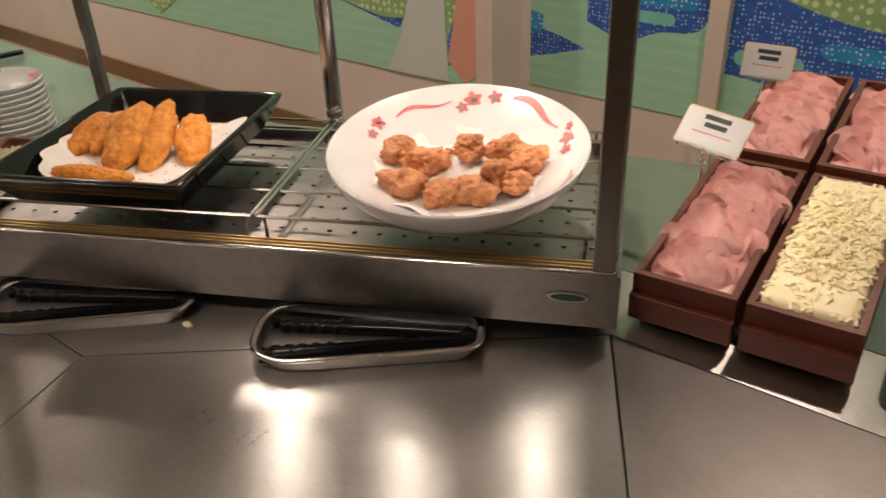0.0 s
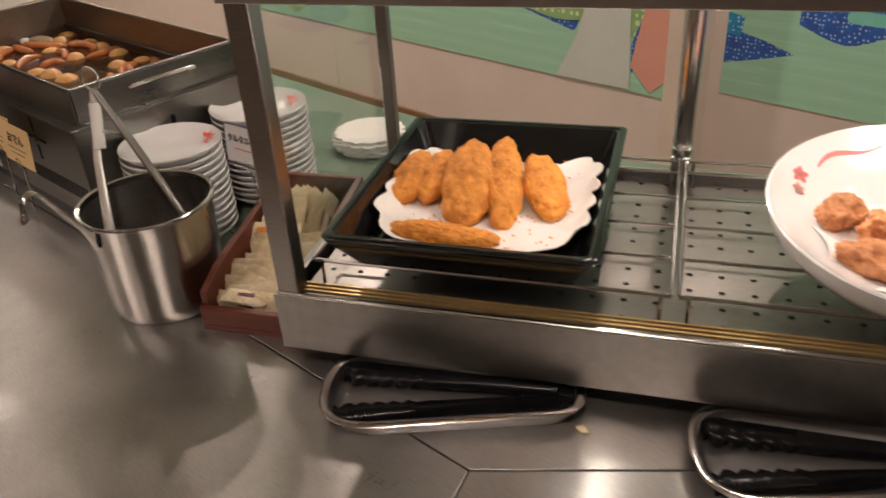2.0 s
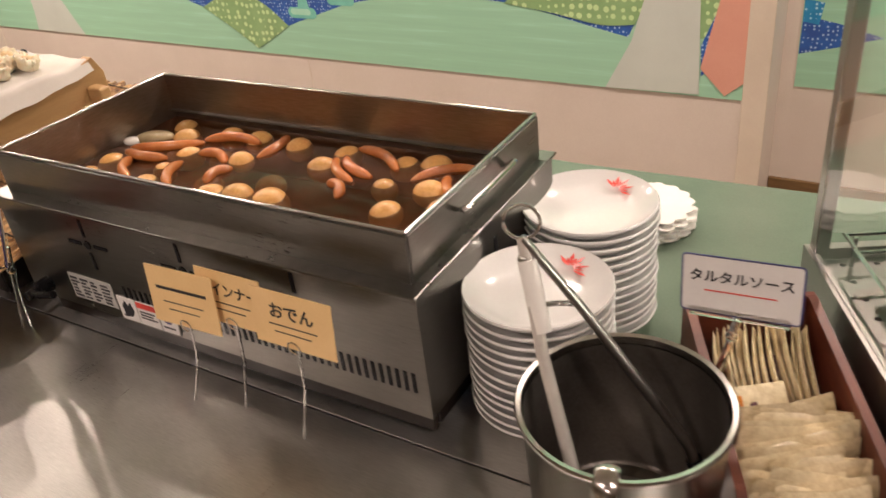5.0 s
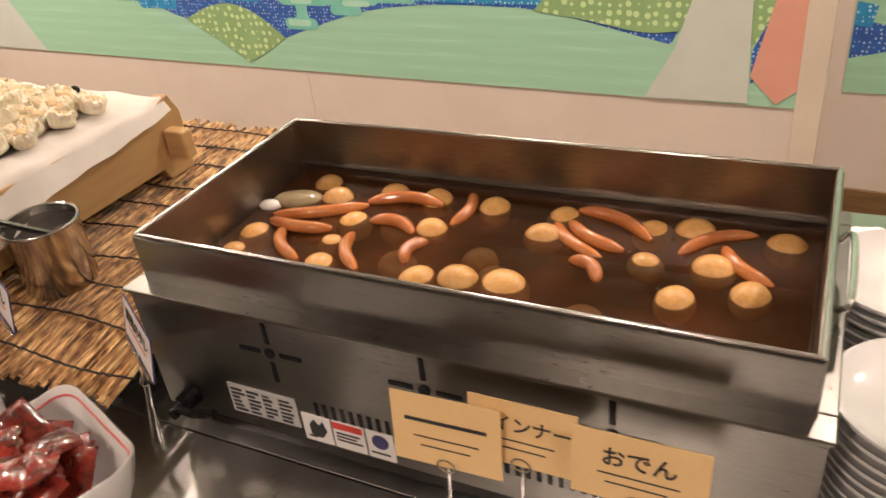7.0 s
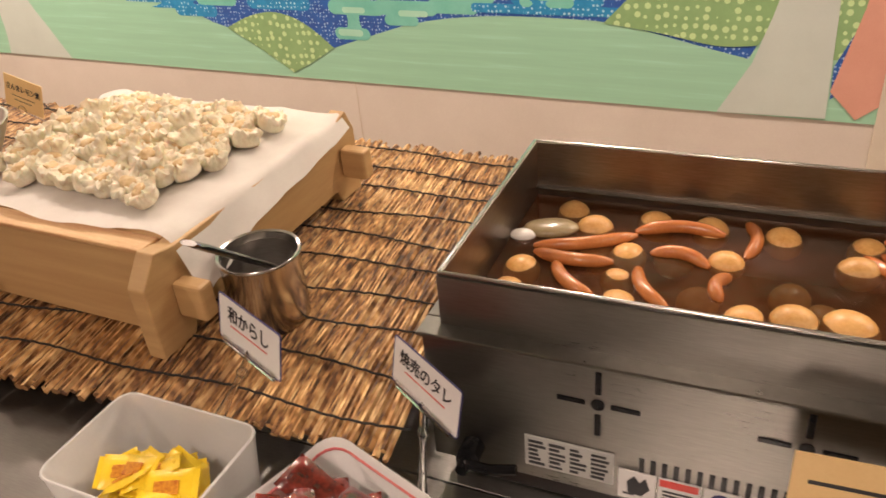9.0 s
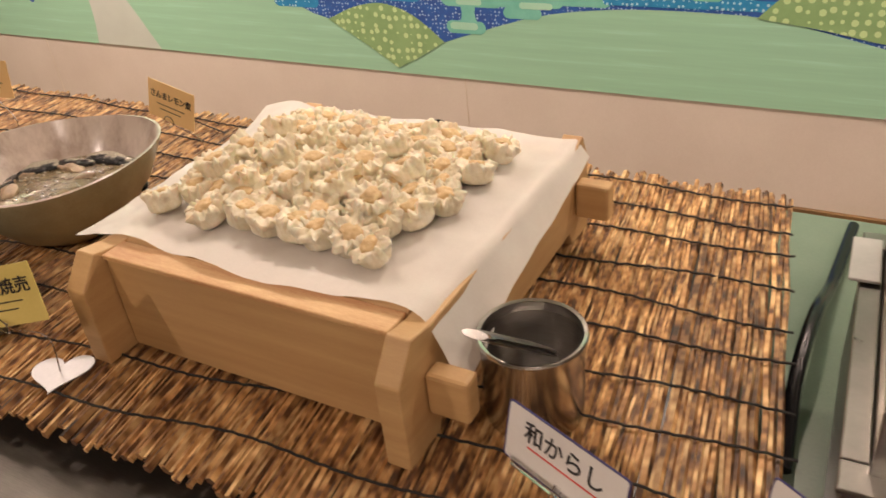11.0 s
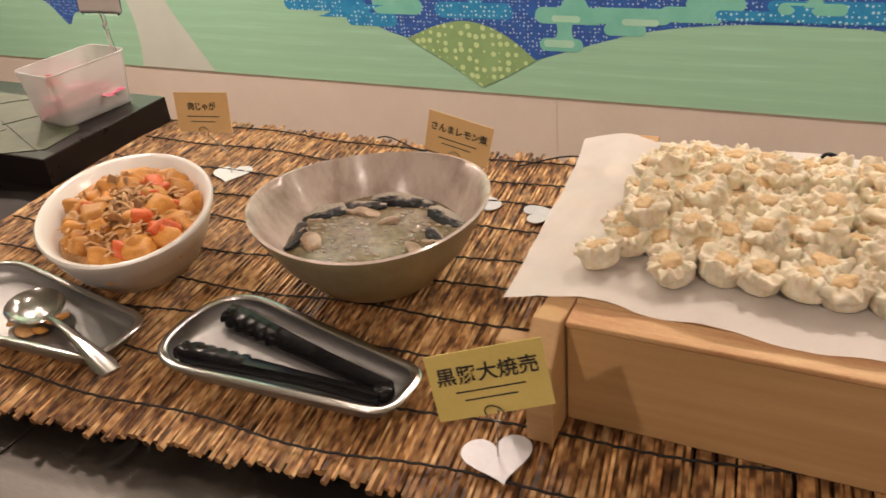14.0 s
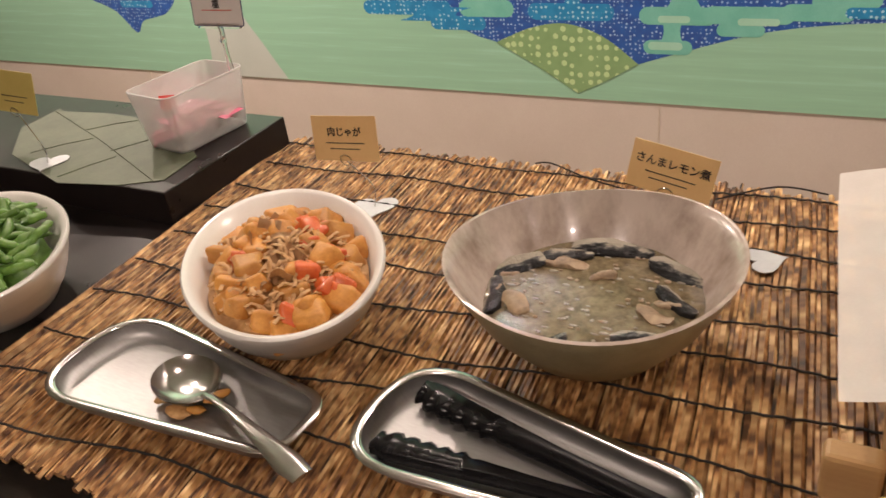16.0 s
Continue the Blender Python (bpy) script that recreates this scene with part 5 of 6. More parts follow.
ri = random.Random(12)
for k, (x, y, big) in enumerate(((-2.355, 1.122, 1), (-2.324, 1.095, 1), (-2.278, 1.055, 1), (-2.264, 1.126, 1), (-2.206, 1.122, 1), (-2.135, 1.124, 1), (-2.375, 1.000, 1), (-2.374, 0.962, 0), (-2.277, 1.009, 0),
                                 (-2.266, 0.968, 1), (-2.155, 0.975, 1), (-2.114, 0.985, 1), (-2.069, 0.993, 2), (-2.064, 1.087, 1), (-2.182, 1.061, 0), (-2.057, 1.130, 1), (-1.962, 1.128, 1), (-1.922, 1.138, 1),
                                 (-1.892, 1.076, 1), (-1.954, 1.070, 0), (-1.914, 1.017, 1), (-1.854, 1.041, 1), (-1.835, 1.135, 1))):
    r = (0.0165, 0.019, 0.023)[big]
    floating("simmered_egg", blob((r * 1.12, r, r * 0.85), 0.04, 30, k, 3), M_EGG, (x, y, BROTH_Z - 0.006 + ri.uniform(-0.005, 0.003)), ri.uniform(0, 180), "brown simmered egg floating in the broth", "egg", "eggs in the broth")
SAUS = (((-2.365, 1.039), (-2.284, 1.081)), ((-2.271, 1.091), (-2.197, 1.106)), ((-2.361, 1.022), (-2.293, 1.025)), ((-2.250, 1.054), (-2.201, 1.046)), ((-2.258, 1.024), (-2.223, 0.972)), ((-2.172, 1.140), (-2.166, 1.080)),
        ((-2.039, 1.112), (-1.983, 1.080)), ((-2.036, 1.138), (-1.964, 1.106)), ((-2.055, 1.110), (-2.000, 1.066)), ((-1.922, 1.094), (-1.868, 1.140)), ((-1.885, 1.110), (-1.842, 1.065)), ((-2.020, 1.045), (-1.990, 1.022)),
        ((-2.337, 1.006), (-2.292, 0.965)), ((-2.177, 0.996), (-2.174, 1.033)))
for k, ((x0, y0), (x1, y1)) in enumerate(SAUS):
    d = Vector((x1 - x0, y1 - y0))
    L = d.length
    bend = 0.010 * (1 if k % 2 else -1)
    pts = [((u - 0.5) * L * 1.2, bend * math.sin(math.pi * u), 0.003 * math.sin(math.pi * u)) for u in np.linspace(0, 1, 11)]
    tap = [0.35, 0.8, 0.97, 1, 1, 1, 1, 1, 0.97, 0.8, 0.35]
    floating("sausage", tube(pts, 0.0072, 12, taper=tap), M_SAUSAGE, ((x0 + x1) / 2, (y0 + y1) / 2, BROTH_Z + ri.uniform(-0.004, 0.003)), math.degrees(math.atan2(d.y, d.x)), "reddish brown sausage floating in the broth", "sausage", "sausages in the broth")
for k, (x, y) in enumerate(((-2.235, 1.075), (-2.20, 1.012), (-2.12, 1.045), (-2.09, 1.012), (-2.03, 0.965), (-1.99, 0.985), (-1.955, 0.965), (-1.90, 0.955), (-1.845, 0.975), (-2.31, 1.06))):
    floating("simmered_egg", blob((0.021, 0.019, 0.016), 0.05, 30, k + 50, 3), M_EGG, (x, y, BROTH_Z - 0.019 - 0.002 * (k % 3)), 37 * k, "brown simmered egg sunk below the broth", "egg", "eggs in the broth")
floating("konjac_block", blob((0.030, 0.018, 0.008), 0.06, 40, 3, 3), M_KONJAC, (-2.367, 1.073, BROTH_Z + 0.002), 20, "grey-green konjac piece in the broth", "konjac", "")
floating("konjac_block", blob((0.014, 0.010, 0.007), 0.1, 40, 5, 3), M_MELAMINE, (-2.392, 1.052, BROTH_Z + 0.001), 20, "small white piece in the broth", "konjac", "")

# ---- labels before the cooker ----
label_card((-2.075, 0.815, TOP), (-2.052, 0.826, 0.995), 4, 0.096, 0.070, M_CARDO, "orange printed food label on a clear stand", "", 2, 0, 6, "wire")
label_card((-2.010, 0.832, TOP), (-1.990, 0.838, 1.004), 2, 0.090, 0.062, M_CARDO, "orange food label partly behind another one", "ウインナー", 2, 0, 6, "wire")
label_card((-1.915, 0.823, TOP), (-1.896, 0.830, 1.008), 2, 0.100, 0.062, M_CARDO, "orange food label with a short black heading", "おでん", 2, 0, 6, "wire")
for nm, ww in (("food_label.002", 0.036),):
    cd = [o for o in bpy.data.objects[nm].children if o.name.startswith("card")][0]
    part("print_bar", box(-ww, 0.008, 0.0007, ww, 0.0115, 0.0011), M_INK, cd)


# ---- plates ----
def plate_stack(loc, R, n, z_top, label, seed):
    rnd = random.Random(seed)
    step = (z_top - 0.024) / (n - 1)
    prof = [(R * 0.62, 0.0), (R * 0.64, 0.002), (R * 0.86, 0.010), (R * 0.99, 0.0195), (R, 0.0215), (R * 0.985, 0.023), (R * 0.84, 0.0135), (R * 0.6, 0.0055), (R * 0.1, 0.005)]
    me = None
    for k in range(n):
        th = thing("white_plate", (loc[0] + rnd.uniform(-0.0012, 0.0012), loc[1] + rnd.uniform(-0.0012, 0.0012), loc[2] + k * step), rnd.uniform(0, 9), label, "plate", "stacked white plates")
        if me is None:
            me = part("plate_body", lathe(prof, 48), M_PORCELAIN, th, smooth=True).data
        else:
            shared("plate_body", me, th, Matrix())
        if k == n - 1:
            th.matrix_basis = pose(loc[0], loc[1], loc[2] + k * step)
            for j in range(9):
                a = radians(62 + (j - 4) * 19)
                o = Vector((0.012, R * 0.63, 0.0125))
                L = R * (0.20 if j % 2 else 0.28)
                bm = bmesh.new()
                d = Vector((math.cos(a), math.sin(a), 0.30 * math.sin(a)))
                s = Vector((-math.sin(a), math.cos(a), 0)) * 0.0022
                q = [o + d * L * 0.2, o + d * L * 0.65 - s, o + d * L, o + d * L * 0.65 + s]
                bm.faces.new([bm.verts.new(v + Vector((0, 0, 0.0012))) for v in q])
                part("printed_petal", bm, M_REDPRINT, th)


plate_stack((-1.709, 0.982, TOP), 0.0755, 13, 0.160, "small round white plate with a red flower mark, in a stack", 1)
plate_stack((-1.727, 1.152, TOP), 0.0780, 14, 0.163, "small round white plate stacked behind another pile", 2)

for k in range(9):
    ob = part("spare_doily", prism([((0.062 + 0.007 * abs(math.sin(a * 8))) * math.cos(a), (0.062 + 0.007 * abs(math.sin(a * 8))) * math.sin(a)) for a in np.linspace(0, 2 * math.pi, 96, endpoint=False)], 0.0, 0.0022, 0.0004), M_PAPER, smooth=False)
    ob.matrix_basis = pose(-1.742 + 0.004 * math.sin(k * 2.3), 1.392 + 0.004 * math.cos(k * 1.7), TOP + 0.0004 + k * 0.0034, 1.2 * math.sin(k * 2), 1.2 * math.cos(k * 3), k * 13)
    tagged(ob, "frilled white paper doily in a loose pile on the counter", "paper", "spare paper doilies")

# ---- steel container with tongs ----
can = thing("steel_container", (-1.577, 0.868, TOP), 0, "round stainless steel container holding tongs", "container")
CR0, CR1, CH = 0.076, 0.086, 0.150
part("shell", lathe([(CR0 - 0.003, 0.0), (CR0, 0.003), (CR0 + 0.002, 0.02), (CR1 - 0.002, CH - 0.006), (CR1, CH - 0.002), (CR1, CH), (CR1 - 0.003, CH), (CR1 - 0.004, CH - 0.006), (CR0 - 0.001, 0.006), (0.01, 0.004)], 64), M_CAN, can, smooth=True)
# darker liner: the shade inside the can is painted on
part("interior", lathe([(CR1 - 0.0048, CH - 0.006), (CR1 - 0.0055, CH - 0.012), (CR0 - 0.003, 0.009), (CR0 - 0.008, 0.0055), (0.01, 0.005)], 64, cap0=False), M_CANSHADE, can, "steel inside with its shade put into the colour", smooth=True)
part("rim", lathe([(CR1 - 0.002, CH - 0.003), (CR1 + 0.0018, CH - 0.003), (CR1 + 0.0025, CH), (CR1 + 0.001, CH + 0.002), (CR1 - 0.003, CH + 0.001)], 64, ring_shape=True), M_CHROME, can, smooth=True)
part("hook_handle", tube(curve_line([(0.015, -0.084, 0.120), (0.018, -0.092, 0.150), (0.032, -0.118, 0.196), (0.041, -0.136, 0.226), (0.045, -0.147, 0.230), (0.046, -0.156, 0.222), (0.045, -0.158, 0.200)]), 0.0075, 8, flat=0.3), M_CHROME, can, "flat steel handle with a hooked end", smooth=True)
tg = thing("steel_tongs", (0, 0, 0), 0, "long steel tongs with a ring, standing in a container", "tongs")
top, legA, legB = Vector((-1.664, 0.876, 1.130)), Vector((-1.604, 0.822, 0.965)), Vector((-1.535, 0.912, 0.930))
botA, botB = Vector((-1.585, 0.832, 0.864)), Vector((-1.508, 0.905, 0.866))
M_TONGL = surface("pale_tong_arm", (0.6, 0.56, 0.52, 1), (0.72, 0.68, 0.63, 1), 0.25, 0.4)
# first arm in the pale tone, second in the darker post steel
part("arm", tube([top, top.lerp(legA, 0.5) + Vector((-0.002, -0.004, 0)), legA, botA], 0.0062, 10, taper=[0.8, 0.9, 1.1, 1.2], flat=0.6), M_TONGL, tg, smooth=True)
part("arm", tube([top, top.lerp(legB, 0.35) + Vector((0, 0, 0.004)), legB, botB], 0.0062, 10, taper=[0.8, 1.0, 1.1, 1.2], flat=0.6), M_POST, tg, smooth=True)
ring = [top + Vector((0.013 * math.cos(a), 0.006 * math.cos(a), 0.014 + 0.015 * math.sin(a))) for a in np.linspace(0, 2 * math.pi, 25)]
part("ring", tube(ring, 0.0016, 6), M_CHROME, tg, smooth=True)
part("rivet", blob((0.005, 0.005, 0.005), 0, sub=2), M_CHROME, tg, smooth=True, loc=tuple(top + Vector((0.003, -0.006, -0.016))))
part("tip", tube([legB.lerp(botB, 0.2), botB], 0.0085, 10, flat=0.7), M_BLACK, tg, "black tip", smooth=True)
part("clip", tube([top.lerp(legA, 0.10), top.lerp(legA, 0.42)], 0.0082, 8, flat=0.7), M_MELAMINE, tg, "white clip under the ring", smooth=True)
part("spring", tube(curve_line([top.lerp(legA, 0.3), top.lerp(legA, 0.32) + Vector((0.012, 0.012, 0.002)), top.lerp(legB, 0.3)]), 0.0022, 6), M_CHROME, tg)

# ---- sachet box ----
SB = (-1.468, 0.853, TOP)
sb = thing("wooden_box", SB, 28.5, "red-brown wooden box packed with cream sauce sachets", "box")
sw, sd = 0.132, 0.272
part("bottom_board", box(0, 0, 0, sw, sd, 0.008, 0.001), M_REDBOX, sb)
part("front_board", box(0, -0.001, 0.0085, sw, 0.009, 0.034, 0.0015), M_REDBOX, sb)
part("back_board", box(0, sd - 0.009, 0.0085, sw, sd, 0.100, 0.0015), M_REDBOX, sb)
for x in (0.0, sw - 0.009):
    pr = [(0.0092, 0.0085), (sd - 0.0092, 0.0085), (sd - 0.0092, 0.100), (0.05, 0.068), (0.0092, 0.052)]
    bm = bmesh.new()
    a = [bm.verts.new((x, y, z)) for y, z in pr]
    b = [bm.verts.new((x + 0.009, y, z)) for y, z in pr]
    bm.faces.new(a[::-1])
    bm.faces.new(b)
    for i in range(5):
        j = (i + 1) % 5
        bm.faces.new((a[i], a[j], b[j], b[i]))
    bmesh.ops.recalc_face_normals(bm, faces=bm.faces)
    part("side_board", bm, M_REDBOX, sb)
rp = random.Random(21)
SBM = pose(*SB, 0, 0, 28.5)
wraps = []
for size in ((0.052, 0.024, 0.006), (0.086, 0.030, 0.005), (0.080, 0.036, 0.009)):
    q = part("wrap", packet(*size, 3), M_SACHET, None, smooth=True)
    wraps.append(q.data)
    bpy.data.objects.remove(q)
bar_me = None


def sachet(m, kind, label, ink=M_SACHETPRINT):
    global bar_me
    th = new("sauce_sachet")
    th.empty_display_size = 0.01
    th.matrix_basis = m
    tagged(th, label, "sachet", "sauce sachets in the box")
    shared("wrap", wraps[kind], th, Matrix())
    if bar_me is None:
        bar_me = part("print_bar", box(-0.012, -0.0035, 0.0012, 0.010, 0.0025, 0.0034, 0.0004), ink, th).data
    else:
        shared("print_bar", bar_me, th, Matrix())
    return th


for row in range(30):
    u = row / 29
    sachet(SBM @ pose(0.068 + (0.010 if row % 2 else -0.010) + rp.uniform(-0.006, 0.006), 0.026 + u * 0.112, 0.022 + 0.030 * u + rp.uniform(0, 0.008), 74 + rp.uniform(-16, 14), rp.uniform(-14, 14), rp.uniform(-13, 13)), 1, "thin cream sauce sachet lying in a wooden box")
for k in range(3):
    sachet(SBM @ pose(0.050 + rp.uniform(-0.012, 0.02), 0.034 + rp.uniform(-0.008, 0.02), 0.034 + 0.003 * k, rp.uniform(-14, 20), rp.uniform(-12, 12), rp.uniform(-30, 30)), 0, "small cream sauce sachet lying in a wooden box")
for k in range(14):
    sachet(SBM @ pose(0.018 + k * 0.0066 + rp.uniform(-0.002, 0.002), 0.190 + rp.uniform(-0.006, 0.006), 0.066 + rp.uniform(-0.004, 0.006), rp.uniform(-6, 6), -38 + rp.uniform(-6, 6), 90 + rp.uniform(-5, 5)) @ pose(0, 0, 0, 78 + rp.uniform(-14, 10)), 1, "tall cream sauce sachet standing upright in the box")
th = sachet(SBM @ pose(0.036, 0.150, 0.060, 48, 0, 8), 2, "cream sauce sachet with an orange mark")
part("orange_mark", box(-0.022, -0.008, 0.0038, -0.004, 0.010, 0.0050, 0.0005), M_FRIED, th)
label_card((-1.545, 1.030, TOP + 0.05), (-1.523, 1.000, 1.040), 2, 0.100, 0.054, M_CARDW, "white food label with a navy edge on a clear stand", "タルタルソース", 1, 3, 8, "clip", red=True, edge=M_NAVY, size=0.0125)

# ---- wooden steamer box with dumplings ----
sv = thing("wooden_frame_box", (-2.925, 1.05, MAT_Z), 0, "pale wooden frame box used as a dumpling stand", "wooden stand")
part("front_board", box(-0.168, -0.187, 0.004, 0.171, -0.165, 0.112, 0.002), M_WOOD, sv)
part("back_board", box(-0.168, 0.165, 0.004, 0.171, 0.187, 0.112, 0.002), M_WOOD, sv)
part("front_capping", box(-0.168, -0.190, 0.1125, 0.171, -0.160, 0.118, 0.0015), M_WOODDARK, sv, "reddish stained front edge")
for sx in (-1, 1):
    x0, x1 = (0.173, 0.197) if sx > 0 else (-0.196, -0.170)
    pr = [(-0.222, 0.0), (-0.170, 0.0), (-0.160, 0.020), (0.150, 0.020), (0.16, 0.0), (0.212, 0.0), (0.212, 0.095), (0.196, 0.126), (0.16, 0.116), (-0.165, 0.116), (-0.196, 0.122), (-0.222, 0.090)]
    bm = bmesh.new()
    a = [bm.verts.new((x0, y, z)) for y, z in pr]
    b = [bm.verts.new((x1, y, z)) for y, z in pr]
    bm.faces.new(a[::-1])
    bm.faces.new(b)
    for i in range(len(pr)):
        j = (i + 1) % len(pr)
        bm.faces.new((a[i], a[j], b[j], b[i]))
    bmesh.ops.recalc_face_normals(bm, faces=bm.faces)
    bmesh.ops.bevel(bm, geom=list(bm.edges), offset=0.0018, segments=2, affect="EDGES", profile=0.5)
    part("side_board", bm, M_WOOD, sv)
    for y in (-0.176, 0.176):
        e0, e1 = (0.198, 0.238) if sx > 0 else (-0.238, -0.197)
        part("tenon", box(e0, y - 0.011, 0.036, e1, y + 0.011, 0.080, 0.004), M_WOOD, sv)
for k in range(24):
    part("bamboo_slat", tube([(-0.168, -0.152 + k * 0.0132, 0.112), (0.171, -0.152 + k * 0.0132, 0.112)], 0.006, 8), M_WOOD, sv, smooth=True)
cloth = thing("paper_sheet", (-2.925, 1.05, MAT_Z + 0.121), 0, "white baking paper draped over the wooden stand", "paper")


def drape(u, v):
    x = -0.248 + u * 0.478
    y = -0.168 + v * 0.355 + 0.006 * math.sin(u * 9) * (1 - v)
    x += 0.028 * (0.5 - v)
    over_r, over_l = max(0.0, x - 0.192), max(0.0, -0.200 - x)
    front = max(0.0, -0.190 - y)
    z = -0.9 * over_r - 0.28 * over_l + 0.0018 * math.sin(x * 60 + y * 11) + 0.0012 * math.sin(y * 70) + 0.004 * noise.noise((x * 14, y * 14, 0)) + 0.0018 * noise.noise((x * 40, y * 40, 3))
    z += 0.010 * max(0.0, v - 0.85) / 0.15 * max(0.0, 0.25 - u) / 0.25
    z -= 0.022 * max(0.0, u - 0.86) / 0.14 * max(0.0, 0.3 - v) / 0.3 + 0.3 * front
    return Vector((x - over_r * 0.35, y - 0.02 * max(0.0, u - 0.8) * (1 - v), z + 0.0022))


part("paper", sheet(60, 44, drape), M_PAPERTHIN, cloth, smooth=True)


def ruffle(seed):
    """A dumpling skin: a short round body gathered into crumpled folds at the top."""
    off = Vector((seed * 4.7, seed * 2.9, seed * 8.1))
    bm = bmesh.new()
    bmesh.ops.create_icosphere(bm, subdivisions=5, radius=1.0)
    R, H = 0.0205, 0.0132
    for v in bm.verts:
        d = v.co.normalized()
        rho = math.hypot(d.x, d.y)
        k = 1.0 / (rho ** 4 + abs(d.z) ** 4) ** 0.25
        p = Vector((d.x * k * R, d.y * k * R, d.z * k * H))
        top = min(1.0, max(0.0, (p.z + 0.002) / 0.014))
        top = top * top * (3 - 2 * top)
        e = Vector((d.x, d.y, 0)).normalized() if rho > 0.01 else Vector((1, 0, 0))
        rim = min(1.0, max(0.0, (math.hypot(p.x, p.y) / R - 0.42) / 0.45))
        petal = noise.noise(e * 2.3 + off) * 1.3 + noise.noise(e * 4.7 - off) * 0.9
        lift = noise.noise(e * 3.1 + off * 1.7) + 0.6 * noise.noise(p * 150 + off)
        pleat = noise.noise(Vector((e.x * 3.4, e.y * 3.4, d.z * 0.4)) + off)
        out = 1 + 0.08 * pleat + top * rim * (0.14 + 0.46 * petal)
        p.x *= out
        p.y *= out
        p.z += H + top * (rim * (0.0090 * lift + 0.0020) - (1 - rim) * 0.0022 + 0.0030 * noise.noise(p * 240 - off))
        v.co = p
    return bm


kinds = []
for s in range(7):
    w = part("wrapper", ruffle(s), M_WRAP, None, smooth=True)
    f = part("filling", blob((0.0118, 0.0108, 0.0046), 0.5, 120, s + 3, 3, at=(0, 0, 0.0242)), M_FILL, None, smooth=True)
    kinds.append((w.data, f.data))
    bpy.data.objects.remove(w)
    bpy.data.objects.remove(f)
rd = random.Random(31)
spots = []
for j in range(8):
    for i in range(10):
        x = -3.080 + i * 0.0335 + (0.016 if j % 2 else 0) + rd.uniform(-0.005, 0.005)
        y = 0.950 + j * 0.0310 + rd.uniform(-0.005, 0.005)
        if x > -2.785 or (j < 2 and x > -2.800 - 0.004 * j) or (j == 0 and i in (1,)):
            continue
        spots.append((x, y, 0.0))
for i in range(14):
    spots.append((-3.055 + (i % 5) * 0.053 + rd.uniform(-0.008, 0.008), 1.000 + (i // 5) * 0.056 + rd.uniform(-0.012, 0.012), 0.017))
for k, (x, y, z) in enumerate(spots):
    th = new("shumai_dumpling")
    th.empty_display_size = 0.01
    th.matrix_basis = pose(x, y, MAT_Z + 0.1245 + z, rd.uniform(-20, 20), rd.uniform(-20, 20), rd.uniform(0, 360)) @ Matrix.Scale(rd.uniform(0.82, 0.95), 4)
    tagged(th, "steamed pork dumpling with a frilled pale wrapper", "dumpling", "dumplings on the paper")
    w, f = kinds[k % 7]
    shared("wrapper", w, th, Matrix())
    shared("filling", f, th, Matrix())
part("black_clip", blob((0.010, 0.005, 0.005), 0.3, 60, 2, 3), M_BLACK, smooth=True).matrix_basis = pose(-2.905, 1.226, MAT_Z + 0.1275)
tagged(bpy.data.objects["black_clip"], "small black clip behind the dumplings", "clip")

# ---- mustard cup with small tongs ----
mc = thing("steel_cup", (-2.662, 0.938, MAT_Z), 0, "small steel cup with steel tongs on the reed mat", "cup")
part("shell", lathe([(0.043, 0.0), (0.0445, 0.003), (0.0455, 0.082), (0.0475, 0.086), (0.0475, 0.088), (0.0445, 0.088), (0.043, 0.080), (0.042, 0.005), (0.005, 0.004)], 56), M_CHROME, mc, smooth=True)
# liner in darker steel than the shell, painting in the cup's inner shade
part("interior", lathe([(0.0436, 0.082), (0.0425, 0.078), (0.0413, 0.008), (0.038, 0.0055), (0.005, 0.005)], 56, cap0=False), M_POST, mc, "inside in darker steel that stands for shade", smooth=True)
part("rolled_rim", lathe([(0.0455, 0.085), (0.048, 0.086), (0.0485, 0.088), (0.047, 0.0898), (0.044, 0.0885)], 56, ring_shape=True), M_CHROME, mc, smooth=True)
st = thing("small_tongs", (-2.662, 0.938, MAT_Z), 0, "small steel tongs leaning in a steel cup", "tongs")
for dz in (0.0, 0.0045):
    part("arm", tube([(0.004, 0.024, 0.048 + dz), (0.002, 0.000, 0.070 + dz), (-0.003, -0.078, 0.138 + dz), (-0.004, -0.086, 0.145 + dz * 0.4)], 0.0115, 10, taper=[0.8, 1, 1.1, 0.9], flat=0.2), M_POST, st, "dark flat steel arm", smooth=True)
part("end_cap", tube([(-0.004, -0.084, 0.1455), (-0.004, -0.090, 0.151)], 0.0115, 8, flat=0.3), M_CHROME, st)

# ---- tubs of sachets before the mat ----
def soft_tub(loc, turn, w, d, h, label):
    th = thing("plastic_tub", loc, turn, label, "tub", "frosted plastic tubs")
    out = round_poly([(-w / 2, -d / 2), (w / 2, -d / 2), (w / 2, d / 2), (-w / 2, d / 2)], 0.02, 5)
    part("tub_body", loft([[(x, y, z) for x, y in scaled(out, q)] for q, z in ((0.014, 0.0), (0.012, 0.002), (0.0, h), (0.0015, h + 0.0008), (0.0025, h), (0.0145, 0.004), (0.03, 0.003))]), M_FROST, th, smooth=True)
    edge = [(x, y, h + 0.0005) for x, y in scaled(out, 0.0008)]
    part("rolled_rim", tube(edge + edge[:1], 0.0017, 6), M_FROST, th, smooth=True)
    return th


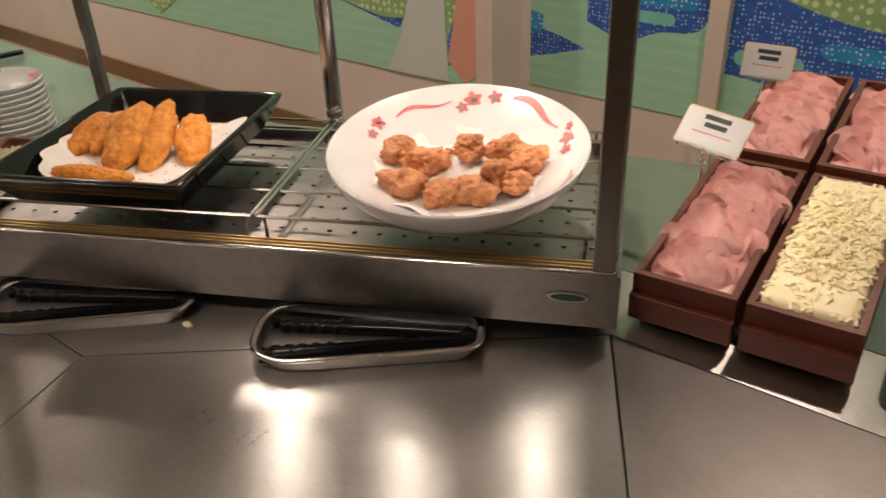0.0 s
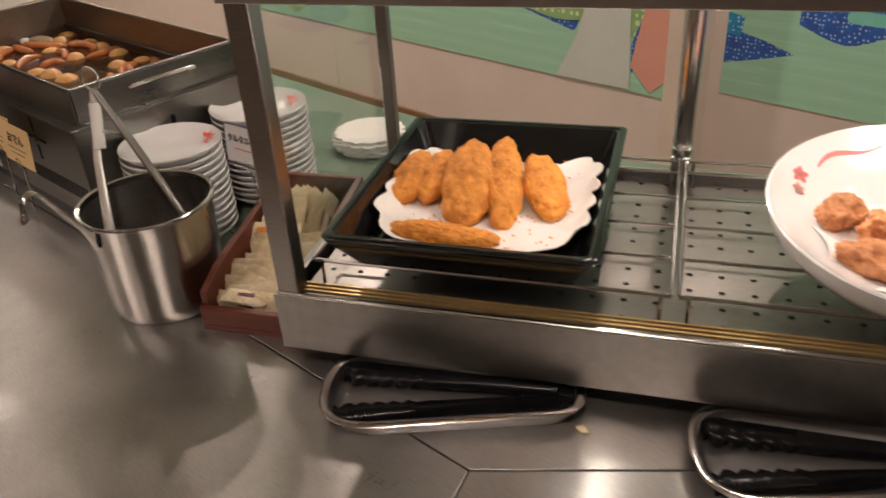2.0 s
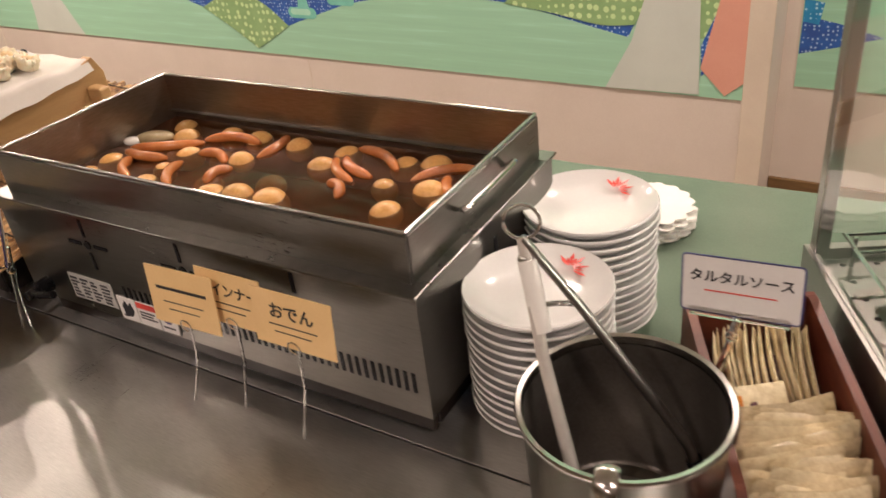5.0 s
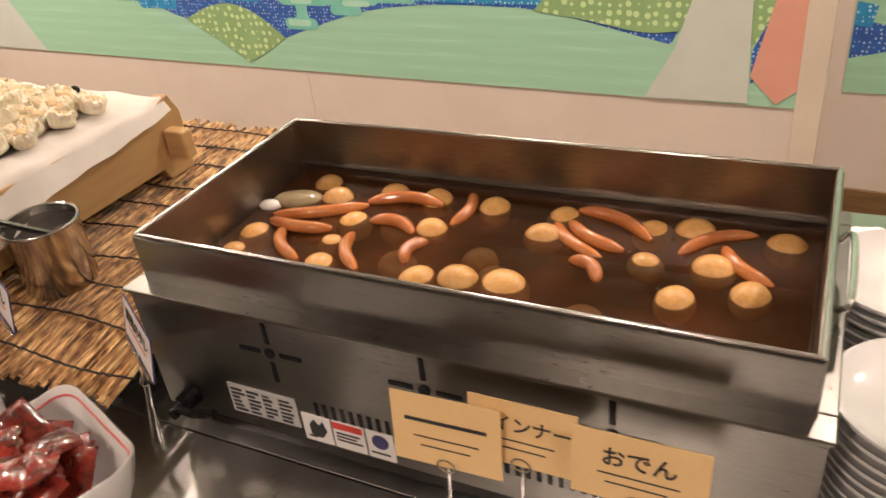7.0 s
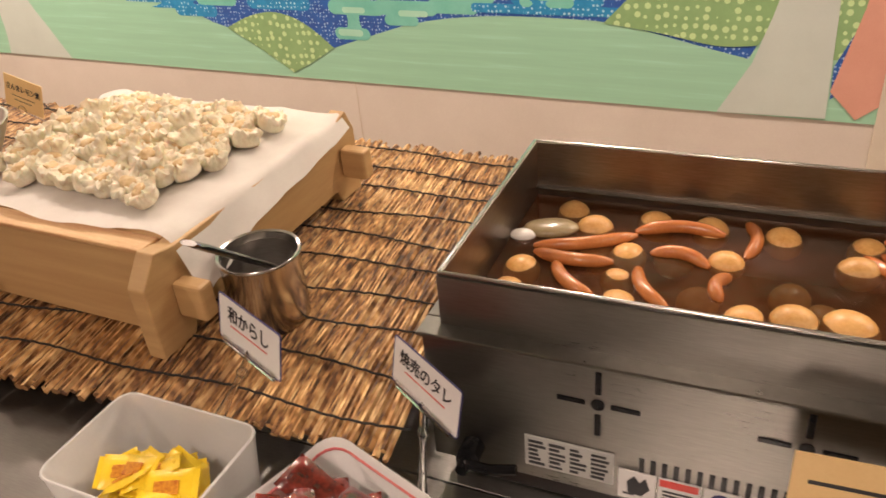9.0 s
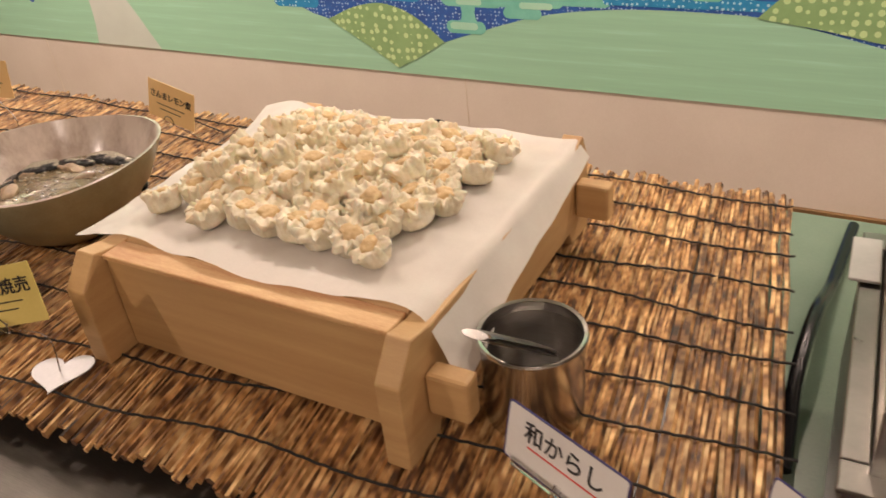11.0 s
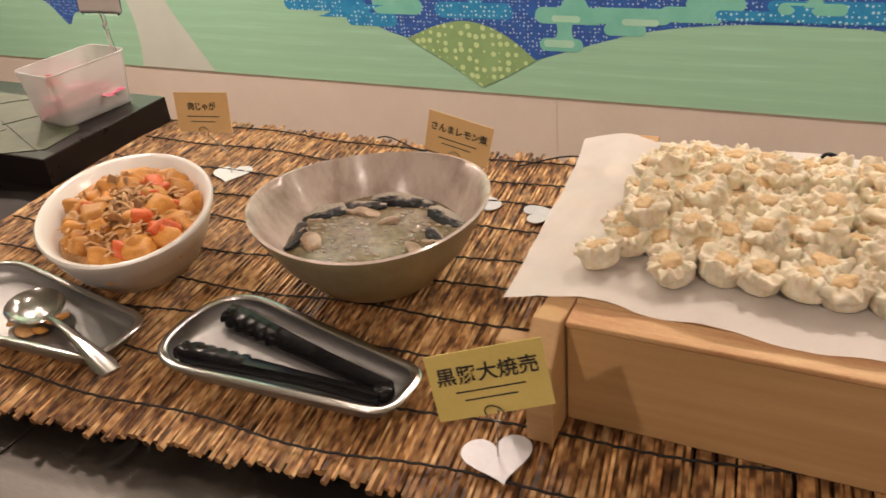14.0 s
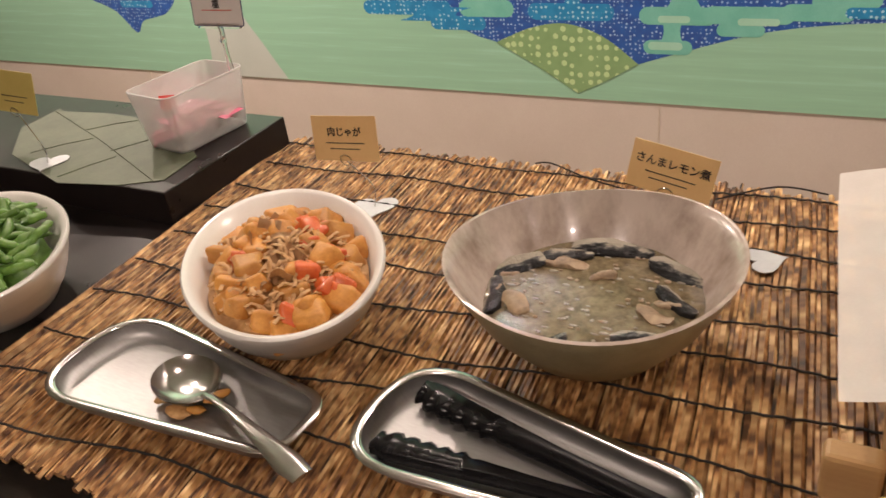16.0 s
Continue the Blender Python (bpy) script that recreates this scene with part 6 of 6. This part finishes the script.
def pile(centre, w, d, n, size, mat, name, label, group, seed, turn=0.0, rise=0.02, ink=None):
    rnd = random.Random(seed)
    me = [part("p", packet(size[0], size[1], size[2], seed + k), mat, None, smooth=True) for k in range(3)]
    datas = [o.data for o in me]
    for o in me:
        bpy.data.objects.remove(o)
    for k in range(n):
        x, y = rnd.uniform(-w, w), rnd.uniform(-d, d)
        ob = new(name, datas[k % 3])
        ob.matrix_basis = pose(*centre, 0, 0, turn) @ pose(x, y, 0.006 + rise * k / n + rnd.uniform(0, 0.006), rnd.uniform(-25, 25), rnd.uniform(-25, 25), rnd.uniform(0, 180))
        tagged(ob, label, "sachet", group)
        if ink:
            for s in (1, -1):
                part("print_mark", box(-0.012, -0.008, s * size[2] * 0.5 - 0.0016, 0.011, 0.005, s * size[2] * 0.5 + 0.0007, 0.0005), ink, ob)
            for e in (-1, 1):
                part("crimp", box(e * (size[0] / 2 + 0.002) - 0.003, -size[1] * 0.45, -0.0004, e * (size[0] / 2 + 0.002) + 0.003, size[1] * 0.45, 0.0008), mat, ob)


soft_tub((-2.634, 0.704, TOP), 1, 0.168, 0.122, 0.106, "frosted plastic tub of yellow mustard sachets")
pile((-2.634, 0.700, TOP + 0.030), 0.040, 0.014, 26, (0.046, 0.036, 0.010), M_YELLOWPK, "mustard_sachet", "shiny yellow mustard sachet in a tub", "mustard sachets", 7, 1, 0.048, M_MUSTARDINK)
SQ = 0.086
sbowl = thing("square_bowl", (-2.440, 0.694, TOP), -18, "small white squarish bowl with a pink line", "bowl")
out = round_poly([(-SQ, -SQ), (SQ, -SQ), (SQ, SQ), (-SQ, SQ)], 0.034, 6)
part("bowl_body", loft([[(x, y, z * 1.22 + (0.010 * (abs(x) * abs(y)) / 0.0035 if z > 0.03 else 0)) for x, y in scaled(out, q)] for q, z in ((0.036, 0.0), (0.034, 0.003), (0.010, 0.036), (0.0, 0.062), (0.0022, 0.064), (0.005, 0.062), (0.015, 0.036), (0.04, 0.007), (0.06, 0.006))]), M_PORCELAIN, sbowl, smooth=True)
ln = [(x, y, 0.0715 + 0.009 * abs(x) * abs(y) / 0.0035) for x, y in scaled(out, 0.0075)]
part("printed_line", tube(ln + ln[:1], 0.0014, 5), M_PINKPRINT, sbowl)
pile((-2.440, 0.694, TOP + 0.052), 0.042, 0.042, 34, (0.052, 0.036, 0.012), M_SAUCEPK, "sauce_sachet_dark", "glossy dark red soy sauce sachet in a bowl", "soy sauce sachets", 17, -18, 0.044)
label_card((-2.610, 0.772, 0.945), (-2.588, 0.818, 1.020), -22, 0.112, 0.050, M_CARDW, "white food label on a clear clip above a tub", "和からし", 1, 0, 12, "clip", red=True, edge=M_NAVY, size=0.019)
label_card((-2.420, 0.820, TOP), (-2.410, 0.838, 0.992), -30, 0.108, 0.050, M_CARDW, "white food label on a clear stand by the cooker", "焼売のタレ", 1, 0, 12, "clip", red=True, edge=M_NAVY, size=0.017)
hose = part("gas_hose", tube(curve_line([(-2.455, 1.02, TOP + 0.02), (-2.462, 1.12, TOP + 0.05), (-2.458, 1.22, TOP + 0.06), (-2.45, 1.34, TOP + 0.02), (-2.44, 1.50, TOP + 0.012)]), 0.0075, 10), M_BLACK, smooth=True)
tagged(hose, "black rubber gas hose beside the cooker", "hose")

# ---- bowls on the mat ----
fb = thing("stoneware_bowl", (-3.388, 1.030, MAT_Z), 0, "grey marbled stoneware bowl of simmered fish", "bowl")
fprof = [(0.058, 0.0), (0.062, 0.003), (0.085, 0.018), (0.118, 0.056), (0.139, 0.094), (0.1455, 0.107), (0.1465, 0.110)]
iprof = [(0.1465, 0.110), (0.1425, 0.1105), (0.134, 0.094), (0.112, 0.056), (0.080, 0.022), (0.05, 0.010), (0.01, 0.008)]
lip_wave = lambda a, k: (0.003 * math.sin(2 * a + 1.0) * k / 6, 0.005 * math.sin(2 * a + 0.6) * k / 6)
wave_in = lambda a, k: (0.003 * math.sin(2 * a + 1.0) * (6 - k) / 6, 0.005 * math.sin(2 * a + 0.6) * (6 - k) / 6)
ob = part("outer_wall", lathe(fprof, 72, wave=lip_wave), M_STONEOUT, fb, "khaki glazed outside", smooth=True)
part("inner_wall", lathe(iprof, 72, wave=wave_in), M_MARBLE, fb, smooth=True)
for o in (ob,):
    bm = bmesh.new()
    bm.from_mesh(o.data)
    bm.faces.ensure_lookup_table()
    bmesh.ops.delete(bm, geom=[bm.faces[-1]], context="FACES_ONLY")
    bm.to_mesh(o.data)
    bm.free()
iw = bpy.data.objects["inner_wall"].data
bm = bmesh.new()
bm.from_mesh(iw)
bm.faces.ensure_lookup_table()
bmesh.ops.delete(bm, geom=[bm.faces[-2]], context="FACES_ONLY")
bm.to_mesh(iw)
bm.free()
fb.matrix_basis = fb.matrix_basis @ Matrix.Diagonal((0.968, 0.968, 1, 1))
soup = part("fish_broth", lathe([(0.02, 0.0), (0.1085, 0.0), (0.109, 0.0006), (0.06, 0.0012), (0.01, 0.0012)], 48), M_SOUP, None, smooth=True)
soup.matrix_basis = pose(-3.388, 1.030, MAT_Z + 0.0565)
tagged(soup, "cloudy brown broth in the stoneware bowl", "broth")
rf = random.Random(8)


def slab(a, b, h, seed):
    """A flat torn piece with an uneven outline."""
    bm = bmesh.new()
    bmesh.ops.create_cube(bm, size=2.0)
    bmesh.ops.subdivide_edges(bm, edges=list(bm.edges), cuts=5, use_grid_fill=True)
    o = Vector((seed * 1.7, seed * 0.9, 0))
    for v in bm.verts:
        x, y, z = v.co
        ends = 1 - 0.30 * x * x
        p = Vector((a * x * (1 - 0.10 * y * y), b * y * ends, h * z * (1 - 0.45 * y * y) * (1 - 0.3 * x * x)))
        n = noise.noise_vector(p * 90 + o)
        v.co = p + Vector((n.x * 0.004, n.y * 0.004, n.z * 0.0022)) + Vector((0, 0.004 * math.sin(x * 1.5 + seed), 0.002 * math.sin(x * 2 + seed)))
    return bm


FM = pose(-3.388, 1.030, MAT_Z + 0.0585, 0, 0, 31)
for k, (x, y, turn, L, w, roll, skin) in enumerate(((-0.066, 0.066, 6, 0.046, 0.015, 24, 1), (-0.018, 0.074, -12, 0.048, 0.014, -6, 1), (0.038, 0.072, -22, 0.056, 0.015, 22, 1), (0.088, 0.014, -48, 0.044, 0.015, 26, 1),
                                                    (0.074, -0.028, -62, 0.034, 0.012, -10, 1), (-0.094, 0.022, 72, 0.040, 0.012, -14, 1), (-0.076, 0.004, -68, 0.036, 0.011, 6, 0), (-0.008, 0.060, -8, 0.030, 0.010, 0, 0),
                                                    (0.048, -0.044, -34, 0.032, 0.009, 0, 0), (0.030, -0.078, -8, 0.040, 0.010, 4, 1), (-0.060, -0.062, 20, 0.034, 0.009, 0, 1), (0.018, 0.028, -30, 0.022, 0.006, 0, 0))):
    th = thing("fish_piece", (0, 0, 0), 0, "simmered saury piece, blue-black back and silver belly, in broth", "fish", "fish in the bowl")
    th.matrix_basis = FM @ pose(x * 1.04, y * 1.04, -0.0005, roll, 0, turn)
    if skin:
        part("skin", slab(L * 0.80, w * 0.80, 0.0050, k), M_FISHSKIN, th, smooth=True)
        part("flesh", slab(L * 0.50, w * 0.45, 0.0050, k + 40), M_FISHFLESH, th, "pale flesh on the cut side", smooth=True, loc=(0.002, -w * 0.70, -0.0030))
    else:
        part("flesh", slab(L * 0.58, w, 0.0050, k + 40), M_FISHFLESH, th, smooth=True)
bits = bmesh.new()
for k in range(34):
    a, r = rf.uniform(0, 6.28), 0.095 * math.sqrt(rf.random())
    blob((rf.uniform(0.002, 0.005), rf.uniform(0.0015, 0.003), 0.0015), 0.4, 200, k, 1, bits, (-3.388 + r * math.cos(a), 1.030 + r * math.sin(a), MAT_Z + 0.0580))
dark = bmesh.new()
for k in range(110):
    a, r = rf.uniform(0, 6.28), 0.102 * math.sqrt(rf.random())
    blob((rf.uniform(0.0015, 0.006), rf.uniform(0.001, 0.0025), 0.0014), 0.4, 200, k, 1, dark, (-3.388 + r * math.cos(a), 1.030 + r * math.sin(a), MAT_Z + 0.0578))
tagged(part("skin_flecks", dark, M_FISHSKIN), "dark flecks of fish skin in the broth", "flakes", "", "stuff")
tagged(part("broth_bits", bits, M_FISHFLESH), "pale flakes floating in the fish broth", "flakes", "", "stuff")


def oval_bowl(loc, turn, label):
    th = thing("oval_bowl", loc, turn, label, "bowl", "white oval bowls")
    bm = bmesh.new()
    rows = [(0.082, 0.074, 0.0), (0.086, 0.077, 0.003), (0.108, 0.090, 0.022), (0.111, 0.0925, 0.024), (0.124, 0.099, 0.038), (0.127, 0.1015, 0.040), (0.142, 0.107, 0.056), (0.145, 0.109, 0.058), (0.158, 0.114, 0.074), (0.166, 0.1185, 0.082), (0.1685, 0.1195, 0.087), (0.166, 0.117, 0.0895), (0.158, 0.110, 0.087), (0.145, 0.101, 0.066), (0.11, 0.085, 0.03), (0.07, 0.06, 0.01), (0.01, 0.01, 0.008)]
    part("bowl_body", loft([[(0.985 * a * math.cos(t), 0.94 * b * math.sin(t), z) for t in np.linspace(0, 2 * math.pi, 64, endpoint=False)] for a, b, z in rows], bm), M_MELAMINE, th, smooth=True)
    return th


NB = (-3.722, 0.966, MAT_Z)
NT = 135
oval_bowl(NB, NT, "white ribbed oval bowl heaped with meat and potato stew")


def chunk(seed, r):
    rnd = random.Random(seed)
    bm = bmesh.new()
    bmesh.ops.create_cube(bm, size=2.0)
    for v in bm.verts:
        v.co = Vector((v.co.x * r * rnd.uniform(0.65, 1.05), v.co.y * r * rnd.uniform(0.6, 0.95), v.co.z * r * rnd.uniform(0.5, 0.8)))
    bmesh.ops.bevel(bm, geom=list(bm.edges), offset=r * 0.36, segments=3, affect="EDGES", profile=0.5)
    for v in bm.verts:
        v.co *= 1 + 0.34 * noise.noise(v.co * (1.3 / r) + Vector((seed * 0.37, 0, 0)))
    return bm


NM = pose(*NB, 0, 0, NT)
def heap_z(u, v):
    return 0.065 + 0.022 * max(0.0, 1 - u * u - v * v)


bed = part("stew_bed", loft([[(a * math.cos(t), b * math.sin(t), z + 0.004 * noise.noise((30 * a * math.cos(t), 30 * a * math.sin(t), 1.0)) + 0.003 * math.sin(t * 9 + a * 200)) for t in np.linspace(0, 2 * math.pi, 40, endpoint=False)] for a, b, z in ((0.08, 0.06, 0.02), (0.146, 0.102, 0.068), (0.149, 0.105, 0.073), (0.12, 0.086, 0.082), (0.06, 0.045, 0.099), (0.01, 0.01, 0.103))]), M_ONION, None, smooth=True)
bed.matrix_basis = NM @ pose(0, 0, -0.016) @ Matrix.Diagonal((0.90, 0.86, 1, 1))
tagged(bed, "brown meat and onion stew filling the oval bowl", "stew")
rn = random.Random(14)
laid = []
for nm, mat, cat, lab, n, rr in (("potato_chunk", M_POTATO, "potato", "soft golden simmered potato chunk in the stew", 40, (0.0165, 0.0225)), ("carrot_chunk", M_CARROT, "carrot", "orange simmered carrot chunk in the stew", 17, (0.011, 0.0165)), ("meat_slice", M_MEAT, "meat", "thin brown simmered meat slice in the stew", 22, (0.013, 0.019))):
    for k in range(n):
        a = rn.uniform(0, 2 * math.pi)
        q = math.sqrt(rn.uniform(0.22 if nm != "meat_slice" else 0.0, 0.99 if nm != "meat_slice" else 0.7))
        u, v = q * math.cos(a), q * math.sin(a)
        for again in range(60):
            if nm == "meat_slice" or all(math.hypot(u - p[0], (v - p[1]) * 0.72) > 0.235 for p in laid):
                break
            a, q = rn.uniform(0, 2 * math.pi), math.sqrt(rn.uniform(0.16, 0.99))
            u, v = q * math.cos(a), q * math.sin(a)
        laid.append((u, v))
        r = rn.uniform(*rr)
        bm = chunk(rn.randint(0, 9999), r) if nm != "meat_slice" else sheet(8, 6, lambda s, t, r=r, k=k: Vector(((s - 0.5) * 2.6 * r, (t - 0.5) * 1.6 * r, 0.004 * math.sin(s * 7 + k) + 0.003 * math.cos(t * 6 + k))), thick=0.0016)
        ob = part(nm, bm, mat, smooth=True)
        ob.matrix_basis = NM @ pose(u * 0.120, v * 0.079, heap_z(u, v) + (0.004 if nm == "carrot_chunk" else 0.0) + rn.uniform(-0.003, 0.006), rn.uniform(-40, 40), rn.uniform(-40, 40), rn.uniform(0, 180))
        tagged(ob, lab, cat, cat + " pieces in the stew")
bm = bmesh.new()
for k in range(300):
    a, q = rn.uniform(0, 6.28), math.sqrt(rn.uniform(0, 0.85))
    u, v = q * math.cos(a), q * math.sin(a)
    o = NM @ Vector((u * 0.125, v * 0.085, heap_z(u, v) + rn.uniform(0.0, 0.011)))
    b, L = rn.uniform(0, 6.28), rn.uniform(0.012, 0.026)
    tube([o + Vector((math.cos(b + s * 0.7) * L * s * 0.8, math.sin(b + s * 0.7) * L * s * 0.8, 0.004 * math.sin(s * 3))) for s in (-0.8, -0.4, 0, 0.4, 0.8)], 0.0024, 6, bm, flat=0.45)
tagged(part("onion_strands", bm, M_ONION, None, smooth=True), "translucent brown onion strands over the stew", "onion", "", "stuff")

EB = (-4.143, 0.874, MAT_Z - 0.0065)
oval_bowl(EB, 146, "white ribbed oval bowl full of green edamame pods")
ebed = part("edamame_bed", blob((0.112, 0.076, 0.034), 0.15, 30, 2, 4), M_POD, None, smooth=True)
ebed.matrix_basis = pose(EB[0], EB[1], EB[2] + 0.048, 0, 0, 146)
tagged(ebed, "heap of green edamame pods in the bowl", "edamame")
pods = []
for s in range(3):
    pts = [((u - 0.5) * 0.055, 0.006 * math.sin(math.pi * u), 0) for u in np.linspace(0, 1, 13)]
    tp = [0.15, 0.5, 0.85, 1.05, 0.9, 1.0, 1.15, 0.95, 0.95, 1.05, 0.8, 0.45, 0.1]
    p = part("pod", tube(pts, 0.0072, 8, taper=tp[s:] + tp[:0] + [0.1] * s, flat=0.7), M_POD, None, smooth=True)
    pods.append(p.data)
    bpy.data.objects.remove(p)
re = random.Random(41)
for k in range(85):
    a, q = re.uniform(0, 6.28), math.sqrt(re.uniform(0, 0.95))
    u, v = q * math.cos(a), q * math.sin(a)
    ob = new("edamame_pod", pods[k % 3])
    ob.matrix_basis = pose(*EB, 0, 0, 146) @ pose(u * 0.120, v * 0.078, 0.082 + 0.022 * (1 - q * q) + re.uniform(-0.004, 0.006), re.uniform(-25, 25), re.uniform(-25, 25), re.uniform(0, 360))
    tagged(ob, "green boiled edamame pod in a white bowl", "edamame", "edamame pods in the bowl")

# ---- trays on the mat ----
tong_tray((-3.392, 0.839, MAT_Z + 0.0028), -5, "tapered steel tray with black tongs on the reed mat", L=0.302, w1=0.152, w2=0.066, depth=0.020)
tongs((-3.390, 0.837, MAT_Z + 0.009), -6, "black scalloped serving tongs in a steel tray", L=0.25)
tong_tray((-3.749, 0.807, MAT_Z + 0.0028), -3, "tapered steel tray with a spoon on the reed mat", L=0.320, w1=0.152, w2=0.078, depth=0.020)
spoon = thing("serving_spoon", (-3.749, 0.814, MAT_Z + 0.016), -19, "steel serving spoon lying across a steel tray", "spoon")
part("spoon_bowl", loft([[(0.045 * k * math.cos(t), 0.034 * k * math.sin(t), z) for t in np.linspace(0, 2 * math.pi, 36, endpoint=False)] for k, z in ((0.2, -0.0075), (0.6, -0.005), (0.9, 0.002), (1.0, 0.0065), (0.985, 0.0075), (0.88, 0.003), (0.6, -0.0035), (0.15, -0.006))]), M_CHROME, spoon, smooth=True)
part("handle", tube([(0.037, 0, 0.0065), (0.060, 0, 0.013), (0.10, 0, 0.018), (0.15, 0, 0.016), (0.19, 0, 0.013), (0.212, 0, 0.012)], 0.0085, 10, taper=[0.6, 0.5, 0.6, 1.0, 1.55, 1.2], flat=0.26), M_CHROME, spoon, smooth=True)
for k, (x, y, s) in enumerate(((-3.735, 0.782, 0.016), (-3.72, 0.792, 0.011), (-3.765, 0.790, 0.008), (-3.700, 0.805, 0.013))):
    ob = part("stew_scrap", blob((s, s * 0.5, 0.004), 0.4, 120, k, 3), M_POTATO if k % 2 else M_ONION, smooth=True)
    ob.matrix_basis = pose(x, y, MAT_Z + (0.009 if k < 3 else 0.021), 0, 0, 20 * k)
    tagged(ob, "small scrap of brown stew on a steel tray", "food scrap", "stew scraps")

# ---- labels on the mat ----
label_card((-3.343, 1.240, MAT_Z), (-3.356, 1.218, 1.050), -4, 0.098, 0.056, M_CARDO, "orange food label on a heart-shaped silver base", "さんまレモン煮", 2, -9.5, 10, "heart", 200, size=0.0125)
label_card((-3.775, 1.225, MAT_Z), (-3.810, 1.232, 1.043), 2, 0.106, 0.064, M_CARDO, "orange food label standing on a silver heart", "肉じゃが", 2, 3, 10, "heart", 20, size=0.0140)
label_card((-3.137, 0.797, MAT_Z), (-3.124, 0.764, 1.064), 20, 0.094, 0.058, M_CARDY, "yellow food label with black heading on a silver heart", "黒豚大焼売", 2, 10, 14, "heart", 30, size=0.0165)
hb = thing("heart_plate", (-3.250, 1.232, MAT_Z + 0.001), 120, "silver heart-shaped label base on the mat", "label base")
part("plate", heart(0.026), M_MIRROR, hb)

# ---- black stand with tub and leaf ----
setting(part("black_stand", box(-5.6, 1.105, MAT_Z - 0.0065, -4.055, 1.395, 0.990, 0.0025), M_BLACKLAC), "low black lacquered display stand", "display stand")
lf = thing("leaf_mat", (-4.30, 1.21, 0.9903), 0, "dull green leaf-patterned mat on the black stand", "mat")
LP = [(-0.153, -0.063), (0.038, -0.125), (0.150, -0.105), (0.214, -0.072), (0.205, 0.010), (0.10, 0.085), (-0.046, 0.121), (-0.13, 0.126), (-0.235, 0.115), (-0.256, 0.124), (-0.25, 0.03)]
part("leaf", prism(LP, 0.0, 0.0012), M_LEAF, lf)
for a, b in (((-0.25, 0.11), (0.2, -0.08)), ((-0.1, 0.05), (-0.02, 0.115)), ((-0.05, 0.025), (-0.12, -0.05)), ((0.03, -0.01), (0.1, 0.08)), ((0.06, -0.025), (0.02, -0.11))):
    part("vein", tube([(a[0], a[1], 0.0015), ((a[0] + b[0]) / 2, (a[1] + b[1]) / 2 + 0.006, 0.0017), (b[0], b[1], 0.0015)], 0.0009, 5), M_LEAF, lf)
soft_tub((-4.155, 1.295, 0.9915), 82, 0.165, 0.108, 0.096, "frosted plastic tub of pink salt sachets on the stand")
pile((-4.155, 1.295, 0.998), 0.048, 0.026, 20, (0.06, 0.036, 0.010), M_PINKPK, "salt_sachet", "pink and white salt sachet in a tub", "salt sachets", 27, 82, 0.028)
rd_tag = part("red_tag", packet(0.03, 0.022, 0.003, 4), M_REDPRINT, None, smooth=True)
rd_tag.matrix_basis = pose(-4.17, 1.262, 1.060, 70, 0, 20)
tagged(rd_tag, "small red packet corner in the tub", "packet")
label_card((-4.120, 1.368, 1.06), (-4.100, 1.350, 1.190), 2, 0.100, 0.060, M_CARDW, "white food label on a clear clip over the tub", "塩", 1, 0, 8, "clip", red=True, edge=M_NAVY, size=0.015, ty=0.05)
label_card((-4.345, 1.135, 0.9915), (-4.455, 1.195, 1.085), 8, 0.092, 0.072, M_CARDY, "yellow food label standing on a silver heart", "", 2, -6, 10, "heart", 30)
